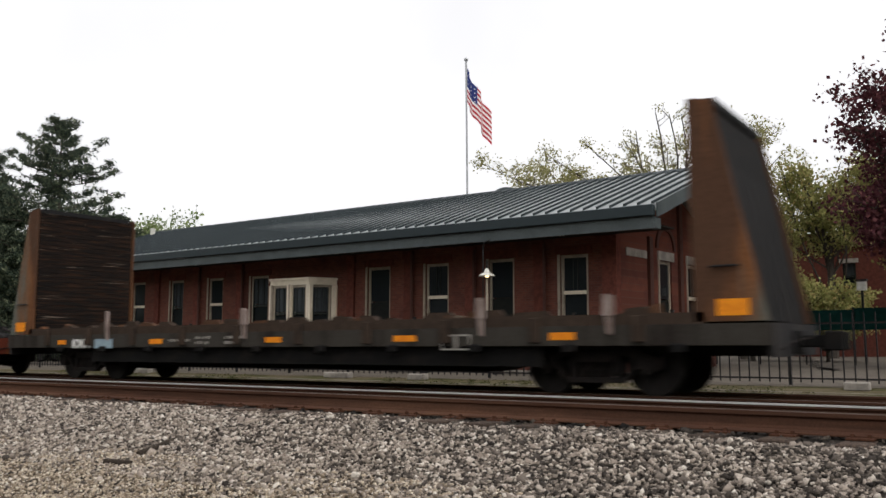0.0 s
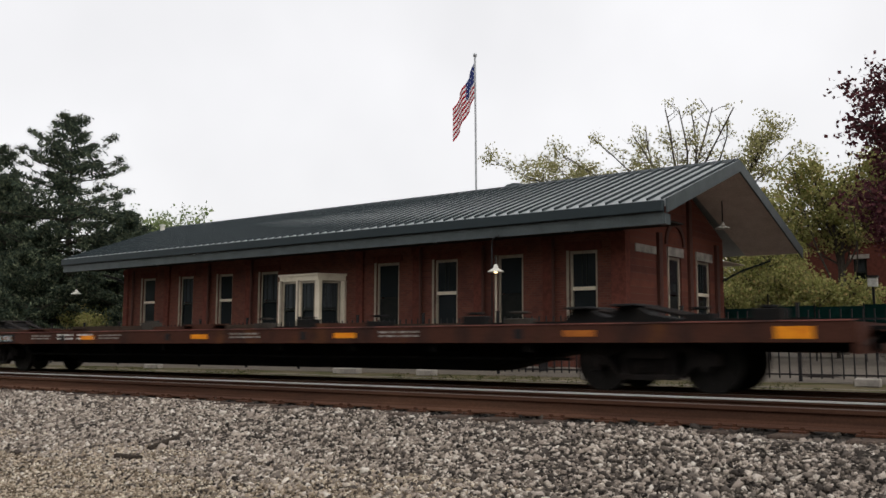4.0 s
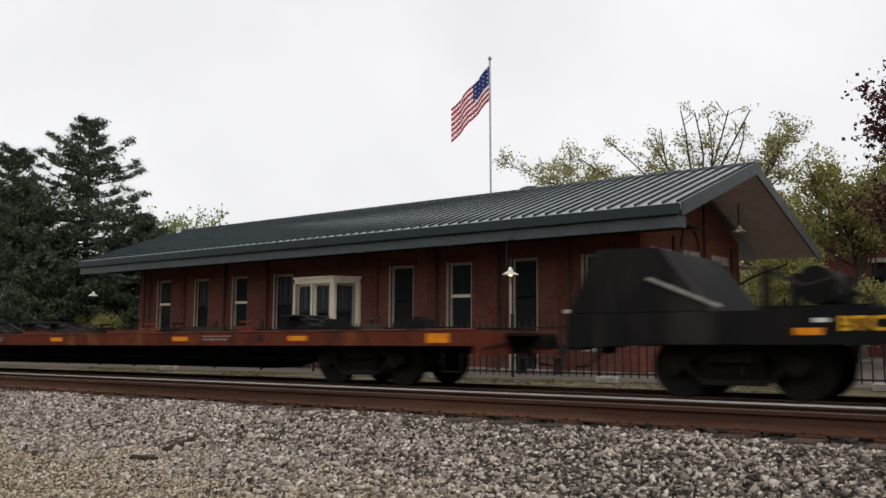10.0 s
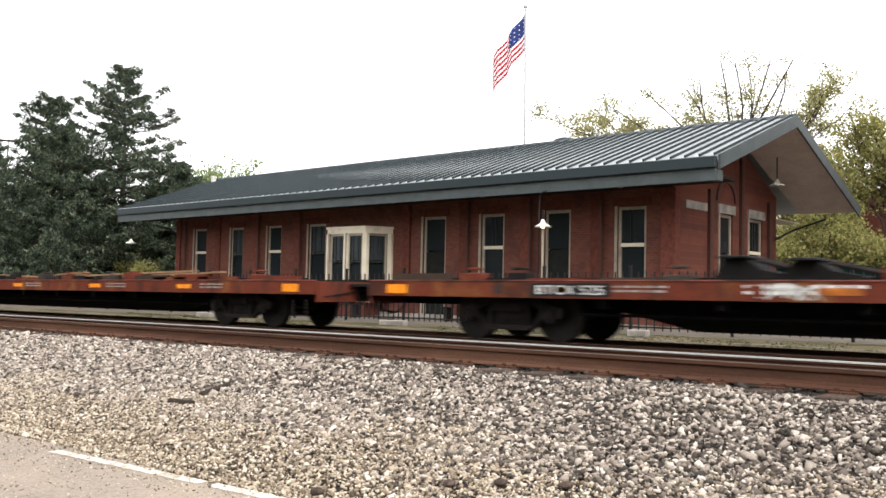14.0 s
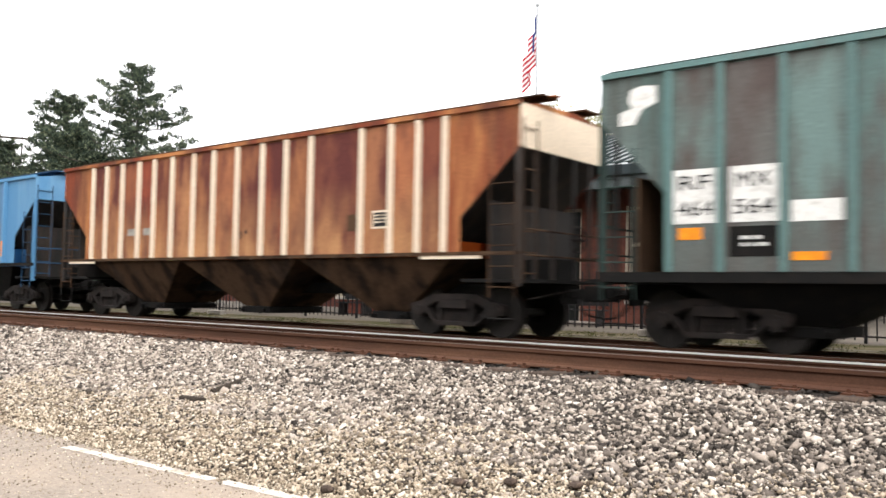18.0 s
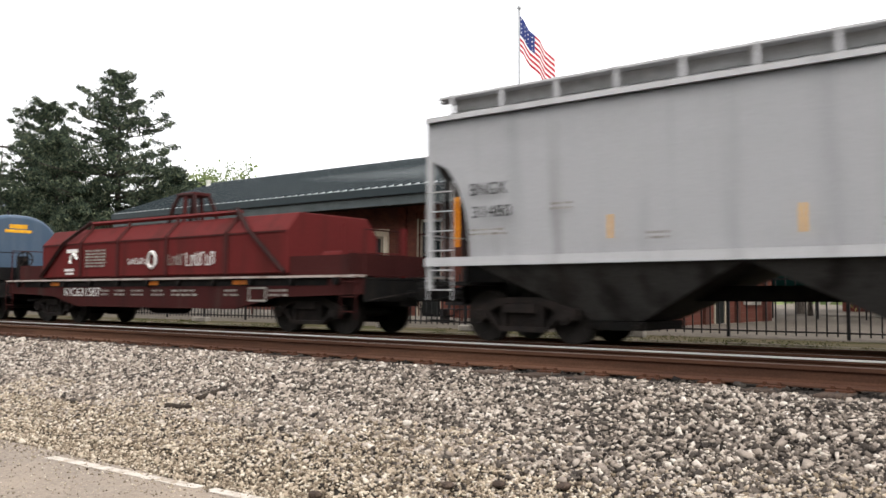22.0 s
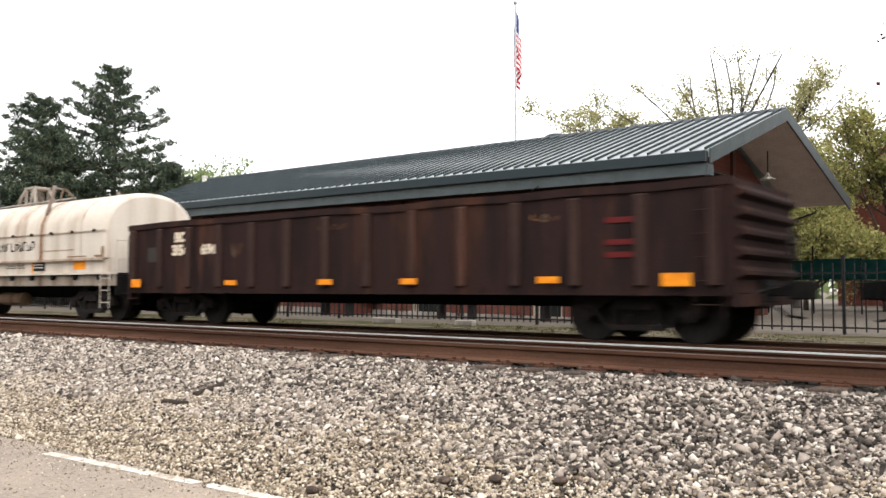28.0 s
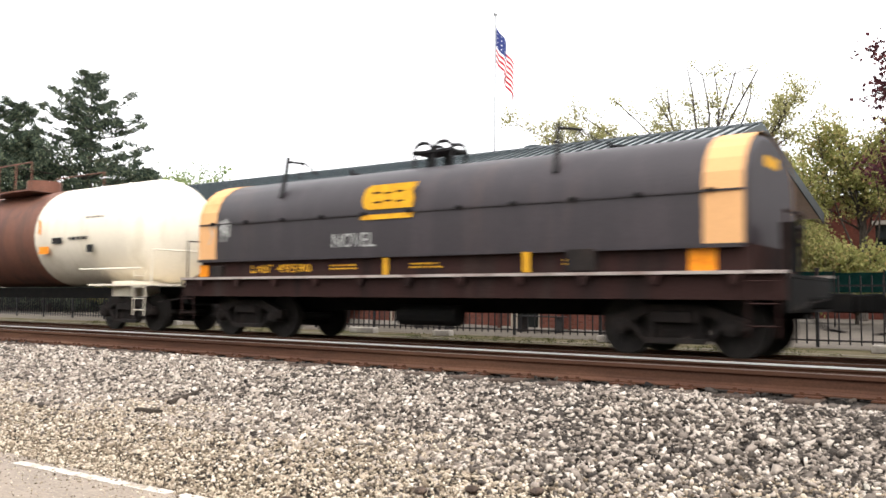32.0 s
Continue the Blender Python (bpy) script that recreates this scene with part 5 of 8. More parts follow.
def bay_paint(name, tones, stain, low, rough=0.75, amount=0.5, low_at=(1.6, 2.4)):
    """Sheet steel that has weathered bay by bay: a tone for each plate, vertical stains, and another tint near the sill."""
    m, n, l, bsdf = nodes_of(name)
    info, cr = n.new("ShaderNodeObjectInfo"), n.new("ShaderNodeValToRGB")
    while len(cr.color_ramp.elements) < len(tones):
        cr.color_ramp.elements.new(0.5)
    for i, (e, c) in enumerate(zip(cr.color_ramp.elements, tones)):
        e.position, e.color = i / (len(tones) - 1), (*c, 1)
    l.new(info.outputs["Random"], cr.inputs["Fac"])
    tc, shift, mp = n.new("ShaderNodeTexCoord"), n.new("ShaderNodeVectorMath"), n.new("ShaderNodeMapping")
    l.new(tc.outputs["Object"], shift.inputs[0])
    l.new(info.outputs["Random"], shift.inputs[1])
    mp.inputs["Scale"].default_value = (1.0, 1.0, 0.32)
    l.new(shift.outputs[0], mp.inputs["Vector"])
    sep, mr = n.new("ShaderNodeSeparateXYZ"), n.new("ShaderNodeMapRange")
    l.new(tc.outputs["Object"], sep.inputs[0])
    mr.inputs["From Min"].default_value, mr.inputs["From Max"].default_value = low_at[1], low_at[0]
    l.new(sep.outputs["Z"], mr.inputs["Value"])
    cut = n.new("ShaderNodeMath")
    cut.operation = "MULTIPLY"
    l.new(mr.outputs[0], cut.inputs[0])
    l.new(noise_fac(n, l, mp.outputs[0], 1.7, 0.35, 0.6), cut.inputs[1])
    c = mixed(n, l, noise_fac(n, l, mp.outputs[0], 1.1, amount - 0.06, amount + 0.1, 6, 0.62), cr.outputs[0], stain)
    c = mixed(n, l, cut.outputs[0], c, low)
    g = noise_fac(n, l, mapped(n, l), 22, 0.3, 0.7, 4)
    mul = n.new("ShaderNodeMix")
    mul.data_type, mul.blend_type = "RGBA", "MULTIPLY"
    mul.inputs[0].default_value = 0.3
    l.new(c, mul.inputs[6])
    l.new(g, mul.inputs[7])
    l.new(mul.outputs[2], bsdf.inputs["Base Color"])
    bsdf.inputs["Roughness"].default_value, bsdf.inputs["Specular IOR Level"].default_value = rough, 0.2
    bumped(n, l, bsdf, g, 0.08)
    return m


TEALBAY = bay_paint("weathered_teal_bay", [(0.1, 0.165, 0.157), (0.13, 0.215, 0.203), (0.12, 0.135, 0.127), (0.15, 0.235, 0.22), (0.13, 0.125, 0.117)], (0.09, 0.07, 0.064), (0.1, 0.11, 0.102), 0.7, 0.46)
TEALSTAIN = bay_paint("brown_stained_teal_bay", [(0.055, 0.032, 0.029), (0.075, 0.045, 0.04)], (0.10, 0.135, 0.125), (0.105, 0.12, 0.108), 0.75, 0.6, (1.5, 3.0))
BLUEBAY = bay_paint("faded_blue_bay", [(0.105, 0.2, 0.315), (0.13, 0.235, 0.34), (0.085, 0.18, 0.31), (0.15, 0.24, 0.33)], (0.17, 0.215, 0.29), (0.14, 0.21, 0.31), 0.6, 0.54)
BLUESTAIN = bay_paint("rust_stained_blue_bay", [(0.13, 0.075, 0.06), (0.10, 0.06, 0.05)], (0.085, 0.2, 0.39), (0.085, 0.2, 0.4), 0.65, 0.5, (1.6, 3.0))
# Darker copy of the blue; shade at the car's ends is in it
BLUEDARK = rusty("shaded_blue_ladder_paint", (0.03, 0.075, 0.14), (0.03, 0.045, 0.07), 0.5)
TEALDARK = rusty("dark_teal_ladder_paint", (0.035, 0.055, 0.05), (0.03, 0.03, 0.028), 0.5)
RUSTBAY = bay_paint("rusted_orange_bay", [(0.37, 0.11, 0.042), (0.25, 0.058, 0.03), (0.36, 0.155, 0.066), (0.15, 0.034, 0.025), (0.41, 0.19, 0.088), (0.31, 0.078, 0.035)], (0.1, 0.026, 0.022), (0.42, 0.21, 0.095), 0.8, 0.44, (1.75, 3.1))
RUSTRIB = rusty("pale_rib_paint", (0.74, 0.62, 0.48), (0.6, 0.44, 0.3), 0.6, 0.7, dirt=(0.35, 0.17, 0.08), third_lo=0.62, third_hi=0.72)
RUSTCHUTE = rusty("brown_grimy_chutes", (0.085, 0.05, 0.03), (0.026, 0.017, 0.013), 0.46, 0.85)
BLUE = rusty("sky_blue_hopper_paint", (0.08, 0.21, 0.37), (0.115, 0.25, 0.40), 0.46, 0.6, dirt=(0.30, 0.16, 0.08), streak=0.2, third_lo=0.7, third_hi=0.76, grain=0.12)
BLUERIB = rusty("blue_rib_paint", (0.09, 0.235, 0.4), (0.075, 0.2, 0.36), 0.5, 0.5, third_lo=0.75, third_hi=0.85, grain=0.12)
LIGHTGREY = rusty("light_grey_hopper_paint", (0.43, 0.43, 0.438), (0.36, 0.36, 0.367), 0.5, 0.55, dirt=(0.24, 0.23, 0.22), streak=0.06, third_lo=0.6, third_hi=0.75, grain=0.1)
OFFWHITE = rusty("off_white_hopper_paint", (0.66, 0.65, 0.63), (0.58, 0.57, 0.54), 0.5, 0.5, dirt=(0.4, 0.38, 0.35), streak=0.08, third_lo=0.64, third_hi=0.8, grain=0.08)
HOPPERBLACK = rusty("black_end_paint", (0.024, 0.022, 0.021), (0.05, 0.036, 0.029), 0.5, 0.6)
COILRED = rusty("oxide_red_hood", (0.105, 0.0175, 0.017), (0.078, 0.0165, 0.015), 0.5, 0.7, dirt=(0.055, 0.017, 0.015), third_lo=0.56, third_hi=0.8, grain=0.15)
COILBLUE = rusty("dusty_blue_hood", (0.043, 0.075, 0.118), (0.06, 0.09, 0.13), 0.48, 0.5, dirt=(0.045, 0.055, 0.075), streak=0.2, third_lo=0.55, third_hi=0.8, grain=0.12, spec=0.4)
COILCREAM = rusty("dirty_cream_hood", (0.55, 0.49, 0.42), (0.44, 0.38, 0.315), 0.48, 0.65, dirt=(0.27, 0.17, 0.11), streak=0.12, third_lo=0.56, third_hi=0.7, grain=0.1)
COILBLACK = rusty("weathered_charcoal_hood", (0.018, 0.0175, 0.02), (0.029, 0.0275, 0.03), 0.48, 0.5, dirt=(0.06, 0.04, 0.035), third_lo=0.58, third_hi=0.72, spec=0.45)
COILDARK = rusty("purple_black_hood", (0.028, 0.022, 0.0255), (0.039, 0.03, 0.034), 0.48, 0.5, dirt=(0.06, 0.04, 0.038), third_lo=0.58, third_hi=0.75, spec=0.4)
GONDOLA = rusty("dark_brown_gondola_paint", (0.030, 0.0165, 0.0145), (0.019, 0.0125, 0.0118), 0.47, 0.7, dirt=(0.092, 0.038, 0.023), third_lo=0.55, third_hi=0.7, scale=1.8)
TANKCREAM = rusty("cream_tank_paint", (0.72, 0.65, 0.53), (0.62, 0.55, 0.43), 0.5, 0.45, dirt=(0.3, 0.22, 0.15), third_lo=0.66, third_hi=0.8, grain=0.1)
TANKBROWN = rusty("brown_tank_band", (0.17, 0.075, 0.05), (0.13, 0.06, 0.045), 0.5, 0.6)
GRAFFITI = surface("pale_spray_paint", (0.5, 0.5, 0.47), (0.3, 0.3, 0.29), 5, rough=0.7, grain=0.2, bump=0)
GRAFFITI_TEAL = surface("teal_spray_paint", (0.15, 0.26, 0.25), (0.1, 0.18, 0.18), 5, rough=0.7, grain=0.2, bump=0)

RAILZ, TRACKY = 0.51, 13.7
# the train's speed, in metres a second, from each time on
PACE = [(0, 12.15), (4, 12.35), (16, 12.5), (21, 12.45), (28, 12.3), (30, 12.12), (32.1, 12.12)]


def travelled(t):
    """How far the train has gone after t seconds."""
    s = min(t, 0) * PACE[0][1]
    for (a, v), (b, _) in zip(PACE, PACE[1:]):
        s += v * max(0.0, min(t, b) - a)
    return s


CARS, WHEELSETS = [], []


def shared(maker):
    kept = {}
    def get(*args):
        if args not in kept:
            kept[args] = maker(*args)
        return kept[args]
    return get


@shared
def wheelset_mesh():
    bm = bmesh.new()
    for s in (-1, 1):
        y = s * 0.75
        disc(bm, 0, 0, 0.457, y - 0.045 * s, y + 0.06 * s, 32)
        disc(bm, 0, 0, 0.485, y - 0.075 * s, y - 0.046 * s, 32)
        disc(bm, 0, 0, 0.14, y + 0.061 * s, y + 0.12 * s, 16)
        for k in range(6):
            a = k * math.pi / 3
            disc(bm, 0.29 * math.cos(a), 0.29 * math.sin(a), 0.045, y + 0.061 * s, y + 0.07 * s, 8)
    disc(bm, 0, 0, 0.085, -0.68, 0.68, 12)
    return mesh_of("wheelset", bm, WHEELSTEEL)


@shared
def side_frame_mesh():
    bm = bmesh.new()
    y0, y1 = -0.08, 0.08
    prism(bm, [(-1.1, 0.42), (-0.74, 0.42), (-0.66, 0.56), (-0.36, 0.70), (0.36, 0.70), (0.66, 0.56), (0.74, 0.42), (1.1, 0.42), (1.1, 0.60), (0.86, 0.66), (0.5, 0.80), (-0.5, 0.80), (-0.86, 0.66), (-1.1, 0.60)], y0, y1)
    prism(bm, [(-0.46, 0.20), (0.46, 0.20), (0.52, 0.28), (-0.52, 0.28)], y0, y1)
    for s in (-1, 1):
        o = [(s * 0.44, 0.21), (s * 0.56, 0.27), (s * 0.86, 0.58), (s * 0.74, 0.62)]
        prism(bm, o if s > 0 else o[::-1], y0 + 0.01, y1 - 0.01)
        o = [(s * 0.34, 0.27), (s * 0.42, 0.27), (s * 0.42, 0.72), (s * 0.34, 0.72)]
        prism(bm, o if s > 0 else o[::-1], y0 + 0.005, y1 - 0.005)
        disc(bm, s * 0.889, 0.46, 0.125, y0 - 0.06, y1, 16)
        disc(bm, s * 0.889, 0.46, 0.06, y0 - 0.1, y0 - 0.061, 10)
    for x in (-0.22, -0.07, 0.08, 0.23):
        tube(bm, [(x, 0, 0.285), (x, 0, 0.52)], 0.055, 8)
    box(bm, -0.33, 0.33, -0.13, 0.13, 0.53, 0.69)
    return mesh_of("side_frame", bm, TRUCKIRON)


@shared
def bolster_mesh():
    bm = boxes((-0.2, 0.2, -0.9, 0.9, 0.5, 0.72), (-0.75, -0.55, -0.8, 0.8, 0.26, 0.36), (0.55, 0.75, -0.8, 0.8, 0.26, 0.36), (-0.3, 0.3, -0.3, 0.3, 0.72, 0.86))
    return mesh_of("truck", bm, UNDER)


def truck(car, x):
    t = part("truck", bolster_mesh(), None, car, "rusty dark cast truck with two axles", m=pose(x, 0, 0))
    for s in (-1, 1):
        part("side_frame", side_frame_mesh(), None, t, m=pose(0, s * 1.0, 0, 0, 0, 0 if s < 0 else 180))
    for ax in (-0.889, 0.889):
        w = part("wheelset", wheelset_mesh(), None, t, m=pose(ax, 0, 0.457))
        WHEELSETS.append((w, ax, car))
    return t


@shared
def coupler_mesh():
    bm = boxes((-0.75, -0.1, -0.09, 0.09, -0.1, 0.08), (-0.1, 0.22, -0.17, 0.10, -0.15, 0.14), (0.1, 0.27, 0.02, 0.17, -0.14, 0.12), (-0.5, -0.4, -0.3, 0.3, -0.2, 0.16))
    return mesh_of("coupler", bm, UNDER, bevel=0.02)


@shared
def hose_mesh():
    return mesh_of("brake_hose", tubes(0.022, ((0, 0, 0), (0.08, 0, -0.14), (0.26, 0.0, -0.27), (0.5, 0.02, -0.3))), UNDER)


@shared
def brake_wheel_mesh():
    bm = bmesh.new()
    rim = [(0.25 * math.cos(a), 0, 0.25 * math.sin(a)) for a in (2 * math.pi * i / 16 for i in range(17))]
    tube(bm, rim, 0.022, 6)
    for k in range(3):
        a = math.pi * k / 3
        tube(bm, [(-0.24 * math.cos(a), 0, -0.24 * math.sin(a)), (0, -0.03, 0), (0.24 * math.cos(a), 0, 0.24 * math.sin(a))], 0.016, 5)
    disc(bm, 0, 0, 0.05, -0.06, 0.05, 10)
    return mesh_of("brake_wheel", bm, TRUCKIRON)


def ends(car, half, z=0.85, reach=0.5):
    for s in (-1, 1):
        c = part("coupler", coupler_mesh(), None, car, m=pose(s * (half + reach), 0, z, 0, 0, 0 if s > 0 else 180))
        part("brake_hose", hose_mesh(), None, c, m=pose(-0.5, 0.35, -0.15))
        part("cut_lever", tubes(0.014, ((s * (half + 0.06), -1.3, z - 0.12), (s * (half + 0.08), -0.5, z - 0.02), (s * (half + 0.25), -0.1, z + 0.05))), TRUCKIRON, car)


def new_car(name, right, left, label, trucks, group=""):
    """A railway car whose ends lie at right and left on the train; x runs along the train from its middle."""
    car = tagged(new(name), label, "railway car", group)
    mid = (right + left) / 2
    # its place in the train is known from when it passed before the station
    passing = min(32.0, max(0.0, (-12 - mid) / 12.25))
    start = mid + 12.25 * passing - travelled(passing)
    car.matrix_basis = pose(start, TRACKY, RAILZ)
    CARS.append((car, start))
    for x in (-trucks, trucks):
        truck(car, x)
    return car, (right - left) / 2


def plates(car, material, *rects, y=-1.52, name="reflector", label=""):
    """Thin painted plates on the near side: (x, z, width, height)."""
    for x, z, w, h in rects:
        part(name, boxes((x - w / 2, x + w / 2, y - 0.006, y, z - h / 2, z + h / 2)), material, car, label)


def bars(car, material, x, z, w, h, rows, y=-1.52, gap=0.5, name="small_writing"):
    """Rows of plain bars for small writing."""
    rng = random.Random(int(abs(x * 77 + z * 13)) + rows)
    bm = bmesh.new()
    pitch = h / rows
    for k in range(rows):
        a = x - w / 2
        top = z + h / 2 - k * pitch
        while a < x + w / 2 - 0.05:
            ln = min(rng.uniform(0.12, 0.4) * max(w, 0.5) * 0.6, x + w / 2 - a)
            box(bm, a, a + ln, y - 0.005, y, top - pitch * gap, top)
            a += ln + 0.06
    return tagged(part(name, bm, material, car), kind="stuff")


def letters(car, text, x, z, size, material, y=-1.52, width=0.0, name="lettering", weight=0.0):
    return writing(text, size, material, car, pose(x, y - 0.004, z), name, width, weight)


def scribble(car, x, z, w, h, material, seed, y=-1.52, strokes=9, thick=0.035):
    """Loose spray-paint strokes."""
    rng = random.Random(seed)
    bm = bmesh.new()
    for _ in range(strokes):
        a = rng.uniform(x - w / 2, x + w / 2)
        pts = [(a + rng.uniform(-0.25, 0.25) * w * 0.6, z + rng.uniform(-0.5, 0.5) * h) for _ in range(3)]
        for (xa, za), (xb, zb) in zip(pts, pts[1:]):
            d = Vector((xb - xa, zb - za))
            if d.length < 0.02:
                continue
            q = Vector((-d.y, d.x)).normalized() * thick * rng.uniform(0.5, 1.4)
            vs = [bm.verts.new((px, y - 0.004 - 0.0006 * rng.random(), pz)) for px, pz in ((xa - q.x, za - q.y), (xb - q.x, zb - q.y), (xb + q.x, zb + q.y), (xa + q.x, za + q.y))]
            bm.faces.new(vs)
    tagged(part("spray_paint", bm, material, car, "pale spray-painted scrawl"), kind="stuff")


def logo(car, x, z, w, h, material, y=-1.52, underline=True):
    """A company mark drawn as plain shapes: a slanted plate with a round left end, dark slots in it, and a bar below."""
    e, l = h * 0.56, x - w / 2
    nose = [(l + 0.5 * h - 0.5 * h * math.sin(q) - 0.12 * h * math.cos(q), z - e * math.cos(q)) for q in (math.pi * k / 8 for k in range(9))]
    plate = nose[::-1] + [(l + 0.42 * h, z - e), (x + w * 0.44, z - e), (x + w * 0.48, z - 0.3 * e), (x + w * 0.45, z + 0.25 * e), (x + w * 0.56, z + e)]
    part("emblem", prism(bmesh.new(), plate[:9] + plate[10:], y - 0.005, y), material, car, "slanted plate of a company emblem")
    for k, (a, b) in enumerate(((0.2, 0.36), (0.42, 0.56), (0.64, 0.78))):
        for q in (0.2, -0.24):
            zz = z + q * h * (1 if k != 1 else 0.8)
            part("emblem_slot", prism(bmesh.new(), [(l + a * w, zz - 0.04 * h), (l + b * w, zz - 0.04 * h), (l + b * w + 0.03 * h, zz + 0.04 * h), (l + a * w + 0.03 * h, zz + 0.04 * h)], y - 0.009, y - 0.0055), BLACKPAINT, car)
    if underline:
        part("emblem_bar", prism(bmesh.new(), [(l - 0.1 * h, z - h * 1.02), (x + w * 0.44, z - h * 1.02), (x + w * 0.45, z - h * 0.76), (l - 0.05 * h, z - h * 0.76)], y - 0.005, y), material, car)


def mark_bars(car, x, z, w, h, material, n, y=-1.52):
    """A lettered name kept as a row of plain strokes."""
    bm = bmesh.new()
    for i in range(n):
        x0 = x - w / 2 + w * i / n
        top, foot, wide = z + h / 2 * (0.6 if i % 3 == 1 else 1.0), z - h / 2, w / n * 0.74
        st = min(0.22 * wide, 0.05)
        box(bm, x0, x0 + st, y - 0.005, y, foot, top)
        box(bm, x0 + st, x0 + wide, y - 0.005, y, top - st, top) if i % 2 else box(bm, x0 + st, x0 + wide, y - 0.005, y, foot, foot + st)
        if i % 3:
            box(bm, x0 + wide - st, x0 + wide, y - 0.005, y, foot + st, top - st)
    tagged(part("name_block", bm, material, car), kind="stuff")


def ladder(car, x0, x1, y, z0, z1, material, rungs=5, axis="x", stile=True):
    """Two stiles and rungs, in the x-z plane at y, or (axis 'y') in the y-z plane at x = y."""
    def p(a, z):
        return (a, y, z) if axis == "x" else (y, a, z)
    lines = [(p(x0, z0), p(x0, z1)), (p(x1, z0), p(x1, z1))] if stile else []
    lines += [(p(x0, z0 + (z1 - z0) * (k + 0.5) / rungs), p(x1, z0 + (z1 - z0) * (k + 0.5) / rungs)) for k in range(rungs)]
    return part("ladder", tubes(0.012, *lines, sides=5), material, car)


# ---- flat cars ----
# Pale red strip: the sky highlight on the sill's top edge, as colour
FLANGE = rusty("flange_highlight", (0.24, 0.09, 0.07), (0.12, 0.045, 0.035), 0.5, 0.55, dirt=(0.07, 0.035, 0.03), third_lo=0.5, third_hi=0.6)


def flatcar(right, left, paint, number, seed, label, text=WHITE, clutter=1.0, boards=False, dull=False, panel_at=4.0):
    car, h = new_car("flatcar", right, left, label, (right - left) / 2 - 3.0, "flat cars")
    rng = random.Random(seed)
    w = 1.5
    for s in (-1, 1):
        part("side_sill", boxes((-h, h, s * w - 0.03, s * w + 0.03, 0.77, 1.06), (-h, h, min(s * (w - 0.031), s * (w - 0.16)), max(s * (w - 0.031), s * (w - 0.16)), 0.77, 0.8)), paint, car, bevel=0.006)
    part("sill_flange_shine", boxes((-h + 0.02, h - 0.02, -w - 0.045, -w + 0.03, 1.062, 1.08)), FLANGE, car, "top edge of the sill, coloured pale for its sky highlight")
    part("deck", boxes((-h + 0.01, h - 0.01, -w + 0.035, w - 0.035, 1.0, 1.055)), UNDER if dull else TIMBER, car)
    part("center_sill", prism(bmesh.new(), [(-h, 0.62), (-h + 4.6, 0.62), (-h + 6.2, 0.26), (h - 6.2, 0.26), (h - 4.6, 0.62), (h, 0.62), (h, 0.99), (-h, 0.99)], -0.42, 0.42), UNDER, car)
    part("running_board_pipe", tubes(0.03, ((-h + 4.4, -0.9, 0.5), (h - 4.4, -0.9, 0.5))), UNDER, car)
    for k in range(9):
        x = -h + 5 + (2 * h - 10) * k / 8
        part("crossbearer", boxes((x - 0.08, x + 0.08, -w + 0.17, -0.43, 0.62, 0.995)), UNDER, car)
        part("crossbearer", boxes((x - 0.08, x + 0.08, 0.43, w - 0.17, 0.62, 0.995)), UNDER, car)
    for s in (-1, 1):
        part("end_sill", boxes((s * h - 0.04, s * h + 0.04, -w + 0.035, w - 0.035, 0.62, 1.05)), paint, car)
        part("end_platform", boxes((min(s * (h + 0.05), s * (h + 0.55)), max(s * (h + 0.05), s * (h + 0.55)), -0.55, 0.55, 0.95, 1.0)), UNDER, car)
        part("stirrup", tubes(0.016, ((s * (h - 0.25), -w - 0.02, 0.66), (s * (h - 0.25), -w - 0.02, 0.32), (s * (h - 0.65), -w - 0.02, 0.32), (s * (h - 0.65), -w - 0.02, 0.66))), TRUCKIRON, car)
    ends(car, h)
    # things fixed on the deck: rub rails, trailer hitches, pedestals
    n = int(24 * clutter)
    for k in range(n):
        x = -h + 1.2 + (2 * h - 2.4) * (k + rng.uniform(-0.25, 0.25)) / max(1, n - 1)
        kind = rng.random()
        if kind < 0.4:
            part("container_pedestal", boxes((x - 0.22, x + 0.22, -w + 0.05, -w + 0.35, 1.057, 1.057 + rng.uniform(0.1, 0.2)), (x - 0.12, x + 0.12, -w + 0.1, -w + 0.3, 1.257, 1.3)), UNDER if rng.random() < 0.55 else GREYSILL if rng.random() < 0.6 else paint, car, bevel=0.01)
        elif kind < 0.82:
            part("rub_rail", boxes((x - 0.7, x + 0.7, -w + 0.06, -w + 0.16, 1.057, 1.057 + rng.uniform(0.06, 0.15))), paint if rng.random() < 0.6 else TIMBER, car, m=pose(0, 0, 0, 0, rng.uniform(-0.15, 0.15)))
        else:
            up = rng.uniform(0.9, 1.5)
            hitch = part("trailer_hitch", prism(bmesh.new(), [(x - 0.7, 1.057), (x + 0.75, 1.057), (x + 0.5, 1.057 + 0.09 * up), (x + 0.1, 1.057 + 0.15 * up), (x - 0.1, 1.057 + 0.27 * up), (x - 0.45, 1.057 + 0.27 * up)], -0.35, 0.35), UNDER, car, bevel=0.01)
            part("hitch_strut", tubes(0.045, ((x + 1.3, -0.3, 1.08), (x + 0.05, -0.3, 1.057 + 0.25 * up)), ((x + 1.3, 0.3, 1.08), (x + 0.05, 0.3, 1.057 + 0.25 * up)), sides=6), TRUCKIRON, hitch)
            part("hitch_plate", boxes((x - 0.5, x - 0.05, -0.55, 0.55, 1.058 + 0.27 * up, 1.1 + 0.27 * up)), BLACKPAINT, hitch, bevel=0.01)
    for s in (-1, 1):
        part("deck_rail", boxes((-h + 0.6, h - 0.6, s * 1.2 - 0.04, s * 1.2 + 0.04, 1.057, 1.12)), UNDER, car)
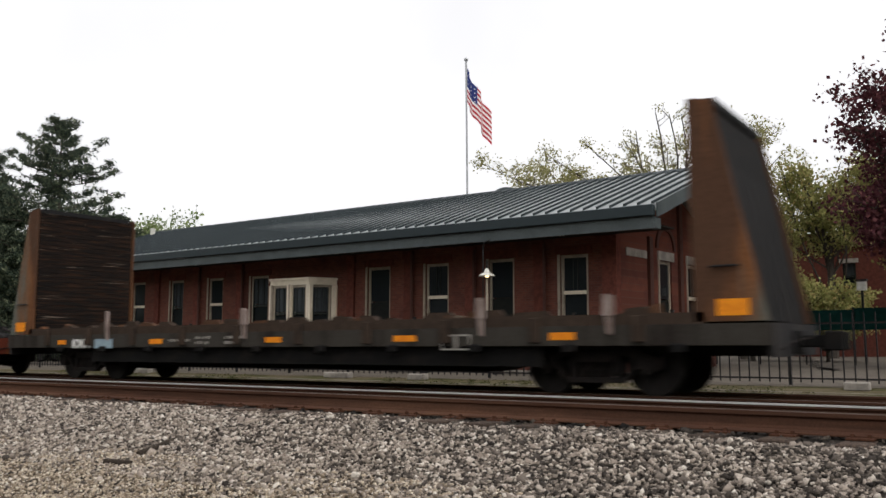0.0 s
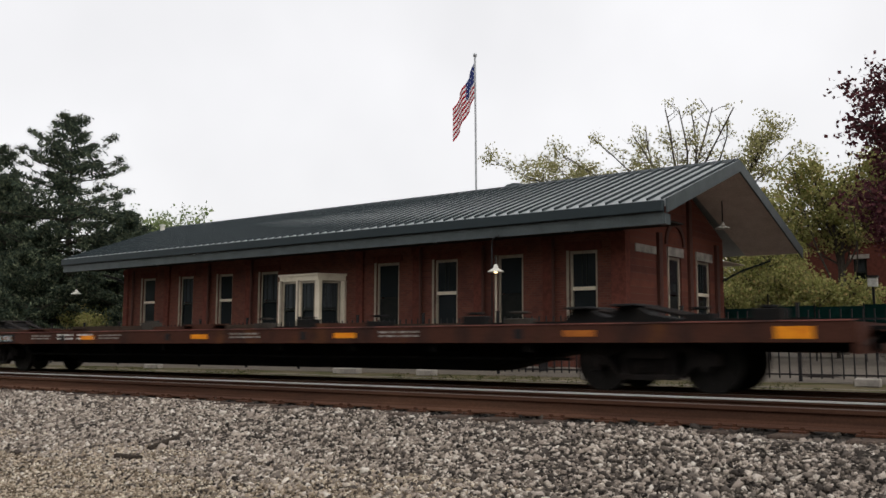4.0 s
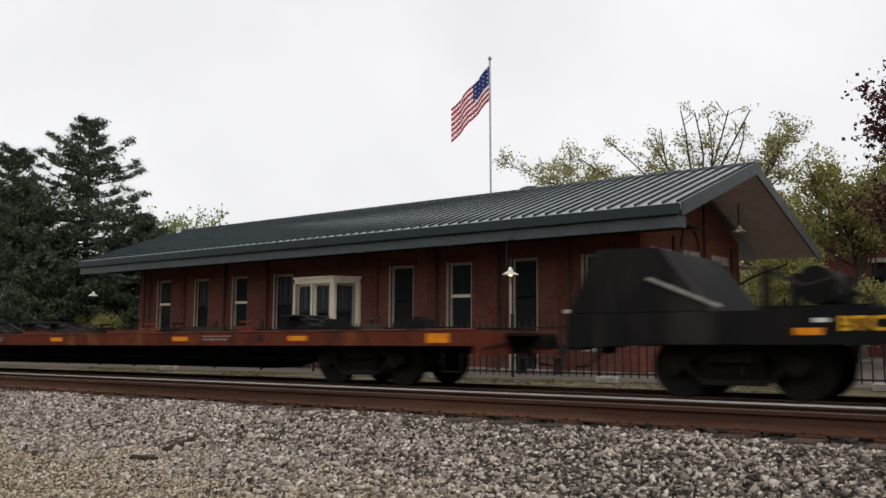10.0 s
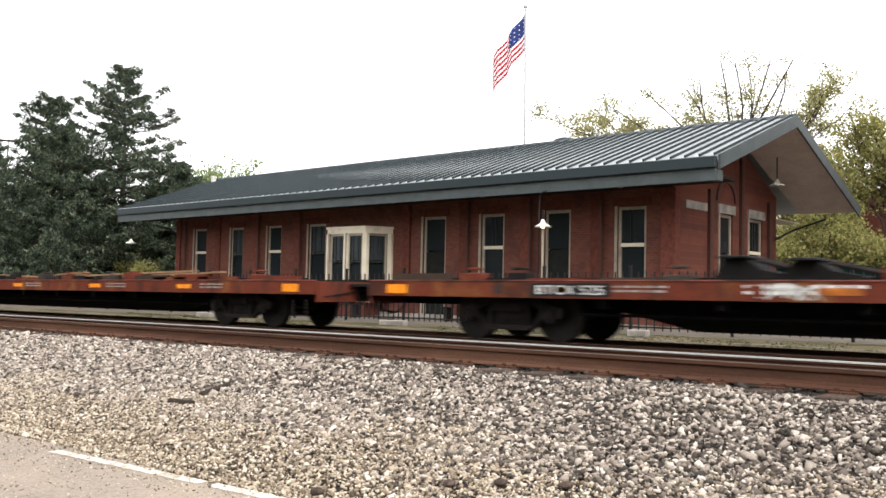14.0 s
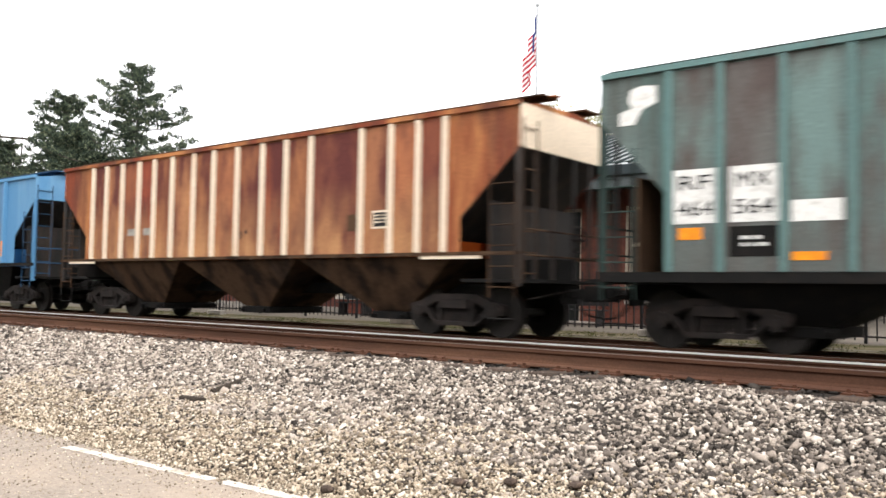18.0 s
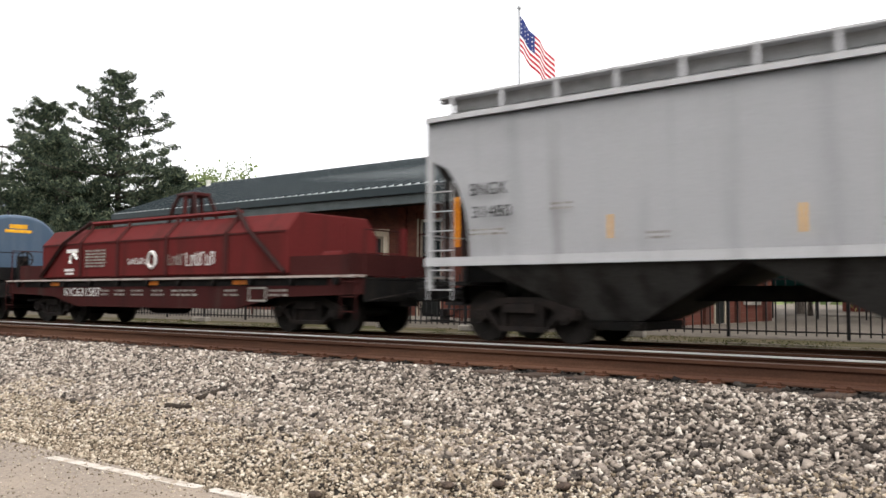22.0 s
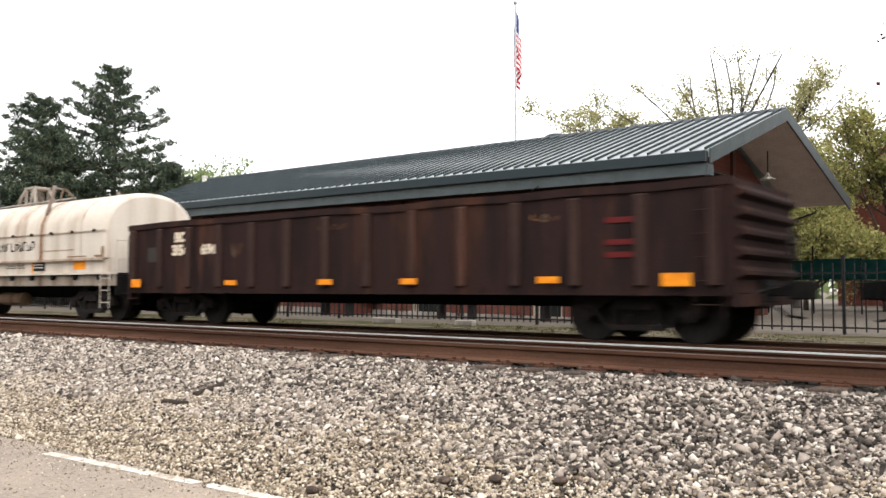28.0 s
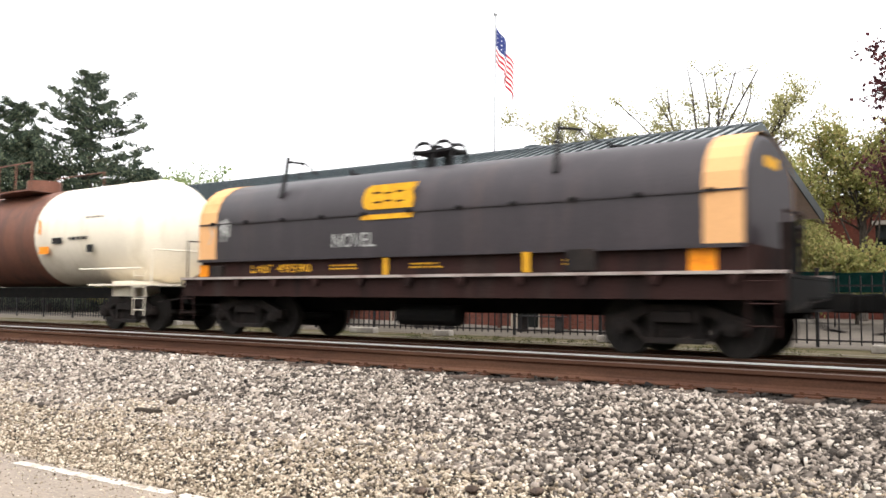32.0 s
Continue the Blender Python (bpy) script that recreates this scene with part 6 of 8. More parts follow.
    if boards:
        for k in range(14):
            x, ln = rng.uniform(-h + 2, h - 3), rng.uniform(0.8, 2.2)
            part("loose_board", boxes((-ln, ln, -0.09, 0.09, 0, 0.04)), REFL_BOARD, car, "split pale board lying on the deck", m=pose(x, rng.uniform(-1.3, -0.6), 1.18 + rng.uniform(0, 0.05), 0, rng.uniform(-2, 2), rng.uniform(-9, 9)))
    y = -w - 0.031
    refl = REFLECT_OLD if dull else REFLECT
    plates(car, refl, (-h + 0.75, 0.91, 0.5, 0.17), (h - 0.75, 0.91, 0.5, 0.17), y=y)
    for k in range(5):
        x = -h + 4.2 + (2 * h - 8.4) * k / 4 + rng.uniform(-0.5, 0.5)
        plates(car, refl if rng.random() < 0.75 else REFLECT_OLD, (x, 0.92, 0.55, 0.1), y=y)
        if rng.random() < 0.7:
            bars(car, GREYSTENCIL, x + rng.uniform(0.9, 1.8), 0.92, 0.9, 0.14, 2, y)
        plates(car, paint if rng.random() < 0.5 else BLACKPAINT, (x - 1.1, 0.92, 0.16, 0.16), y=y, name="stake_pocket")
    plates(car, BLACKPAINT, (-h + panel_at, 0.915, 1.5, 0.22), y=y, name="number_panel", label="black stencilled number panel")
    letters(car, number, -h + panel_at - 0.62, 0.84, 0.15, text, y - 0.007, 1.24)
    for x in (-h + panel_at + 3.2, -h + panel_at + 4.1):
        bars(car, WHITE if not dull else GREYSTENCIL, x, 0.92, 0.7, 0.18, 2, y)
    return car, h


REFL_BOARD = surface("split_pale_board", (0.30, 0.19, 0.11), (0.2, 0.12, 0.07), 4, rough=0.9, stretch=(1, 8, 8))


def bulkhead_flatcar(right, left):
    car, h = new_car("bulkhead_flatcar", right, left, "grimy bulkhead flat car with planked steel end walls", 6.95)
    w = 1.5
    for s in (-1, 1):
        part("side_sill", boxes((-h, h, s * w - 0.03, s * w + 0.03, 0.79, 1.1)), GREYSILL, car)
        part("deck_edge", boxes((-h + 0.9, h - 0.9, min(s * w, s * (w - 0.25)), max(s * w, s * (w - 0.25)), 1.102, 1.27)), TIMBER, car)
    for k in range(60):
        x = -h + 1.0 + (2 * h - 2.0) * k / 60
        part("deck_plank", boxes((x + 0.006, x + (2 * h - 2.0) / 60 - 0.006, -w + 0.26, w - 0.26, 1.14, 1.2)), TIMBER, car)
    part("center_sill", prism(bmesh.new(), [(-h, 0.62), (-h + 4.0, 0.62), (-h + 5.2, 0.32), (h - 5.2, 0.32), (h - 4.0, 0.62), (h, 0.62), (h, 1.13), (-h, 1.13)], -0.5, 0.5), UNDER, car)
    part("side_skirt", boxes((-h + 3.6, h - 3.6, -w + 0.1, -w + 0.14, 0.45, 0.78)), UNDER, car)
    for s in (-1, 1):
        xi = s * (h - 1.0)
        b = part("bulkhead", boxes((min(xi, xi + s * 0.1), max(xi, xi + s * 0.1), -1.42, 1.42, 1.13, 4.36)), BULKSTEEL, car, "tall steel end wall lined with scarred planks")
        for k in range(26):
            z = 1.16 + k * 0.124
            part("plank", boxes((min(xi - s * 0.06, xi - s * 0.003), max(xi - s * 0.06, xi - s * 0.003), -1.4, 1.4, z + 0.004, z + 0.12)), BULKWOOD, b)
        for sy in (-1, 1):
            y0, y1 = (-1.5, -1.43) if sy < 0 else (1.43, 1.5)
            part("side_gusset", prism(bmesh.new(), [(xi - s * 0.06, 1.13), (xi + s * 0.98, 1.13), (xi + s * 0.30, 4.4), (xi - s * 0.06, 4.46)], y0, y1), BULKSTEEL, b, "rusted tapering steel side plate")
        for ry in (-1.1, -0.55, 0.0, 0.55, 1.1):
            part("brace", prism(bmesh.new(), [(xi + s * 0.102, 1.13), (xi + s * 0.9, 1.13), (xi + s * 0.26, 4.3), (xi + s * 0.102, 4.3)], ry - 0.06, ry + 0.06), BLACKPAINT, b)
        part("outer_sheet", prism(bmesh.new(), [(xi + s * 0.84, 1.14), (xi + s * 0.87, 1.14), (xi + s * 0.27, 4.3), (xi + s * 0.24, 4.3)], -1.42, 1.42), UNDER, b)
        part("cap", boxes((min(xi - s * 0.08, xi + s * 0.3), max(xi - s * 0.08, xi + s * 0.3), -1.3, 1.3, 4.361, 4.47)), BLACKPAINT, b)
        plates(car, REFLECT, (xi + s * 0.5, 1.33, 0.45, 0.24), y=-1.502)
        part("grab_iron", tubes(0.02, ((xi + s * 0.2, -1.54, 1.92), (xi + s * 0.62, -1.54, 1.92))), BLACKPAINT, car)
        part("end_sill", boxes((s * h - 0.04, s * h + 0.04, -w + 0.035, w - 0.035, 0.62, 1.1)), BLACKPAINT, car)
    rng = random.Random(77)
    for k in range(10):
        x = -h + 1.9 + (2 * h - 3.8) * k / 9
        part("stake_pocket", boxes((x - 0.09, x + 0.09, -w - 0.1, -w - 0.032, 0.84, 1.24)), TIMBER, car, bevel=0.01)
        part("strap_winch", boxes((x + 0.5, x + 0.72, -w - 0.12, -w - 0.032, 0.68, 0.82)), UNDER, car, bevel=0.02)
    for k in range(34):
        x = rng.uniform(-h + 1.3, h - 1.5)
        ln, z, tip = rng.uniform(0.08, 0.34), 1.272, rng.uniform(-0.06, 0.06)
        top = z + rng.uniform(0.03, 0.13)
        part("deck_scrap", prism(bmesh.new(), [(x - ln, z), (x + ln, z), (x + ln * rng.uniform(0.3, 0.9), top + tip * 0.4), (x - ln * rng.uniform(0.3, 0.9), top)], -w + 0.02, -w + rng.uniform(0.08, 0.2)), TIMBER if k % 3 else BULKSTEEL, car, "splintered timber and scrap on the deck edge")
    for x, z, wide in ((-5.37, 1.62, 0.05), (-0.66, 1.56, 0.1), (5.1, 1.58, 0.085), (7.41, 1.56, 0.095)):
        part("stake", prism(bmesh.new(), [(x - wide, 1.25), (x + wide, 1.25), (x + wide * 0.9, z), (x - wide * 0.8, z + 0.03)], -w - 0.09, -w - 0.032), PALESTAKE, car, "pale weathered stake")
        part("stake_foot", prism(bmesh.new(), [(x - 0.03, 0.98), (x + 0.05, 0.95), (x + 0.05, 1.249), (x - 0.06, 1.249)], -w - 0.075, -w - 0.033), PALESTAKE, car)
    y = -w - 0.031
    plates(car, REFLECT, (-7.27, 0.92, 0.34, 0.11), (-3.56, 0.92, 0.45, 0.11), (0.17, 0.93, 0.46, 0.11), (3.48, 0.93, 0.5, 0.11), (6.6, 0.94, 0.44, 0.12), y=y)
    letters(car, "IOKX", -6.82, 0.79, 0.2, WHITE, y, 0.78, weight=0.012)
    plates(car, PALEBLUE, (-5.53, 0.88, 0.7, 0.22), y=y, name="placard", label="pale blue patch")
    for x in (-1.95, -1.0):
        bars(car, GREYSTENCIL, x, 0.91, 0.5, 0.22, 2, y)
    bars(car, GREYSTENCIL, -2.75, 0.91, 0.7, 0.12, 1, y)
    for x in (4.43, 4.73):
        part("placard_frame", boxes((x - 0.15, x - 0.12, y - 0.02, y, 0.72, 0.99), (x + 0.12, x + 0.15, y - 0.02, y, 0.72, 0.99), (x - 0.119, x + 0.119, y - 0.02, y, 0.96, 0.99), (x - 0.119, x + 0.119, y - 0.02, y, 0.72, 0.75)), GREYSTENCIL, car)
    ends(car, h)
    return car


def heavy_flatcar(right, left):
    car, h = new_car("depressed_flatcar", right, left, "black heavy-duty flat car with raised ends and deep sides", 9.42)
    w = 1.48
    for s in (-1, 1):
        part("deep_side", prism(bmesh.new(), [(-h + 1.6, 0.8), (-h + 4.6, 0.8), (-h + 6.3, 0.40), (h - 6.3, 0.40), (h - 4.6, 0.8), (h - 1.6, 0.8), (h - 0.0, 0.75), (h - 0.0, 1.28), (-h + 0.0, 1.28), (-h + 0.0, 0.75)], s * w - 0.04, s * w + 0.04), HEAVYBLACK, car)
    part("deck", boxes((-h + 0.05, h - 0.05, -w + 0.045, w - 0.045, 1.16, 1.24)), HEAVYBLACK, car)
    part("belly", boxes((-h + 6.4, h - 6.4, -w + 0.05, w - 0.05, 0.42, 0.5)), UNDER, car)
    for s in (-1, 1):
        part("raised_end", prism(bmesh.new(), [(s * h, 1.29), (s * (h - 2.3), 1.29), (s * (h - 1.55), 2.27), (s * (h - 0.5), 2.3)], -w + 0.02, w - 0.02), HEAVYBLACK, car, "black raised end block")
        part("end_lip", boxes((min(s * h, s * (h + 0.05)), max(s * h, s * (h + 0.05)), -1.5, 1.5, 1.3, 1.36)), WHITE, car, "white painted edge")
        part("slope_edge", prism(bmesh.new(), [(s * (h - 2.32), 1.29), (s * (h - 1.85), 1.9), (s * (h - 1.8), 1.9), (s * (h - 2.25), 1.29)] if s > 0 else [(-h + 2.46, 1.32), (-h + 1.36, 1.78), (-h + 1.39, 1.83), (-h + 2.48, 1.37)], -w - 0.01, -w + 0.019), GREYSTENCIL, car, "white painted slanting edge")
        part("end_ladder", tubes(0.018, ((s * (h - 0.2), -w - 0.03, 0.75), (s * (h - 0.2), -w - 0.03, 0.35), (s * (h - 0.6), -w - 0.03, 0.35), (s * (h - 0.6), -w - 0.03, 0.75))), TRUCKIRON, car)
    for s in (-1, 1):
        x = s * (h - 3.6)
        winch = part("winch", boxes((x - 0.75, x + 0.75, -0.95, 0.95, 1.245, 1.36), (x - 0.7, x - 0.6, -0.9, -0.8, 1.361, 1.95), (x + 0.45, x + 0.55, -0.9, -0.8, 1.361, 1.75), (x - 0.7, x - 0.6, 0.8, 0.9, 1.361, 1.95)), UNDER, car, "dark tie-down winch on the deck")
        part("drum", tubes(0.28, ((x, -0.75, 1.66), (x, 0.75, 1.66)), sides=14), UNDER, winch)
        part("winch_chain", tubes(0.035, ((x - 0.6, -0.95, 1.9), (x - 0.1, -1.0, 1.62), (x + 0.3, -1.0, 1.72), (x + 0.95, -1.1, 1.27)), sides=6), TRUCKIRON, winch)
    part("orange_hose", tubes(0.028, ((h + 0.12, -1.0, 0.62), (h + 0.1, -0.95, 0.78), (h + 0.35, -0.85, 0.66), (h + 0.8, -0.6, 0.6), (h + 1.3, -0.4, 0.62)), sides=8), REFLECT_OLD, car, "orange air hose hanging at the coupler")
    for s, word in ((1, "DO\nNOT\nHUMP"),):
        for k, line in enumerate(word.split("\n")):
            writing(line, 0.2, WHITE, car, pose(h - 0.17 + 0.13 * k, -0.45 + 0.06 * (3 - len(line)), 1.93 - 0.26 * k, -26, 0, 90), "warning_words")
    y = -w - 0.041
    plates(car, REFLECT, (h - 0.45, 0.98, 0.36, 0.24), (h - 5.2, 0.95, 0.5, 0.11), (-h + 3.65, 0.98, 0.36, 0.1), (-h + 7.43, 1.0, 0.42, 0.09), (-h + 11.45, 1.0, 0.5, 0.1), (h - 7.98, 0.97, 0.44, 0.1), y=y)
    plates(car, WHITE, (h - 3.1, 0.9, 1.6, 0.035), (-h + 3.82, 1.13, 0.2, 0.06), (h - 8.6, 1.0, 0.4, 0.04), (-h + 6.48, 1.1, 0.22, 0.07), (-h + 7.9, 1.17, 0.34, 0.06), (-h + 7.9, 1.05, 0.36, 0.05), (-h + 8.38, 1.17, 0.26, 0.06), (-h + 8.38, 1.05, 0.3, 0.05), y=y, name="painted_bar")
    letters(car, "BTCX", -h + 4.05, 0.99, 0.19, YELLOW, y, 0.8, weight=0.006)
    letters(car, "2059", -h + 5.04, 0.99, 0.2, WHITE, y, 0.8, weight=0.006)
    part("data_panel", boxes((h - 6.7, h - 6.0, y - 0.006, y, 0.82, 1.16)), WHITE, car, "white data panel")
    bars(car, BLACKSTENCIL, h - 6.35, 0.99, 0.55, 0.26, 3, y - 0.006)
    part("data_panel", boxes((-h + 6.92, -h + 7.18, y - 0.006, y, 0.97, 1.21)), WHITE, car)
    part("panel_face", boxes((-h + 6.945, -h + 7.155, y - 0.011, y - 0.0062, 0.995, 1.185)), BLACKSTENCIL, car)
    ends(car, h, reach=0.45)
    return car


# ---- covered hoppers ----
def hopper(right, left, side, rib, chute, ribs, sill, top, label, kind="ribbed", width=1.55, post=None, cut=(2.2, 2.1, 3.35), bays=3, rib_w=0.07, rail_side=False, black_end=True, panel=None, stained=None, sill_mat=None, ladder_mat=None, end_mat=None, chord_mat=None, panel_mat=HOPPERBLACK, sill_h=0.16, round_cut=True, board_mat=None, rib_d=0.085):
    car, h = new_car("covered_hopper", right, left, label, (right - left) / 2 - 1.75, "covered hoppers")
    post = post or rib
    run, zlow, zhigh = cut
    roof_z = top + (0.36 if kind == "smooth" else 0.16)
    lift = 0.2 if kind == "smooth" else 0.09
    if kind == "smooth":
        outline = lambda z: width * (0.93 + 0.07 * math.sin(0.62 * math.pi * min(1, max(0, (z - sill) / (top - sill)))))
        steps = [k / 9 for k in range(10)]
        levels = [sill + (zhigh - sill) * k for k in steps] + [zhigh + (top - zhigh) * k for k in (0.3, 0.6, 1.0)]
        def cut_back(k):
            """How far the side is cut back at its end: rounded, or with straight bevelled edges."""
            if round_cut:
                return 1.0 if k < 0.15 else math.sqrt(max(0.0, 1 - ((k - 0.15) / 0.85) ** 2))
            return 0.98 if k < 0.12 else 0.98 - 1.55 * (k - 0.12) if k < 0.4 else 0.546 * (1 - k) / 0.6
        reach = {sill + (zhigh - sill) * k: run * cut_back(k) for k in steps}
    else:
        outline = lambda z: width
        levels = [sill, zlow, zhigh, top]
        reach = {sill: run, zlow: run, zhigh: 0.0}
    for s in (-1, 1):
        bm = bmesh.new()
        rows = [[bm.verts.new((sx * (h - reach.get(z, 0.0)), s * outline(z), z)) for sx in (-1, 1)] for z in levels]
        for a, b in zip(rows, rows[1:]):
            bm.faces.new((a[0], a[1], b[1], b[0]) if s < 0 else (a[1], a[0], b[0], b[1]))
        bmesh.ops.solidify(bm, geom=bm.faces[:], thickness=0.03)
        part("side_sheet", bm, side, car, smooth=kind == "smooth")
        part("side_sill", boxes((-h, h, s * width - 0.05, s * width + 0.03, sill - sill_h, sill - 0.003)), sill_mat or (post if kind == "smooth" else chute), car)
        part("top_chord", boxes((-h, h, s * width - 0.06, s * width + 0.035, top + 0.002, top + 0.09)), chord_mat or side, car)
    # roof, running board and hatches
    part("roof", prism(bmesh.new(), [(-width, top + 0.03), (width, top + 0.03), (0.75, roof_z), (-0.75, roof_z)], -h + 0.02, h - 0.02, "x"), side, car)
    part("hatch_coaming", boxes((-h + 0.6, h - 0.6, -0.3, 0.3, roof_z + 0.002, roof_z + 0.1)), side, car)
    bm = bmesh.new()
    for s in (-1, 1):
        box(bm, -h - 0.15, h + 0.15, s * 0.78 - 0.27, s * 0.78 + 0.27, roof_z + lift, roof_z + lift + 0.03)
        for k in range(14):
            x = -h + 0.2 + (2 * h - 0.4) * k / 13
            box(bm, x - 0.035, x + 0.035, s * 0.72 - 0.13, s * 0.72 + 0.13, roof_z + 0.002, roof_z + lift)
    part("running_board", bm, WALKGRATE if kind == "smooth" else board_mat or chute, car, "grey walkway grating along the roof" if kind == "smooth" else "")
    if rail_side:
        part("walkway_fascia", boxes((-h + 0.1, h - 0.1, -0.84, -0.815, roof_z - 0.02, roof_z + lift - 0.002)), WALKGRATE, car, "grey edge of the roof walkway")
        bm = bmesh.new()
        for k in range(15):
            x = -h + 0.2 + (2 * h - 0.4) * k / 14
            box(bm, x - 0.035, x + 0.035, -1.1, -1.06, top + 0.15, roof_z + 0.26)
        box(bm, -h - 0.1, h + 0.1, -1.11, -1.055, roof_z + 0.2, roof_z + 0.235)
        part("roof_rail", bm, side, car)
    for s in (-1, 1):
        part("end_running_board", boxes((min(s * (h + 0.0), s * (h + 0.3)), max(s * h, s * (h + 0.3)), -0.85, -0.68, roof_z + lift, roof_z + lift + 0.02)), side, car)
    # ends: upper end sheet, sloping floor sheet, bolster and corner posts
    for s in (-1, 1):
        part("end_sheet", boxes((min(s * (h - 0.03), s * h), max(s * (h - 0.03), s * h), -width, width, zhigh, top + 0.05)), end_mat or side, car)
        part("slope_sheet", prism(bmesh.new(), [(s * h, zhigh + 0.01), (s * (h - 0.05), zhigh + 0.04), (s * (h - run - 0.5), zlow - 0.35), (s * (h - run - 0.4), zlow - 0.4)], -width * (0.89 if kind == "smooth" else 0.974), width * (0.89 if kind == "smooth" else 0.974)), HOPPERBLACK if black_end else chute, car, "dark sloping end sheet")
        if kind != "smooth":
            q = s * (h - run * 0.55)
            # Added sheet closes the open end; its dark colour gives the shade there
            part("end_panel", boxes((q - 0.02, q + 0.02, -width + 0.12, width - 0.12, 1.085, zlow + 0.3)), panel_mat, car, "dark sheet added to close the car's end")
        part("end_bolster", boxes((min(s * h, s * (h - run - 0.3)), max(s * h, s * (h - run - 0.3)), -0.3, 0.3, 0.85, sill - 0.1)), UNDER, car)
        part("shear_plate", boxes((min(s * (h + 0.25), s * (h - run)), max(s * (h + 0.25), s * (h - run)), -width + 0.06, width - 0.06, 1.02, 1.08)), UNDER, car)
        for sy in (-1, 1):
            part("corner_post", boxes((min(s * (h - 0.1), s * (h - 0.001)), max(s * (h - 0.1), s * (h - 0.001)), min(sy * width, sy * (width - 0.1)), max(sy * width, sy * (width - 0.1)), 0.95, zhigh)), post, car)
        ladder(car, s * (h - 0.62), s * (h - 0.06), -width - 0.03, 0.75, zlow + (1.0 if kind == "smooth" else 0.75), ladder_mat or post, 6)
        ladder(car, -width + 0.06, -width + 0.52, s * (h + 0.03), 1.0, top - 0.2, ladder_mat or post, 8, "y")
        for a in (-1.0, -0.4, 0.35, 0.95):
            part("end_strut", boxes((min(s * (h - 0.06), s * (h - 0.0)), max(s * (h - 0.06), s * h), a - 0.03, a + 0.03, 1.08, zhigh - 0.02)), HOPPERBLACK if black_end else chute, car)
        part("end_rail", tubes(0.018, ((s * (h + 0.1), -width + 0.1, 1.95), (s * (h + 0.1), width - 0.1, 1.95)), ((s * (h + 0.1), -width + 0.1, 1.5), (s * (h + 0.1), width - 0.1, 1.5))), ladder_mat or post, car)
        part("stirrup", tubes(0.018, ((s * (h - 0.08), -width - 0.03, 0.75), (s * (h - 0.08), -width - 0.03, 0.38), (s * (h - 0.68), -width - 0.03, 0.38), (s * (h - 0.68), -width - 0.03, 0.75))), UNDER, car)
    part("brake_wheel", brake_wheel_mesh(), None, car, m=pose(h + 0.16, 0.2, 1.85, 0, 0, 90))
    part("brake_cylinder", tubes(0.16, ((h - 1.6, 0.5, 1.3), (h - 0.8, 0.5, 1.3)), sides=12), UNDER, car)
    # chutes
    inner = 2 * (h - run - 0.2)
    for k in range(bays):
        c = -inner / 2 + inner * (k + 0.5) / bays
        hw = inner / bays / 2
        bm = bmesh.new()
        t = [bm.verts.new((c + sx * (hw - 0.02), sy * (width - 0.06), sill - sill_h - 0.005)) for sx, sy in ((-1, -1), (1, -1), (1, 1), (-1, 1))]
        b = [bm.verts.new((c + sx * 0.45, sy * (width - 0.75), 0.42)) for sx, sy in ((-1, -1), (1, -1), (1, 1), (-1, 1))]
        bm.faces.new(t[::-1])
        bm.faces.new(b)
        for i in range(4):
            bm.faces.new((t[i], t[(i + 1) % 4], b[(i + 1) % 4], b[i]))
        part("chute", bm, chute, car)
        part("outlet_gate", boxes((c - 0.5, c + 0.5, -0.85, 0.85, 0.26, 0.41), (c - 0.42, c - 0.36, -0.98, -0.851, 0.28, 0.36), (c + 0.36, c + 0.42, -0.98, -0.851, 0.28, 0.36)), UNDER, car)
    part("center_sill", boxes((-h, h, -0.25, 0.25, 0.75, 1.0)), UNDER, car)
    # ribs
    if ribs:
        for x in ribs:
            foot = sill
            edge = h - abs(x)
            if edge < run:
                foot = zlow + (zhigh - zlow) * (1 - edge / run) + 0.02
            for s in (-1, 1):
                part("rib", boxes((x - rib_w, x + rib_w, min(s * width, s * (width + rib_d)), max(s * (width + 0.002), s * (width + rib_d)), foot, top - 0.02)), rib, car)
        # one plate of sheet steel in each bay between two ribs
        inner_ribs = [x for x in sorted(ribs) if h - abs(x) >= run]
        for a, b in zip(inner_ribs, inner_ribs[1:]):
            if panel:
                mat = stained[1] if stained and stained[0][0] < (a + b) / 2 < stained[0][1] else panel
                part("side_panel", boxes((a + rib_w + 0.002, b - rib_w - 0.002, -width - 0.004, -width - 0.001, sill + 0.004, top - 0.03)), mat, car)
    ends(car, h, reach=0.55)
    return car, h


# ---- coil cars ----
def arch(width, z0, z1, z2, steps=14):
    """Cross-section of a hood: upright to z1, then round to the crown at z2."""
    pts = [(-width, z0), (-width, z1)]
    for i in range(1, steps):
        a = math.pi * (1 - i / steps)
        pts.append((width * math.copysign(abs(math.cos(a)) ** 0.85, math.cos(a)), z1 + (z2 - z1) * math.sin(a) ** 0.9))
    pts += [(width, z1), (width, z0)]
    return pts


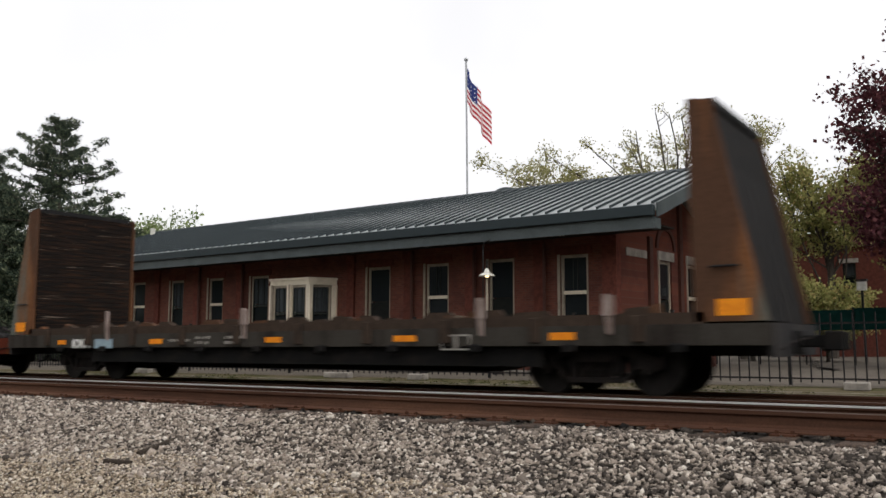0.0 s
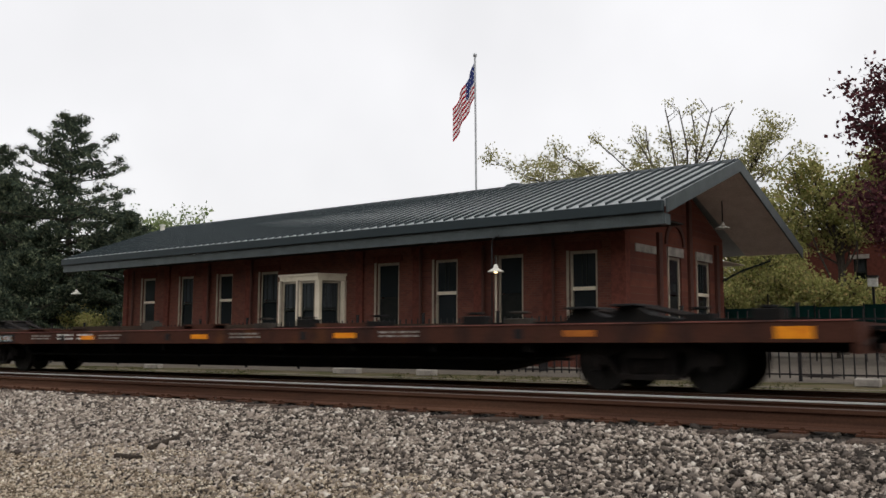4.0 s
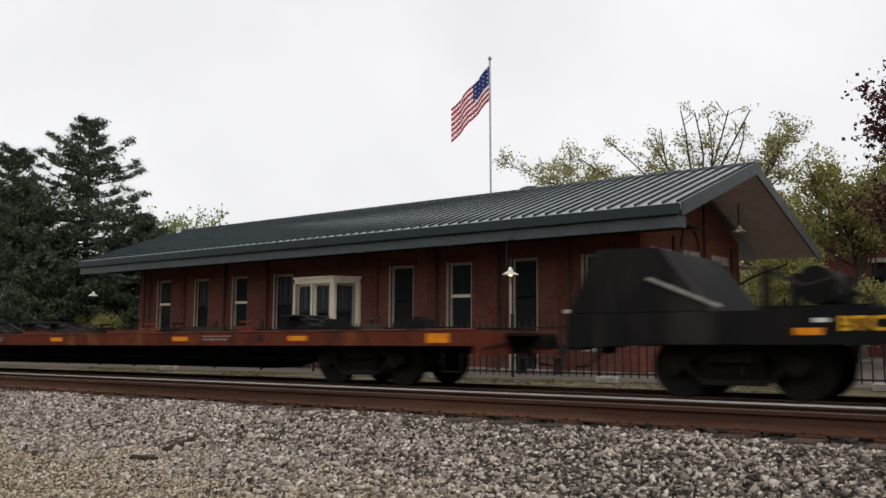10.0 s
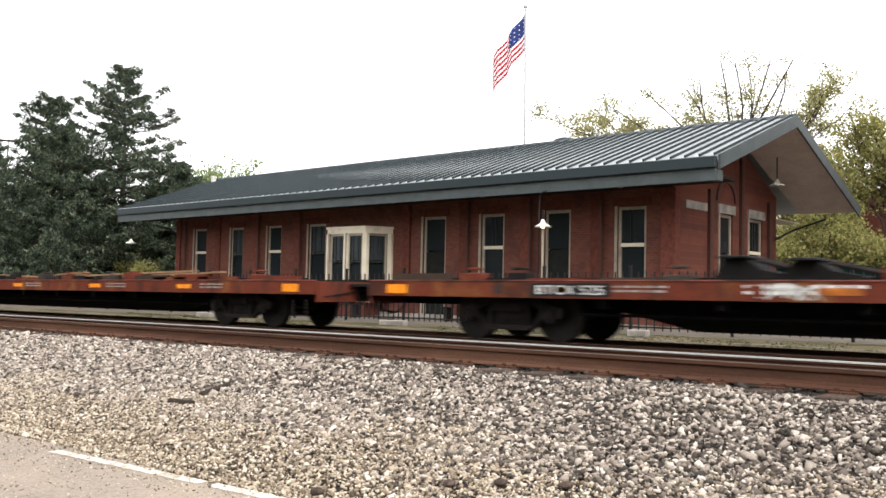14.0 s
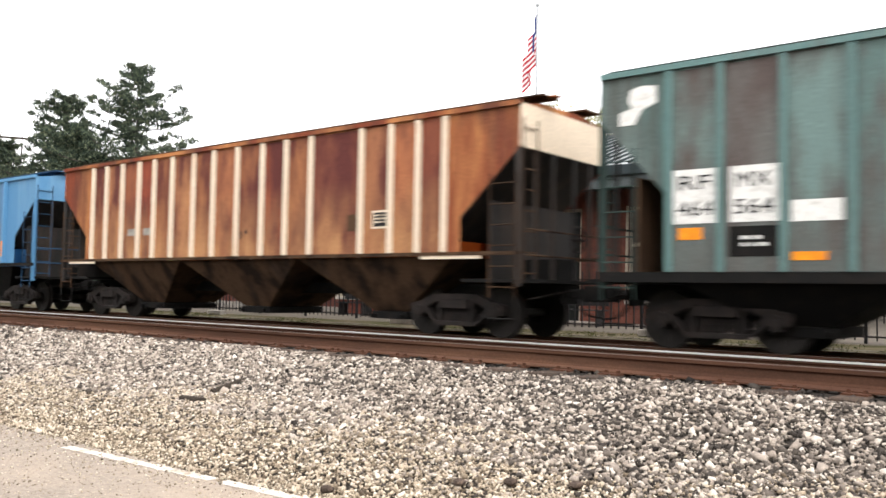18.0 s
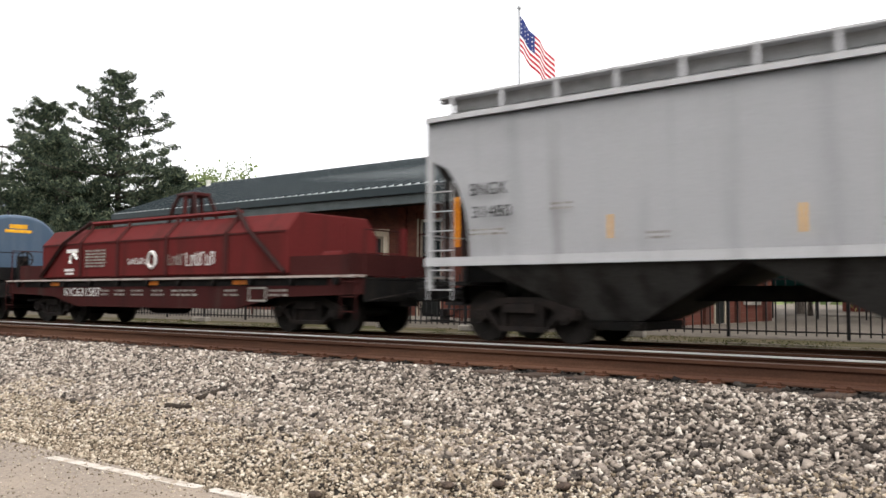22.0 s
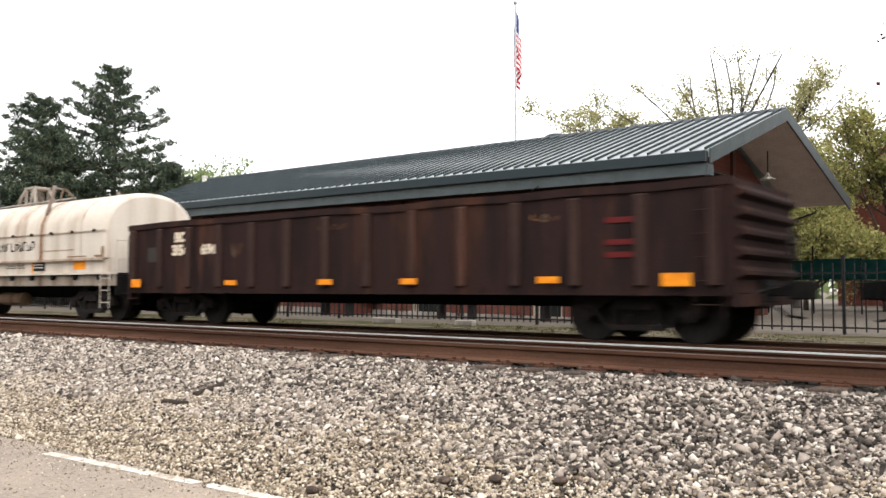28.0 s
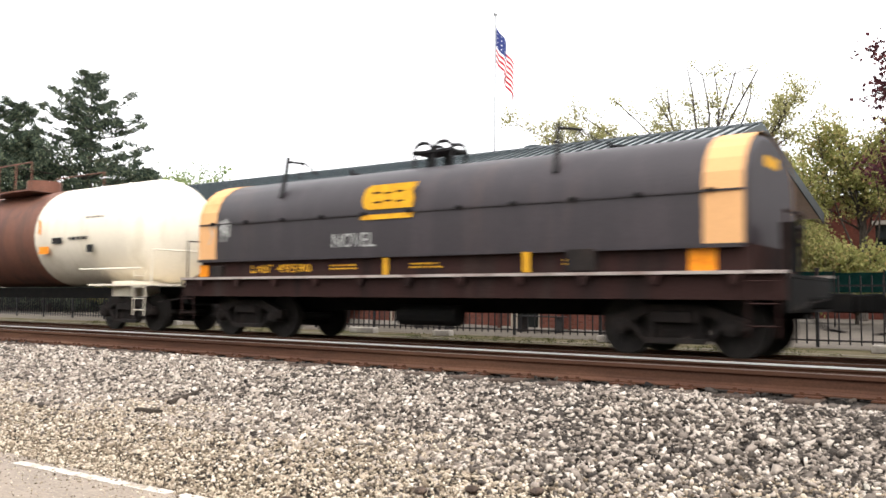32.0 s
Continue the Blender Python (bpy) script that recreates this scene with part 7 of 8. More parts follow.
def hood(car, x0, x1, paint, bands=None, z0=1.68, z1=2.55, z2=3.5, width=1.42, seam_mat=None, stains=()):
    """A rounded steel coil cover from x0 to x1 with softened ends; bands: paint of the end bands."""
    def shell(name, a, b, mat, grow=0.0, cap0=True, cap1=True, label=""):
        bm = bmesh.new()
        sec = []
        ks = []
        for x in ([a, a + 0.05, a + 0.16] if cap0 else [a]) + ([b - 0.16, b - 0.05, b] if cap1 else [b]):
            d = min(x - x0 if cap0 else 9, x1 - x if cap1 else 9)
            k = 1.0 if d >= 0.15 else (0.975 if d > 0.03 else 0.93)
            ks.append((x, k))
        for x, k in ks:
            sec.append([bm.verts.new((x, y * k * (1 + grow), z0 + (z - z0) * k * (1 + grow))) for y, z in arch(width, z0, z1, z2)])
        for p, q in zip(sec, sec[1:]):
            for i in range(len(p) - 1):
                bm.faces.new((p[i], q[i], q[i + 1], p[i + 1]))
        if cap0:
            bm.faces.new(sec[0])
        if cap1:
            bm.faces.new(sec[-1][::-1])
        return part(name, bm, mat, car, label, smooth=False)
    cover = shell("hood", x0, x1, paint)
    for p in cover.data.polygons:
        p.use_smooth = len(p.vertices) == 4
    if bands:
        for a, b in ((x0 + 0.02, x0 + 0.62), (x1 - 0.62, x1 - 0.02)):
            shell("hood_band", a, b, bands, 0.004, False, False, "orange-yellow band round the hood's end")
    for s in (-1, 1):
        part("hood_seam", boxes((x0 + 0.03, x1 - 0.03, min(s * (width - 0.02), s * (width + 0.025)), max(s * (width - 0.02), s * (width + 0.025)), z1 - 0.03, z1)), seam_mat or paint, car)
        part("hood_foot", boxes((x0 + 0.03, x1 - 0.03, min(s * (width - 0.02), s * (width + 0.05)), max(s * (width - 0.02), s * (width + 0.05)), z0 - 0.06, z0)), seam_mat or paint, car)
        n = int((x1 - x0) / 1.05)
        for k in range(n):
            x = x0 + 0.5 + (x1 - x0 - 1.0) * k / (n - 1)
            part("clip", prism(bmesh.new(), [(x - 0.08, z1 - 0.01), (x + 0.02, z1 - 0.05), (x + 0.09, z1 + 0.012), (x, z1 + 0.04)], min(s * (width + 0.026), s * (width + 0.06)), max(s * (width + 0.026), s * (width + 0.06))), UNDER, car)
    for x, wide, mat in stains:
        shell("rust_stain", x - wide / 2, x + wide / 2, mat, 0.002, False, False, "rust run down the hood's side")
    return cover


def lifting_gear(car, x0, x1, z, paint, mid=True, hoops=True):
    """Tall guide posts with a brace near both ends, and lifting hoops or a lifting frame in the middle of a hood."""
    for x in (x0, x1):
        for s in (-1, 1):
            post = part("guide_post", tubes(0.055, ((x + 0.06, s * 1.3, z - 0.5), (x, s * 1.12, z), (x - 0.04, s * 1.02, z + 0.4)), sides=6), paint, car)
            part("brace", tubes(0.028, ((x - 0.03, s * 1.04, z + 0.32), (x + 0.35, s * 0.9, z + 0.26), (x + 0.62, s * 0.8, z + 0.02)), sides=5), paint, post)
            part("brace", tubes(0.024, ((x + 0.25, s * 0.92, z + 0.28), (x + 0.4, s * 1.08, z - 0.08)), sides=5), paint, post)
    if not mid:
        return
    xm = (x0 + x1) / 2
    if hoops:
        for a in (-0.25, 0.25):
            arc = [(xm + a - 0.22 * math.cos(q), 0.0, z + 0.38 + 0.16 * math.sin(q)) for q in (math.pi * k / 6 for k in range(7))]
            for s in (-0.24, 0.24):
                part("lifting_hoop", tubes(0.04, [(xm + a - 0.22, s, z - 0.1)] + [(p[0], s, p[2]) for p in arc] + [(xm + a + 0.22, s, z - 0.1)], sides=6), paint, car)
        part("hoop_tie", boxes((xm - 0.5, xm + 0.5, -0.3, 0.3, z + 0.32, z + 0.37)), paint, car)
        return
    for s in (-1, 1):
        part("lifting_frame", tubes(0.055, ((xm - 0.62, s * 0.34, z - 0.08), (xm - 0.46, s * 0.3, z + 0.3), (xm - 0.3, s * 0.22, z + 0.6), (xm + 0.3, s * 0.22, z + 0.6), (xm + 0.46, s * 0.3, z + 0.3), (xm + 0.62, s * 0.34, z - 0.08)), sides=6), paint, car)
        part("frame_leg", tubes(0.045, ((xm - 0.2, s * 0.24, z + 0.58), (xm - 0.12, s * 0.3, z - 0.05)), ((xm + 0.2, s * 0.24, z + 0.58), (xm + 0.12, s * 0.3, z - 0.05)), sides=5), paint, car)
    part("lifting_plate", boxes((xm - 0.36, xm + 0.36, -0.26, 0.26, z + 0.57, z + 0.66)), paint, car, bevel=0.02)


def coil_car(right, left, body, label, low, walk=1.26, name="coil_car", trucks=None, fish=True, rail=None, bracket=None, wheel=True, girder=None, tank=None):
    car, h = new_car(name, right, left, label, trucks or (right - left) / 2 - 1.75, "coil cars")
    w = 1.5
    for s in (-1, 1):
        if fish:
            part("side_girder", prism(bmesh.new(), [(-h + 2.6, 0.78), (-h + 4.0, low), (h - 4.0, low), (h - 2.6, 0.78), (h, 0.85), (h, walk - 0.05), (-h, walk - 0.05), (-h, 0.85)], s * (w - 0.1) - 0.04, s * (w - 0.1) + 0.04), girder or body, car)
        else:
            part("side_girder", boxes((-h, h, s * (w - 0.1) - 0.04, s * (w - 0.1) + 0.04, low, walk - 0.05)), girder or body, car)
        part("walkway", boxes((-h, h, min(s * (w - 0.14), s * (w + 0.05)), max(s * (w - 0.14), s * (w + 0.05)), walk - 0.048, walk)), rail or GREYSILL, car)
        part("trough_side", boxes((-h + 0.5, h - 0.5, min(s * (w - 0.2), s * (w - 0.14)), max(s * (w - 0.2), s * (w - 0.14)), walk + 0.002, 1.66)), body, car)
        for k in range(11):
            x = -h + 0.7 + (2 * h - 1.4) * k / 10
            part("walkway_bracket", prism(bmesh.new(), [(x - 0.03, walk - 0.2), (x + 0.03, walk - 0.2), (x + 0.1, walk - 0.05), (x - 0.1, walk - 0.05)], min(s * (w - 0.05), s * (w + 0.04)), max(s * (w - 0.05), s * (w + 0.04))), bracket or body, car)
        part("trough_end", boxes((s * (h - 0.53) - 0.03, s * (h - 0.53) + 0.03, -w + 0.205, w - 0.205, walk + 0.002, 1.69)), body, car)
    part("floor", boxes((-h, h, -w + 0.15, w - 0.15, 0.95, 1.1)), UNDER, car)
    part("center_sill", boxes((-h, h, -0.3, 0.3, 0.6, 0.95)), UNDER, car)
    part("air_tank", tubes(0.2, ((-0.7, -0.8, 0.55), (0.7, -0.8, 0.55)), sides=12), tank or UNDER, car)
    for s in (-1, 1):
        part("end_platform", boxes((min(s * (h - 0.5), s * (h + 0.02)), max(s * (h - 0.5), s * (h + 0.02)), -w + 0.1, w - 0.1, walk - 0.1, walk - 0.05)), UNDER, car)
        for q in (-1, 1):
            part("end_rail", tubes(0.02, ((s * (h - 0.02), q * (w - 0.12), walk), (s * (h - 0.02), q * (w - 0.12), 2.15), (s * (h - 0.02), q * 0.35, 2.15), (s * (h - 0.02), q * 0.35, walk))), body, car)
        ladder(car, s * (h - 0.5), s * (h - 0.08), -w - 0.06, 0.35, walk, body, 3)
        part("end_sill", boxes((s * h - 0.03, s * h + 0.03, -w + 0.1, w - 0.1, 0.7, walk - 0.11)), UNDER, car)
    if wheel:
        part("brake_wheel", brake_wheel_mesh(), None, car, m=pose(h - 0.05, -0.4, 1.95, 0, 0, 90))
        part("brake_stand", boxes((h - 0.3, h - 0.1, -0.55, -0.25, walk, 2.05)), UNDER, car)
    ends(car, h, reach=0.4)
    return car, h

# ---- the train, car by car, from its front ----
bulkhead_flatcar(-2.85, -22.4)
flatcar(-23.9, -49.2, FLATRED, "BTCX 53", 1, "long faded red flat car with clutter fixed along its deck", panel_at=4.7)
flatcar(-50.9, -76.4, FLATBROWN, "BTCX 530", 2, "long rust-brown flat car with worn reflectors")
car, h = flatcar(-78.3, -103.5, FLATBROWN, "BTCX 533", 3, "long dark brown flat car with a row of faded pale letters", dull=False)
mark_bars(car, 4.15, 0.91, 0.5, 0.16, GREYSTENCIL, 3, -1.531)
letters(car, "EAST COA", 4.5, 0.83, 0.17, GREYSTENCIL, -1.531, 1.65)
plates(car, REFLECT, (3.65, 0.91, 0.55, 0.14), (6.7, 0.91, 0.55, 0.13), y=-1.54)
heavy_flatcar(-105.15, -129.0)
flatcar(-130.6, -156.4, FLATRED, "BTCX 525", 4, "long faded red flat car with pedestals on its deck", panel_at=5.1)
car, h = flatcar(-157.4, -183.0, FLATRED, "BTCX 525", 5, "long red flat car sprayed with pale scrawls", panel_at=4.5)
for k, (x, w) in enumerate(((5.4, 1.2), (1.6, 1.6), (-1.8, 2.4), (-4.9, 0.9))):
    scribble(car, x, 0.91, w, 0.26, GRAFFITI, 20 + k, -1.531, 22, 0.015)
flatcar(-184.3, -210.3, FLATRED, "BTCX 606", 6, "long red flat car littered with splintered boards", boards=True)

# teal ribbed hopper
car, h = hopper(-211.85, -227.3, TEAL, TEALRIB, UNDER, (-6.53, -5.73, -4.83, -3.93, -3.03, -2.23, -1.33, -0.53, 0.27, 1.17, 1.97, 2.88, 3.75, 4.6, 5.47, 6.38), 1.2, 4.3, "weathered teal ribbed hopper car streaked with grime", panel=TEALBAY, stained=((2.9, 4.7), TEALSTAIN), ladder_mat=TEALDARK, cut=(1.12, 2.4, 3.62), bays=4, rib_w=0.04, panel_mat=RUSTCHUTE, chord_mat=TEALRIB, board_mat=TEALDARK, post=TEALDARK)
y = -1.556
for x, a, b in ((-6.12, "RF", "464"), (-5.25, "MX", "564")):
    plates(car, WHITE, (x, 2.33, 0.7, 0.82), y=y, name="number_panel", label="white number panel")
    letters(car, a, x - 0.26, 2.43, 0.22, BLACKSTENCIL, y - 0.007, 0.5)
    letters(car, b, x - 0.28, 2.04, 0.22, BLACKSTENCIL, y - 0.007, 0.56)
plates(car, WHITE, (-4.4, 2.05, 0.68, 0.3), y=y, name="patch")
plates(car, REFLECT, (-6.2, 1.77, 0.36, 0.18), (-4.5, 1.42, 0.45, 0.12), (-1.8, 1.42, 0.45, 0.13), (1.55, 1.41, 0.3, 0.12), (4.25, 1.41, 0.36, 0.15), (5.92, 1.86, 0.5, 0.24), y=y)
plates(car, WHITE, (6.05, 1.62, 0.22, 0.2), y=y, name="patch")
plates(car, BLACKPAINT, (4.2, 1.65, 0.3, 0.6), (5.92, 1.7, 0.45, 0.8), y=y + 0.002, name="data_panel")
bars(car, GREYSTENCIL, -0.95, 1.75, 0.6, 0.45, 4, y)
scribble(car, 1.65, 1.6, 1.2, 0.7, GRAFFITI, 41, -1.645, 34, 0.026)
scribble(car, 1.75, 2.0, 0.18, 0.6, GRAFFITI, 44, -1.645, 5, 0.03)
scribble(car, 2.5, 1.5, 0.8, 0.6, GRAFFITI, 42, -1.645, 24, 0.024)
part("overspray", prism(bmesh.new(), [(-h + a, b) for a, b in ((0.34, 3.52), (0.6, 3.52), (0.73, 3.74), (0.98, 3.84), (0.97, 4.1), (0.72, 4.13), (0.54, 4.08), (0.5, 3.9), (0.57, 3.79), (0.36, 3.73))], y - 0.004, y), WHITE, car, "white blotch painted over a mark")
part("data_panel", boxes((-5.62, -4.92, y - 0.004, y, 1.42, 1.86)), UNDER, car)
bars(car, WHITE, -5.25, 1.62, 0.36, 0.2, 2, y - 0.005)

# rust-orange ribbed hopper with pale ribs
car, h = hopper(-228.5, -244.4, RUSTHOPPER, RUSTRIB, RUSTCHUTE, (-6.25, -5.55, -4.75, -3.95, -3.25, -2.45, -1.55, -0.75, 0.15, 1.05, 1.85, 2.65, 4.15, 4.95, 5.65, 6.3), 1.57, 4.12, "rust-stained orange hopper car with pale ribs", cut=(1.3, 2.2, 3.4), bays=3, rib_w=0.048, post=HOPPERBLACK, panel=RUSTBAY, sill_mat=RUSTCHUTE, ladder_mat=RUSTCHUTE, end_mat=RUSTRIB, chord_mat=RUSTHOPPER, sill_h=0.07)
y = -1.562
part("panel_frame", boxes((4.44, 5.0, y - 0.004, y, 2.06, 2.42)), RUSTRIB, car, "pale painted frame of the data panel")
part("data_panel", boxes((4.49, 4.95, y - 0.008, y - 0.0045, 2.1, 2.38)), BLACKPAINT, car)
bars(car, RUSTRIB, 4.72, 2.24, 0.36, 0.2, 3, y - 0.009)
plates(car, RUSTCHUTE, (3.9, 2.2, 0.3, 0.34), y=y, name="grimy_patch")
for x in (-4.3, -3.55):
    plates(car, GREYSTENCIL, (x, 2.25, 0.36, 0.18), y=y, name="patch")
for k, x in enumerate((-h + 4.6, -h + 8.3, -h + 2.4, h - 3.9)):
    scribble(car, x, 2.05, 0.3, 0.25, BLACKSTENCIL if k != 3 else COILRED, 50 + k, y, 4, 0.014)
plates(car, RUSTRIB, (h - 1.5, 1.5, 1.4, 0.12), (-h + 1.2, 1.5, 1.4, 0.12), y=-1.585, name="end_beam")

# blue ribbed hopper
car, h = hopper(-245.85, -261.8, BLUE, BLUERIB, UNDER, (-6.48, -5.78, -5.18, -4.38, -3.57, -2.78, -2.08, -1.18, -0.38, 0.52, 1.32, 2.22, 3.02, 3.72, 4.52, 5.32, 6.1), 1.5, 4.1, "sky-blue ribbed hopper car with rust streaks", cut=(1.25, 2.35, 3.45), bays=3, rib_w=0.05, rib_d=0.12, board_mat=BLUEDARK, chord_mat=BLUERIB, post=BLUERIB, panel=BLUEBAY, stained=((-6.4, -4.8), BLUESTAIN), ladder_mat=BLUEDARK, sill_h=0.1)
y = -1.556
for x, z, a in ((-6.1, 2.6, "AE"), (-5.48, 2.65, "X"), (-4.78, 2.55, "125"), (-3.98, 2.55, "21")):
    plates(car, WHITE, (x, z - 0.03, 0.5, 0.48), y=y, name="number_panel", label="white number patch")
    letters(car, a, x - 0.17, z - 0.11, 0.2, BLACKSTENCIL, y - 0.007, 0.34)
for x in (-4.78, -3.98):
    bars(car, GREYSTENCIL, x, 2.2, 0.45, 0.2, 3, y)
plates(car, BLACKPAINT, (1.82, 1.98, 0.6, 0.36), (4.22, 2.0, 0.36, 0.36), (5.0, 2.02, 0.36, 0.38), y=y, name="data_panel")
for x in (4.22, 5.0):
    bars(car, WHITE, x, 2.02, 0.3, 0.22, 2, y - 0.007)
bars(car, GREYSTENCIL, 5.0, 2.45, 0.7, 0.3, 3, y)
plates(car, REFLECT, (-6.48, 2.0, 0.07, 0.4), (-5.78, 2.0, 0.07, 0.4), (-3.57, 1.9, 0.07, 0.36), (-0.38, 1.85, 0.07, 0.36), (3.02, 1.9, 0.07, 0.42), (6.1, 1.95, 0.08, 0.5), y=-1.675)
scribble(car, -1.3, 1.85, 0.9, 0.3, RUSTRIB, 61, y, 9, 0.03)
scribble(car, -0.75, 1.75, 0.7, 0.25, BLACKSTENCIL, 62, y, 9, 0.03)
plates(car, REFL_BOARD, (2.7, 1.98, 0.4, 0.4), y=y + 0.002, name="rust_patch")

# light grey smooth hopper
# Grimy grey, darkened further for the shade under the car body
GREYCHUTE = rusty("grimy_shaded_grey_chutes", (0.075, 0.072, 0.069), (0.035, 0.032, 0.03), 0.47, 0.8)
WALKGRATE = surface("grey_walkway_grating", (0.33, 0.33, 0.335), (0.26, 0.26, 0.262), 6, rough=0.7, fine=60, bump=0.4)
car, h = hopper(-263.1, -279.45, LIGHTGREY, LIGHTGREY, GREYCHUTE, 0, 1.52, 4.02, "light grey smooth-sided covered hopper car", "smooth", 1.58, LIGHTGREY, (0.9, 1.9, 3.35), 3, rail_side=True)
y = -1.6
letters(car, "BNGX", -7.15, 2.6, 0.22, BLACKSTENCIL, y, 0.75)
letters(car, "31480", -7.1, 2.2, 0.21, BLACKSTENCIL, y, 0.8)
bars(car, GREYSTENCIL, -6.75, 1.93, 0.8, 0.15, 2, y)
plates(car, REFLECT, (-7.45, 2.15, 0.07, 0.9), (6.77, 2.15, 0.07, 0.85), y=y)
plates(car, YELLOW, (-4.43, 1.93, 0.055, 0.38), (-1.53, 1.92, 0.055, 0.4), (1.27, 1.92, 0.055, 0.4), (4.07, 1.93, 0.06, 0.4), y=y)
part("data_panel", boxes((5.0, 5.36, y - 0.006, y, 1.76, 2.0)), BLACKPAINT, car)
bars(car, WHITE, 5.18, 1.88, 0.24, 0.15, 2, y - 0.007)
for x, z, w in ((-5.3, 2.3, 0.4), (-3.6, 1.75, 0.4), (-0.3, 1.8, 0.4), (2.3, 1.75, 0.5), (3.3, 1.75, 0.6), (6.2, 2.05, 0.6), (4.5, 1.75, 0.5)):
    bars(car, GREYSTENCIL, x, z, w, 0.16, 2, y)

# oxide red coil car with an angular hood
# Darker copy of the hood's red; shade below the walkway is in it
COILGIRDER = rusty("shaded_oxide_red_girder", (0.052, 0.015, 0.014), (0.035, 0.014, 0.013), 0.5, 0.75)
PALEEDGE = rusty("pale_walkway_edge", (0.42, 0.36, 0.33), (0.25, 0.18, 0.16), 0.5, 0.7)
STRAP = rusty("dark_red_strap", (0.065, 0.019, 0.018), (0.045, 0.018, 0.017), 0.5)
SLING = rusty("sooty_red_brace", (0.035, 0.016, 0.015), (0.022, 0.014, 0.013), 0.5)
car, h = coil_car(-280.9, -295.7, COILGIRDER, "oxide red coil car with an angular strapped hood", 0.5, 1.24, trucks=5.4, rail=PALEEDGE, bracket=UNDER, wheel=False)
x0, x1 = -293.7 - (-280.9 - 295.7) / 2, -283.15 - (-280.9 - 295.7) / 2
PENT = [(-1.44, 1.3), (1.44, 1.3), (1.44, 2.24), (1.08, 2.65), (-1.08, 2.65), (-1.44, 2.24)]
part("hood", prism(bmesh.new(), PENT, x0, x1, "x"), COILRED, car, "angular oxide red steel hood", bevel=0.02)
for s in (-1, 1):
    part("hood_seam", boxes((x0 + 0.02, x1 - 0.02, min(s * 1.44, s * 1.462), max(s * 1.44, s * 1.462), 2.2, 2.235)), STRAP, car)
    # Flat strip on the girder; stands for the shaded recess below the walkway
    part("recess_shade", boxes((-h + 1.0, h - 1.0, min(s * 1.442, s * 1.452), max(s * 1.442, s * 1.452), 1.03, 1.185)), UNDER, car, "flat dark strip for the shade under the walkway")
    for q in (2.15, 4.0, 6.15, 8.5):
        part("strap", boxes((x0 + q - 0.06, x0 + q + 0.06, min(s * 1.463, s * 1.49), max(s * 1.463, s * 1.49), 1.3, 2.26)), STRAP, car)
        part("strap_top", tubes(0.055, ((x0 + q, s * 1.47, 2.24), (x0 + q, s * 1.14, 2.62), (x0 + q, s * 1.1, 2.82)), sides=4), STRAP, car)
    part("top_rail", tubes(0.06, ((x0 + 2.1, s * 1.1, 2.79), (x0 + 8.6, s * 1.1, 2.76)), sides=4), COILRED, car)
    part("diagonal_brace", tubes(0.06, ((x0 + 0.02, s * 1.5, 1.32), (x0 + 1.3, s * 1.5, 2.27), (x0 + 2.15, s * 1.16, 2.83)), sides=4), SLING, car)
    part("diagonal_brace", tubes(0.06, ((x1 - 0.02, s * 1.5, 1.32), (x1 - 1.2, s * 1.5, 2.27), (x0 + 8.5, s * 1.16, 2.83)), sides=4), SLING, car)
    part("end_post", boxes((h - 1.05, h - 0.93, s * 0.95 - 0.05, s * 0.95 + 0.05, 1.19, 2.35)), COILRED, car)
part("end_drum", tubes(0.17, ((h - 1.75, -0.75, 1.62), (h - 0.95, -0.75, 1.62)), sides=14), COILRED, car, "red air tank on the end platform")
part("end_bar", tubes(0.02, ((h - 0.99, -0.9, 1.75), (h - 0.99, 0.9, 1.75))), COILRED, car)
part("brake_stand", boxes((x1 + 0.02, x1 + 0.3, -1.2, -0.7, 1.25, 1.5), (x1 + 0.01, x1 + 0.02, -1.3, 0.2, 1.62, 1.65)), UNDER, car)
xm = x0 + 5.2
for s in (-1, 1):
    part("lifting_frame", tubes(0.06, ((xm - 0.66, s * 0.34, 2.64), (xm - 0.48, s * 0.3, 3.15), (xm - 0.34, s * 0.22, 3.48), (xm + 0.34, s * 0.22, 3.48), (xm + 0.48, s * 0.3, 3.15), (xm + 0.66, s * 0.34, 2.64)), sides=6), SLING, car)
    part("frame_leg", tubes(0.06, ((xm, s * 0.24, 3.45), (xm, s * 0.3, 2.64)), sides=5), STRAP, car)
part("lifting_plate", boxes((xm - 0.4, xm + 0.4, -0.26, 0.26, 3.44, 3.54)), STRAP, car, bevel=0.02)
y = -1.46
part("emblem", tubes(0.05, *[[(x0 + 1.78 + 0.17 * math.cos(a), y - 0.004, 1.76 + 0.18 * math.sin(a)) for a in (0.2 + 3.4 * i / 9 for i in range(10))]], sides=4), WHITE, car, "round white emblem with bars")
plates(car, WHITE, (x0 + 1.55, 1.5, 0.5, 0.07), (x0 + 1.58, 1.4, 0.4, 0.06), (x0 + 1.7, 2.03, 0.6, 0.1), y=y, name="painted_bar")
bars(car, GREYSTENCIL, x0 + 2.9, 1.78, 1.0, 0.5, 6, y, 0.6)
mark_bars(car, x0 + 4.95, 1.68, 0.9, 0.15, WHITE, 8, y)
part("emblem", tubes(0.045, *[[(x0 + 5.55 + 0.17 * math.cos(a), y - 0.004, 1.7 + 0.2 * math.sin(a)) for a in (2 * math.pi * i / 12 for i in range(13))]], sides=4), WHITE, car, "round white emblem")
mark_bars(car, x0 + 6.6, 1.68, 0.7, 0.26, GREYSTENCIL, 4, y)
mark_bars(car, x0 + 7.55, 1.68, 1.15, 0.32, WHITE, 6, y)
plates(car, REFLECT, (h - 2.5, 1.36, 0.4, 0.12), y=-1.36)
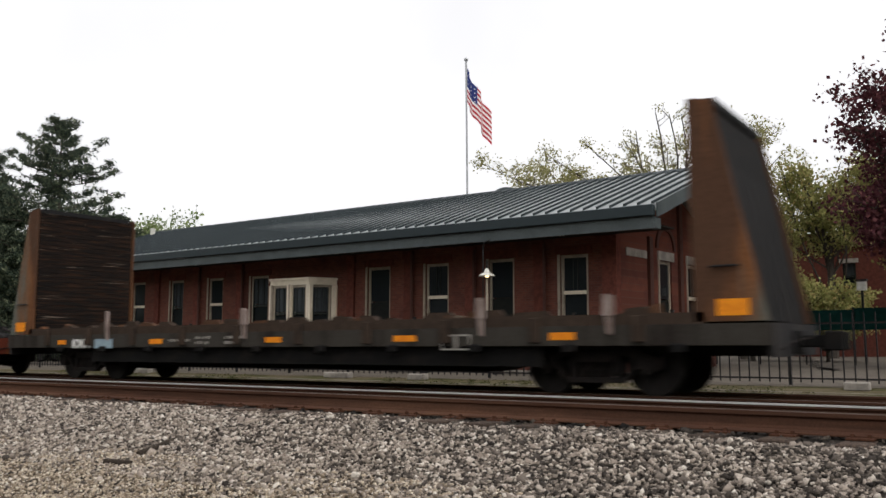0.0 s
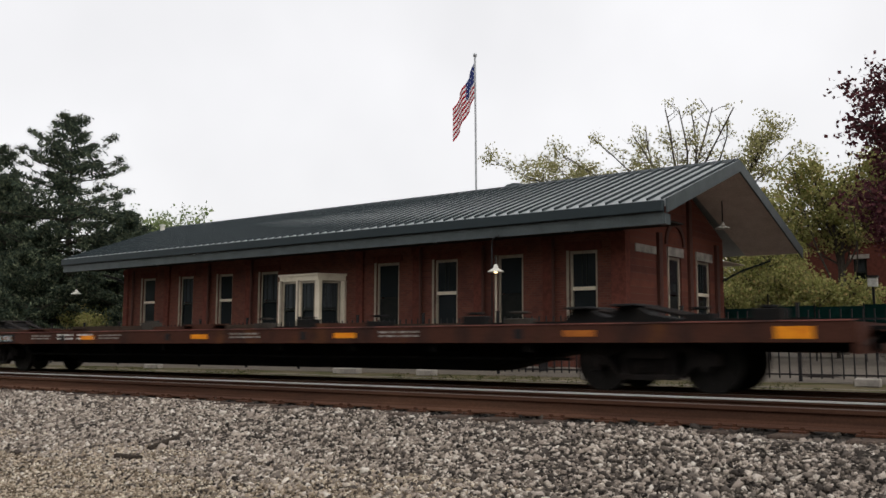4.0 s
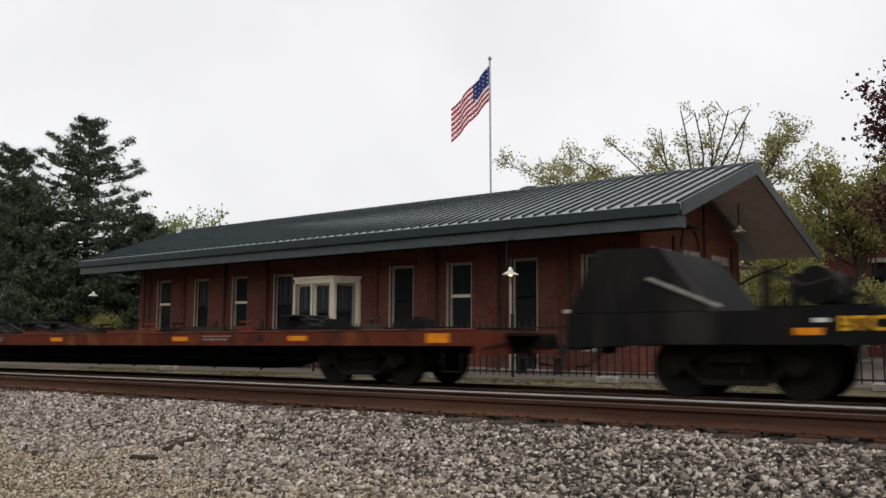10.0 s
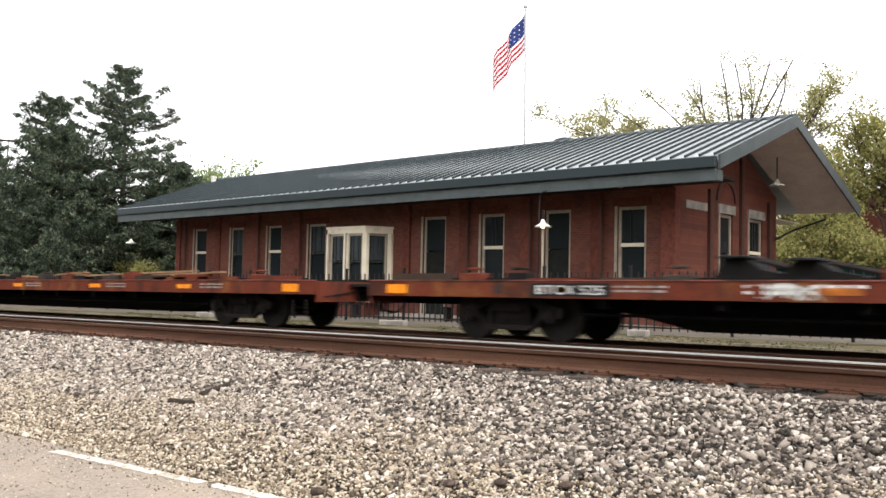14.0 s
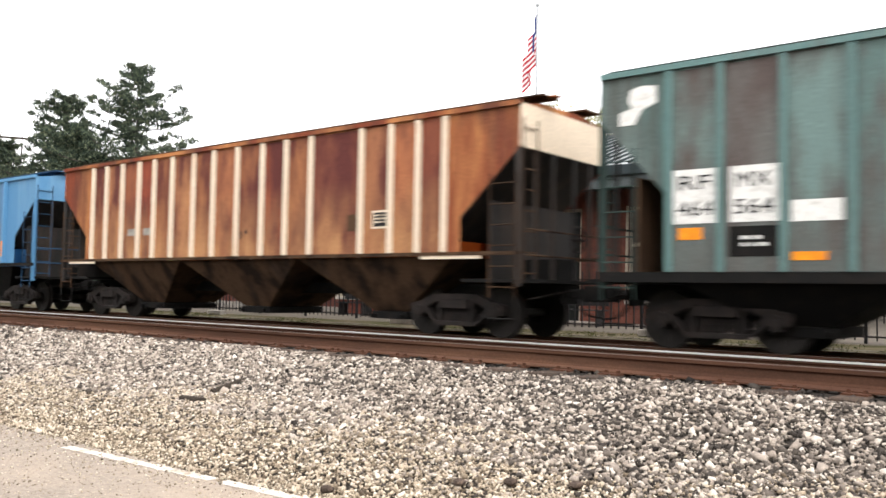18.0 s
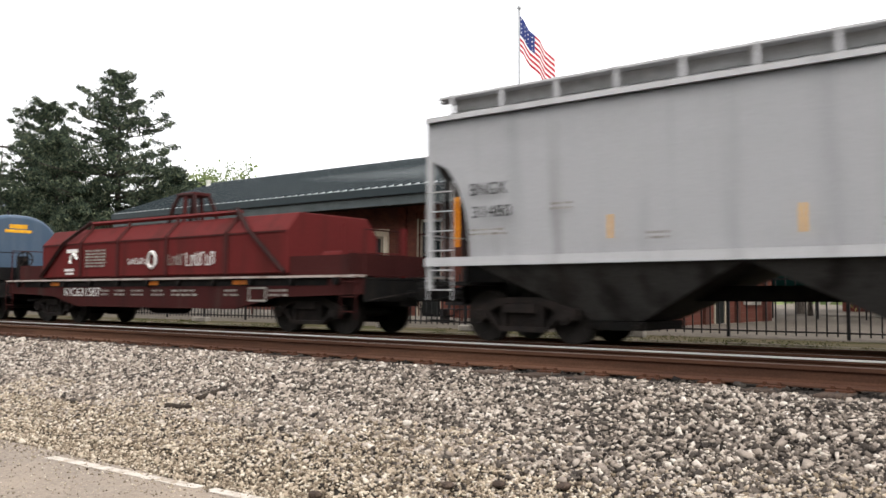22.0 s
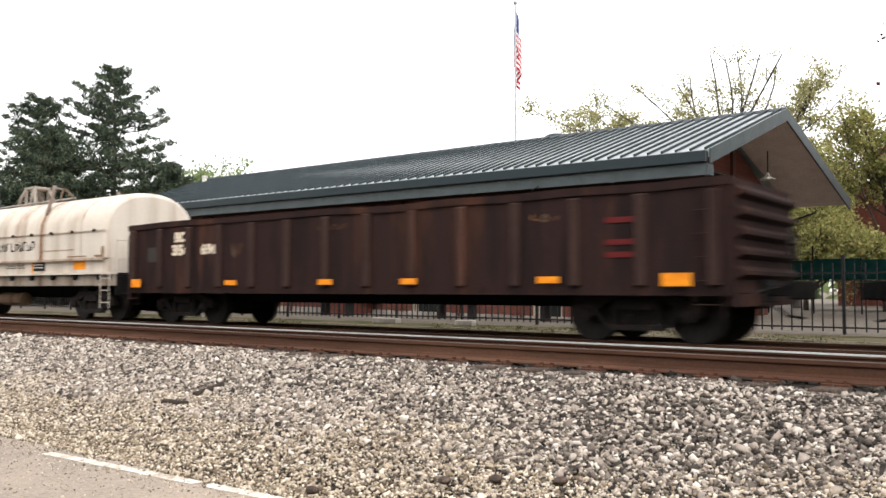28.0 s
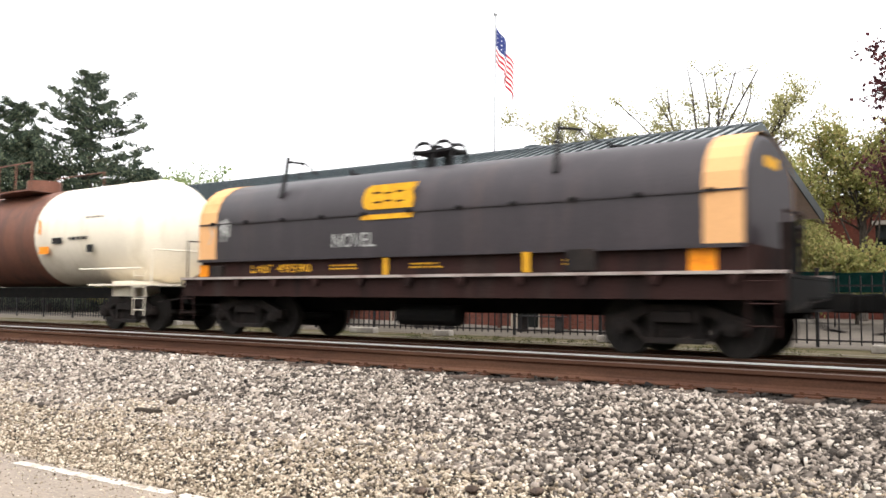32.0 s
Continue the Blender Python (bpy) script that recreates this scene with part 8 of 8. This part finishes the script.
for x in (-h + 2.8, 0.2, 3.6):
    plates(car, REFLECT_OLD, (x, 1.11, 0.5, 0.1), y=-1.458)
y = -1.445
letters(car, "NYC", -h + 3.3, 0.78, 0.23, WHITE, y, 0.62)
letters(car, "631587", -h + 3.96, 0.78, 0.23, WHITE, y, 1.2)
for x, w in ((-h + 5.4, 0.4), (-h + 6.1, 0.45), (-h + 6.9, 0.5), (-h + 7.8, 0.5), (0.6 + 0.9, 1.0), (3.3, 0.5), (4.9, 0.6)):
    bars(car, GREYSTENCIL, x, 0.85, w, 0.2, 2, y)
part("placard_frame", boxes((3.9, 3.94, y - 0.01, y, 0.68, 1.0), (4.46, 4.5, y - 0.01, y, 0.68, 1.0), (3.941, 4.459, y - 0.01, y, 0.96, 1.0), (3.941, 4.459, y - 0.01, y, 0.68, 0.72)), GREYSTENCIL, car)


def blue_coil(right, left, hr, hl, number):
    car, h = coil_car(right, left, HEAVYBLACK, "black coil car with a dusty blue rounded hood", 0.33, 1.28, rail=PALEEDGE)
    mid = (right + left) / 2
    x0, x1 = hl - mid, hr - mid
    hood(car, x0, x1, COILBLUE, None, 1.7, 2.5, 3.52)
    lifting_gear(car, x0 + 2.6, x1 - 3.0, 3.5, BLACKPAINT)
    y = -1.425
    logo(car, x0 + 5.65, 2.85, 1.5, 0.44, YELLOW, y - 0.012)
    for x in (x0 + 0.6, x0 + 1.6):
        plates(car, BLACKPAINT, (x, 1.95, 0.28, 0.3), y=y, name="patch")
    y = -1.365
    plates(car, REFLECT, (-h + 1.15, 1.44, 0.36, 0.18), (h - 2.7, 1.48, 0.5, 0.26), y=y)
    plates(car, YELLOW, (-4.2, 1.36, 0.07, 0.42), (-1.8, 1.4, 0.1, 0.5), (0.6, 1.4, 0.1, 0.5), (3.1, 1.41, 0.11, 0.52), y=-1.56, name="yellow_post")
    plates(car, YELLOW, (-0.6, 1.52, 0.14, 0.1), (-0.6, 1.84, 0.14, 0.1), y=-1.43, name="patch")
    letters(car, number, -h + 3.05, 1.36, 0.2, YELLOW, y, 0.95)
    mark_bars(car, -h + 2.6, 1.46, 0.75, 0.2, YELLOW, 4, y)
    for x, w in ((-h + 4.6, 0.7), (-h + 5.7, 0.4), (h - 3.5, 0.8)):
        bars(car, GREYSTENCIL, x, 1.45, w, 0.16, 2, y)
    y = -1.445
    for x, w, mat in ((-2.05, 0.34, WHITE), (1.75, 0.22, GREYSTENCIL)):
        part("data_frame", boxes((x - w, x + w, y - 0.004, y, 0.72, 1.1)), mat, car, "painted data frame")
        part("data_panel", boxes((x - w + 0.04, x + w - 0.04, y - 0.008, y - 0.0045, 0.76, 1.06)), BLACKPAINT, car)
        bars(car, mat, x, 0.91, 2 * w - 0.14, 0.24, 4, y - 0.009)
    bars(car, GREYSTENCIL, h - 4.3, 0.88, 0.5, 0.16, 2, y)
    part("end_mark", boxes((x1 + 0.002, x1 + 0.008, -0.45, 0.45, 3.02, 3.12), (x1 + 0.002, x1 + 0.008, -0.3, 0.3, 3.16, 3.3)), YELLOW, car, m=pose(-0.0, 0, -0.12))
    return car


blue_coil(-296.6, -310.8, -298.0, -310.25, "495393")

# off-white smooth hopper
car, h = hopper(-312.5, -331.2, OFFWHITE, OFFWHITE, GREYCHUTE, 0, 1.42, 4.02, "clean off-white smooth-sided covered hopper car", "smooth", 1.58, OFFWHITE, (1.05, 1.75, 2.88), 4, rail_side=True, sill_h=0.3, round_cut=False)
y = -1.6
bars(car, BLACKSTENCIL, -7.0, 2.55, 0.5, 0.2, 1, y)
bars(car, BLACKSTENCIL, -6.9, 2.2, 0.75, 0.22, 1, y)
bars(car, GREYSTENCIL, -6.9, 1.82, 0.7, 0.16, 2, y)
bars(car, BLACKSTENCIL, 6.5, 2.36, 0.95, 0.55, 7, y, 0.35)
part("data_panel", boxes((7.1, 7.42, y - 0.006, y, 1.68, 1.9)), BLACKPAINT, car)
bars(car, WHITE, 7.26, 1.79, 0.22, 0.12, 2, y - 0.007)
plates(car, YELLOW, (-7.55, 2.0, 0.05, 0.6), (-5.25, 1.8, 0.05, 0.36), (-2.65, 1.8, 0.05, 0.32), (0.15, 1.8, 0.06, 0.34), (2.95, 1.8, 0.07, 0.36), (5.55, 1.8, 0.07, 0.38), (7.75, 2.0, 0.08, 0.8), y=y)
plates(car, YELLOW, (-h + 2.6, 1.33, 0.06, 0.1), (0.9, 1.35, 0.12, 0.12), (h - 4.4, 1.36, 0.14, 0.14), y=-1.615, name="patch")
plates(car, GREYSTENCIL, (-h + 5.2, 1.27, 0.8, 0.03), (2.6, 1.3, 0.9, 0.03), (h - 6.5, 1.28, 0.7, 0.03), y=-1.615, name="painted_bar")
plates(car, BLACKPAINT, (h - 3.6, 1.35, 0.2, 0.1), (h - 1.9, 1.36, 0.08, 0.18), (h - 1.2, 1.3, 0.1, 0.1), y=-1.615, name="patch")

blue_coil(-332.4, -345.3, -333.1, -345.0, "496380")

# brown gondola
GONDOLARIB = rusty("worn_brown_rib_paint", (0.046, 0.027, 0.023), (0.03, 0.018, 0.016), 0.47, 0.7, dirt=(0.1, 0.045, 0.03), third_lo=0.55, third_hi=0.7)
car, h = new_car("gondola", -347.1, -362.5, "battered dark brown gondola car with a bent top edge", 6.0)
w = 1.5
for s in (-1, 1):
    part("side_sheet", boxes((-h, h, s * w - 0.02, s * w + 0.02, 0.78, 2.36)), GONDOLA, car)
    rng = random.Random(9)
    bm = bmesh.new()
    for k in range(28):
        xa, xb = -h + 2 * h * k / 28, -h + 2 * h * (k + 1) / 28
        za, zb = (2.36 + 0.07 * noise.noise((q * 0.45, s, 2.0)) for q in (xa, xb))
        prism(bm, [(xa, za), (xb, zb), (xb, zb + 0.13), (xa, za + 0.13)], s * w - 0.06, s * w + 0.08)
    bmesh.ops.remove_doubles(bm, verts=bm.verts[:], dist=0.002)
    part("top_chord", bm, GONDOLA, car, "bent top edge")
    part("side_sill", boxes((-h, h, s * w - 0.05, s * w + 0.06, 0.76, 0.9)), GONDOLA, car)
    for k in range(14):
        x = -h + 0.25 + (2 * h - 0.5) * k / 13
        part("rib", prism(bmesh.new(), [(x - 0.09, 0.9), (x + 0.09, 0.9), (x + 0.09, 2.33), (x - 0.09, 2.33)], min(s * (w + 0.02), s * (w + 0.12)), max(s * (w + 0.02), s * (w + 0.12))), GONDOLARIB, car, bevel=0.02)
part("floor", boxes((-h, h, -w + 0.03, w - 0.03, 0.85, 0.95)), UNDER, car)
part("center_sill", boxes((-h, h, -0.35, 0.35, 0.55, 0.85)), UNDER, car)
for s in (-1, 1):
    part("end_sheet", boxes((s * h - 0.02, s * h + 0.02, -w + 0.03, w - 0.03, 0.8, 2.5)), GONDOLA, car)
    for k in range(5):
        z = 1.1 + 0.3 * k
        part("end_corrugation", prism(bmesh.new(), [(s * (h + 0.02), z - 0.1), (s * (h + 0.13), z - 0.03), (s * (h + 0.13), z + 0.03), (s * (h + 0.02), z + 0.1)], -w + 0.08, w - 0.08), GONDOLA, car)
    ladder(car, s * (h - 0.55), s * (h - 0.1), -w - 0.1, 0.45, 2.2, GONDOLA, 5)
    part("end_sill", boxes((s * h - 0.05, s * h + 0.08, -w, w, 0.6, 0.79)), GONDOLA, car)
part("brake_wheel", brake_wheel_mesh(), None, car, m=pose(h + 0.3, 0.5, 1.6, 0, 0, 90))
y = -1.525
plates(car, REFLECT, (-7.2, 1.0, 0.4, 0.2), (-3.5, 1.0, 0.4, 0.11), (-0.5, 1.0, 0.4, 0.11), (1.7, 1.0, 0.4, 0.11), (4.7, 1.01, 0.42, 0.11), (6.9, 1.0, 0.46, 0.2), y=-1.63)
letters(car, "BD", -h + 1.95, 2.0, 0.21, RUSTRIB, y, 0.5, weight=0.018)
letters(car, "356", -h + 1.85, 1.68, 0.23, RUSTRIB, y, 0.68, weight=0.018)
letters(car, "696", -h + 2.98, 1.68, 0.22, RUSTRIB, y, 0.62, weight=0.015)
plates(car, GREYSILL, (-h + 1.1, 1.7, 0.5, 0.36), y=y, name="patch")
scribble(car, -h + 4.3, 1.75, 0.5, 0.4, BULKSTEEL, 71, y, 6, 0.02)
scribble(car, h - 3.1, 2.05, 0.6, 0.12, BULKSTEEL, 72, y, 6, 0.025)
mark_bars(car, -0.4, 2.12, 0.8, 0.1, BULKSTEEL, 6, y)
for z in (1.95, 1.6, 1.4):
    plates(car, COILRED, (h - 1.75, z, 0.5, 0.09), y=-1.53, name="faded_bar")
ends(car, h)

# cream coil car
car, h = coil_car(-363.2, -376.6, COILCREAM, "dirty cream coil car with a rounded hood and rust stains", 0.95, 1.3, fish=False, rail=COILCREAM, bracket=UNDER, girder=rusty("stained_cream_girder", (0.36, 0.3, 0.245), (0.25, 0.19, 0.145), 0.48, 0.7, dirt=(0.13, 0.075, 0.05), streak=0.15, third_lo=0.52, third_hi=0.66), tank=rusty("tan_air_tank", (0.2, 0.13, 0.085), (0.12, 0.075, 0.05), 0.5))
mid = (-363.2 - 376.6) / 2
x0, x1 = -376.1 - mid, -363.75 - mid
RUSTRUN = rusty("rust_runs_on_cream", (0.45, 0.38, 0.31), (0.4, 0.24, 0.13), 0.5, 0.7, dirt=(0.22, 0.1, 0.05), streak=0.1, third_lo=0.5, third_hi=0.66)
hood(car, x0, x1, COILCREAM, None, 1.7, 2.45, 3.55, seam_mat=RUSTRUN, stains=((x0 + 2.7, 0.16, RUSTRUN), (x0 + 5.4, 0.07, RUSTRUN), (x1 - 3.4, 0.2, RUSTRUN), (x1 - 1.2, 0.06, RUSTRUN)))
part("corner_rust", boxes((x1 - 0.5, x1 - 0.06, -1.436, -1.428, 1.72, 1.78), (x1 - 0.16, x1 - 0.04, -1.436, -1.428, 1.781, 2.0), (x1 - 1.9, x1 - 0.9, -1.436, -1.428, 1.74, 1.77)), REFL_BOARD, car, "rusted corner of the hood")
lifting_gear(car, x0 + 2.7, x1 - 3.4, 3.52, rusty("grey_brown_gear", (0.3, 0.26, 0.22), (0.16, 0.1, 0.07), 0.5), hoops=False)
part("roof_pipe", tubes(0.03, ((x0 + 3.6, -0.5, 3.55), (x1 - 3.2, -0.5, 3.58))), GREYSTENCIL, car)
y = -1.425
mark_bars(car, x0 + 4.2, 2.62, 0.85, 0.13, BLACKSTENCIL, 7, y - 0.004)
part("emblem", tubes(0.035, *[[(x0 + 4.5 + 0.16 * math.cos(a), y - 0.004, 2.25 + 0.16 * math.sin(a)) for a in (0.2 + 4.4 * i / 9 for i in range(10))]], sides=4), BLACKSTENCIL, car, "round black emblem with bars")
plates(car, BLACKSTENCIL, (x0 + 4.3, 1.97, 0.8, 0.06), (x0 + 4.2, 2.06, 0.5, 0.05), y=y, name="painted_bar")
mark_bars(car, x0 + 6.7, 2.12, 0.7, 0.25, BLACKSTENCIL, 4, y)
mark_bars(car, x0 + 7.9, 2.12, 1.5, 0.28, BLACKSTENCIL, 6, y)
scribble(car, x0 + 1.5, 2.15, 0.9, 0.25, GREYSTENCIL, 81, y, 6, 0.018)
plates(car, RUSTRUN, (x1 - 2.4, 1.95, 1.6, 0.03), y=y, name="scrape")
y = -1.365
plates(car, REFLECT, (-h + 0.85, 1.5, 0.42, 0.2), (h - 1.9, 1.52, 0.62, 0.24), (-h + 5.3, 1.5, 0.1, 0.36), (-0.2 + 2.4, 1.52, 0.12, 0.4), y=y)
letters(car, "623628", -h + 3.0, 1.41, 0.2, BLACKSTENCIL, y, 1.05)
mark_bars(car, -h + 2.55, 1.51, 0.6, 0.2, BLACKSTENCIL, 3, y)
for x, w in ((-h + 4.8, 0.5), (-h + 6.1, 0.4), (0.9, 0.6), (h - 5.2, 0.4)):
    bars(car, BLACKSTENCIL, x, 1.5, w, 0.14, 2, y)
part("data_panel", boxes((h - 4.5, h - 3.8, y - 0.006, y, 1.38, 1.62)), BLACKPAINT, car)
bars(car, WHITE, h - 4.15, 1.5, 0.6, 0.16, 2, y - 0.007)

# charcoal coil car with two hoods
car, h = coil_car(-378.0, -393.5, HEAVYBLACK, "charcoal coil car with two hoods banded in orange-yellow", 0.8, 1.24, fish=False)
mid = (-378.0 - 393.5) / 2
for a, b in ((-385.55, -379.0), (-393.0, -386.1)):
    hood(car, a - mid, b - mid, COILBLACK, ORANGEHOOD, 1.68, 2.5, 3.46)
    lifting_gear(car, a - mid + 1.1, b - mid - 1.6, 3.44, BLACKPAINT)
y = -1.425
logo(car, -382.2 - mid, 2.85, 1.3, 0.42, YELLOW, y - 0.012)
logo(car, -389.8 - mid, 2.8, 1.3, 0.42, RUSTRIB, y - 0.012)
plates(car, REFL_BOARD, (-389.9 - mid, 2.4, 0.18, 1.1), y=y - 0.02, name="rust_patch")
scribble(car, -391.2 - mid, 1.98, 1.6, 0.45, GRAFFITI, 91, y, 20, 0.035)
scribble(car, -383.2 - mid, 1.95, 1.0, 0.35, GRAFFITI_TEAL, 92, y, 14, 0.03)
y = -1.365
plates(car, REFLECT, (-h + 0.75, 1.46, 0.4, 0.3), (h - 1.55, 1.48, 0.5, 0.3), (-h + 2.6, 1.38, 0.45, 0.1), (-h + 5.6, 1.4, 0.4, 0.1), (0.9, 1.45, 0.5, 0.1), (h - 4.4, 1.44, 0.5, 0.1), y=y)
letters(car, "496700", -h + 4.0, 1.4, 0.2, GREYSTENCIL, y, 1.1)
mark_bars(car, -h + 3.4, 1.5, 0.85, 0.2, GREYSTENCIL, 4, y)
plates(car, GREYSTENCIL, (-h + 1.4, 1.45, 0.3, 0.25), y=y, name="patch")
scribble(car, -h + 6.6, 1.48, 0.9, 0.2, GRAFFITI, 93, y, 7, 0.02)
part("placard_frame", boxes((h - 3.9, h - 3.86, y - 0.01, y, 1.36, 1.62), (h - 3.34, h - 3.3, y - 0.01, y, 1.36, 1.62), (h - 3.859, h - 3.341, y - 0.01, y, 1.59, 1.62), (h - 3.859, h - 3.341, y - 0.01, y, 1.36, 1.39)), WHITE, car)

# dark coil car with one hood
car, h = coil_car(-395.0, -408.3, rusty("red_brown_girder", (0.036, 0.019, 0.017), (0.024, 0.016, 0.015), 0.5), "purple-black coil car with orange-yellow banded hood ends", 0.88, 1.3, fish=False, rail=PALEEDGE)
mid = (-395.0 - 408.3) / 2
x0, x1 = -407.85 - mid, -395.55 - mid
hood(car, x0, x1, COILDARK, PALEBAND, 1.7, 2.5, 3.5)
lifting_gear(car, x0 + 2.5, x1 - 3.2, 3.48, BLACKPAINT)
y = -1.425
logo(car, x0 + 5.65, 2.8, 1.3, 0.42, YELLOW, y - 0.012)
for k in range(4):
    part("end_mark", boxes((x1 + 0.003, x1 + 0.009, -0.42 + 0.2 * k, -0.28 + 0.2 * k, 2.95, 3.12)), YELLOW, car)
letters(car, "NOVEL", x0 + 4.2, 1.86, 0.28, GRAFFITI, y, 1.1)
scribble(car, x0 + 0.8, 2.3, 0.7, 0.6, GRAFFITI, 95, y - 0.01, 9, 0.02)
y = -1.365
plates(car, REFLECT, (h - 1.2, 1.48, 0.42, 0.36), (-h + 0.6, 1.45, 0.3, 0.26), y=y)
plates(car, YELLOW, (-0.9 + 0.4, 1.46, 0.1, 0.32), (2.55, 1.48, 0.12, 0.34), y=-1.56, name="yellow_post")
letters(car, "49590", -h + 3.0, 1.39, 0.17, YELLOW, y, 1.0)
mark_bars(car, -h + 2.55, 1.47, 0.7, 0.17, YELLOW, 4, y)
for x, w in ((-h + 4.9, 0.7), (0.3, 0.7), (3.4, 0.5)):
    bars(car, YELLOW, x, 1.46, w, 0.13, 2, y)
part("side_box", boxes((h - 3.4, h - 2.9, -1.5, -1.37, 1.32, 1.68)), TRUCKIRON, car, bevel=0.01)
part("side_box", boxes((-h + 1.0, -h + 1.3, -1.5, -1.37, 1.32, 1.55)), TRUCKIRON, car, bevel=0.01)

# cream tank car with a brown middle band
car, h = new_car("tank_car", -409.6, -425.0, "cream tank car with a brown middle band and dome platform", 6.1)
bm = bmesh.new()
rings = []
R, zc = 1.42, 2.55
for x, k in ((-h + 0.5, 0.05), (-h + 0.58, 0.45), (-h + 0.75, 0.72), (-h + 1.05, 0.92), (-h + 1.4, 1.0), (-1.9, 1.0), (1.9, 1.0), (h - 1.4, 1.0), (h - 1.05, 0.92), (h - 0.75, 0.72), (h - 0.58, 0.45), (h - 0.5, 0.05)):
    rings.append([bm.verts.new((x, R * k * math.cos(a), zc + R * k * math.sin(a))) for a in (2 * math.pi * i / 32 for i in range(32))])
for a, b in zip(rings, rings[1:]):
    for i in range(32):
        bm.faces.new((a[i], b[i], b[(i + 1) % 32], a[(i + 1) % 32]))
bm.faces.new(rings[0])
bm.faces.new(rings[-1][::-1])
part("tank", bm, TANKCREAM, car, "cream steel tank with domed ends", smooth=True)
bm = bmesh.new()
ra = [[bm.verts.new((x, (R + 0.006) * math.cos(a), zc + (R + 0.006) * math.sin(a))) for a in (2 * math.pi * i / 32 for i in range(32))] for x in (-2.6, 2.2)]
for i in range(32):
    bm.faces.new((ra[0][i], ra[1][i], ra[1][(i + 1) % 32], ra[0][(i + 1) % 32]))
part("tank_band", bm, TANKBROWN, car, "brown painted middle band", smooth=True)
part("manway", disc(bmesh.new(), 0, 0, 0.5, -0.25, 0.25, 20), TANKBROWN, car, m=pose(0, 0, zc + R + 0.15, 90))
part("platform", boxes((-1.4, 1.4, -1.2, 1.2, zc + R - 0.08, zc + R - 0.03)), TANKBROWN, car)
part("platform_rail", tubes(0.022, ((-1.4, -1.15, zc + R), (-1.4, -1.15, zc + R + 0.75), (1.4, -1.15, zc + R + 0.75), (1.4, -1.15, zc + R)), ((-1.4, 1.15, zc + R), (-1.4, 1.15, zc + R + 0.75), (1.4, 1.15, zc + R + 0.75), (1.4, 1.15, zc + R)), ((-0.5, -1.15, zc + R), (-0.5, -1.15, zc + R + 0.75)), ((0.5, -1.15, zc + R), (0.5, -1.15, zc + R + 0.75))), TANKBROWN, car)
ladder(car, -0.3, 0.3, -1.5, 1.0, zc + R, TANKBROWN, 9)
part("center_sill", boxes((-h, h, -0.35, 0.35, 0.8, 1.1)), UNDER, car)
for s in (-1, 1):
    part("bolster", boxes((s * 6.1 - 0.4, s * 6.1 + 0.4, -1.2, 1.2, 0.86, 1.25)), TANKCREAM, car)
    part("end_platform", boxes((min(s * (h - 2.6), s * h), max(s * (h - 2.6), s * h), -1.5, 1.5, 1.12, 1.17)), TANKCREAM, car)
    part("end_rail", tubes(0.025, ((s * h, -1.45, 1.17), (s * h, -1.45, 2.0), (s * h, 1.45, 2.0), (s * h, 1.45, 1.17))), TANKCREAM, car)
    part("side_rail", tubes(0.025, ((s * (h - 3.0), -1.52, 1.55), (s * (h - 0.3), -1.52, 1.55))), TANKCREAM, car)
    ladder(car, s * (h - 0.6), s * (h - 0.15), -1.52, 0.4, 1.5, TANKCREAM, 4)
bars(car, BLACKSTENCIL, 4.4, 2.35, 0.9, 0.16, 1, -1.425)
bars(car, GREYSTENCIL, h - 2.6, 2.9, 0.8, 0.1, 1, -1.38)
plates(car, BLACKPAINT, (3.4, 2.35, 0.5, 0.16), (5.0, 2.1, 0.3, 0.2), y=-1.44, name="patch")
plates(car, REFLECT, (2.75, 2.1, 0.5, 0.2), (2.5, 2.75, 0.1, 0.4), y=-1.44)
ends(car, h)


# ---- what moves: the train, its wheels and the flag ----
# seconds and how far the flag blows to the right (1) or left (-1)
WIND = [(0, 0.55), (1, 0.5), (2, -0.45), (3, -0.62), (4.5, -0.5), (5.5, -0.5), (6, -0.15), (7, -0.5), (8, -0.4), (9, -0.72), (10, -0.84), (11, -0.75), (12, -0.55), (13, -0.65), (14, -0.72), (15.5, -0.7), (17, -0.7), (18, -0.35), (19, -0.1), (20, 0.5), (21, 0.7), (22, 0.75), (23, 0.98), (24, 0.98), (25, 0.5), (26.5, 0.3), (28, 0.12), (29, -0.08), (30, 0.3), (31, 0.5), (32, 0.4)]


def motions():
    for car, start in CARS:
        walk(car, [(t, pose(start + travelled(t), TRACKY, RAILZ)) for t in range(0, 33)])
    rolled = [(i / 30, travelled(i / 30) / 0.457) for i in range(961)]
    for w, ax, car in WHEELSETS:
        walk(w, [(t, pose(ax, 0, 0.457, 0, math.degrees(a), 0)) for t, a in rolled])
    rows = [[] for _ in flag_strips]
    for t, e in WIND:
        base = 34 + math.degrees(math.acos(max(-1, min(1, e))))
        x = y = 0.0
        for i in range(STRIPS):
            slack = 62 * (1 - abs(e)) + 12
            a = radians(base + slack * math.sin(1.5 * i - 2.3 * t) * min(1, (i + 0.6) / 2))
            rows[i].append((t, pose(x, y, -DROP * i, 0, 0, math.degrees(a))))
            x += SW * math.cos(a)
            y += SW * math.sin(a)
    for ob, r in zip(flag_strips, rows):
        walk(ob, r)


motions()
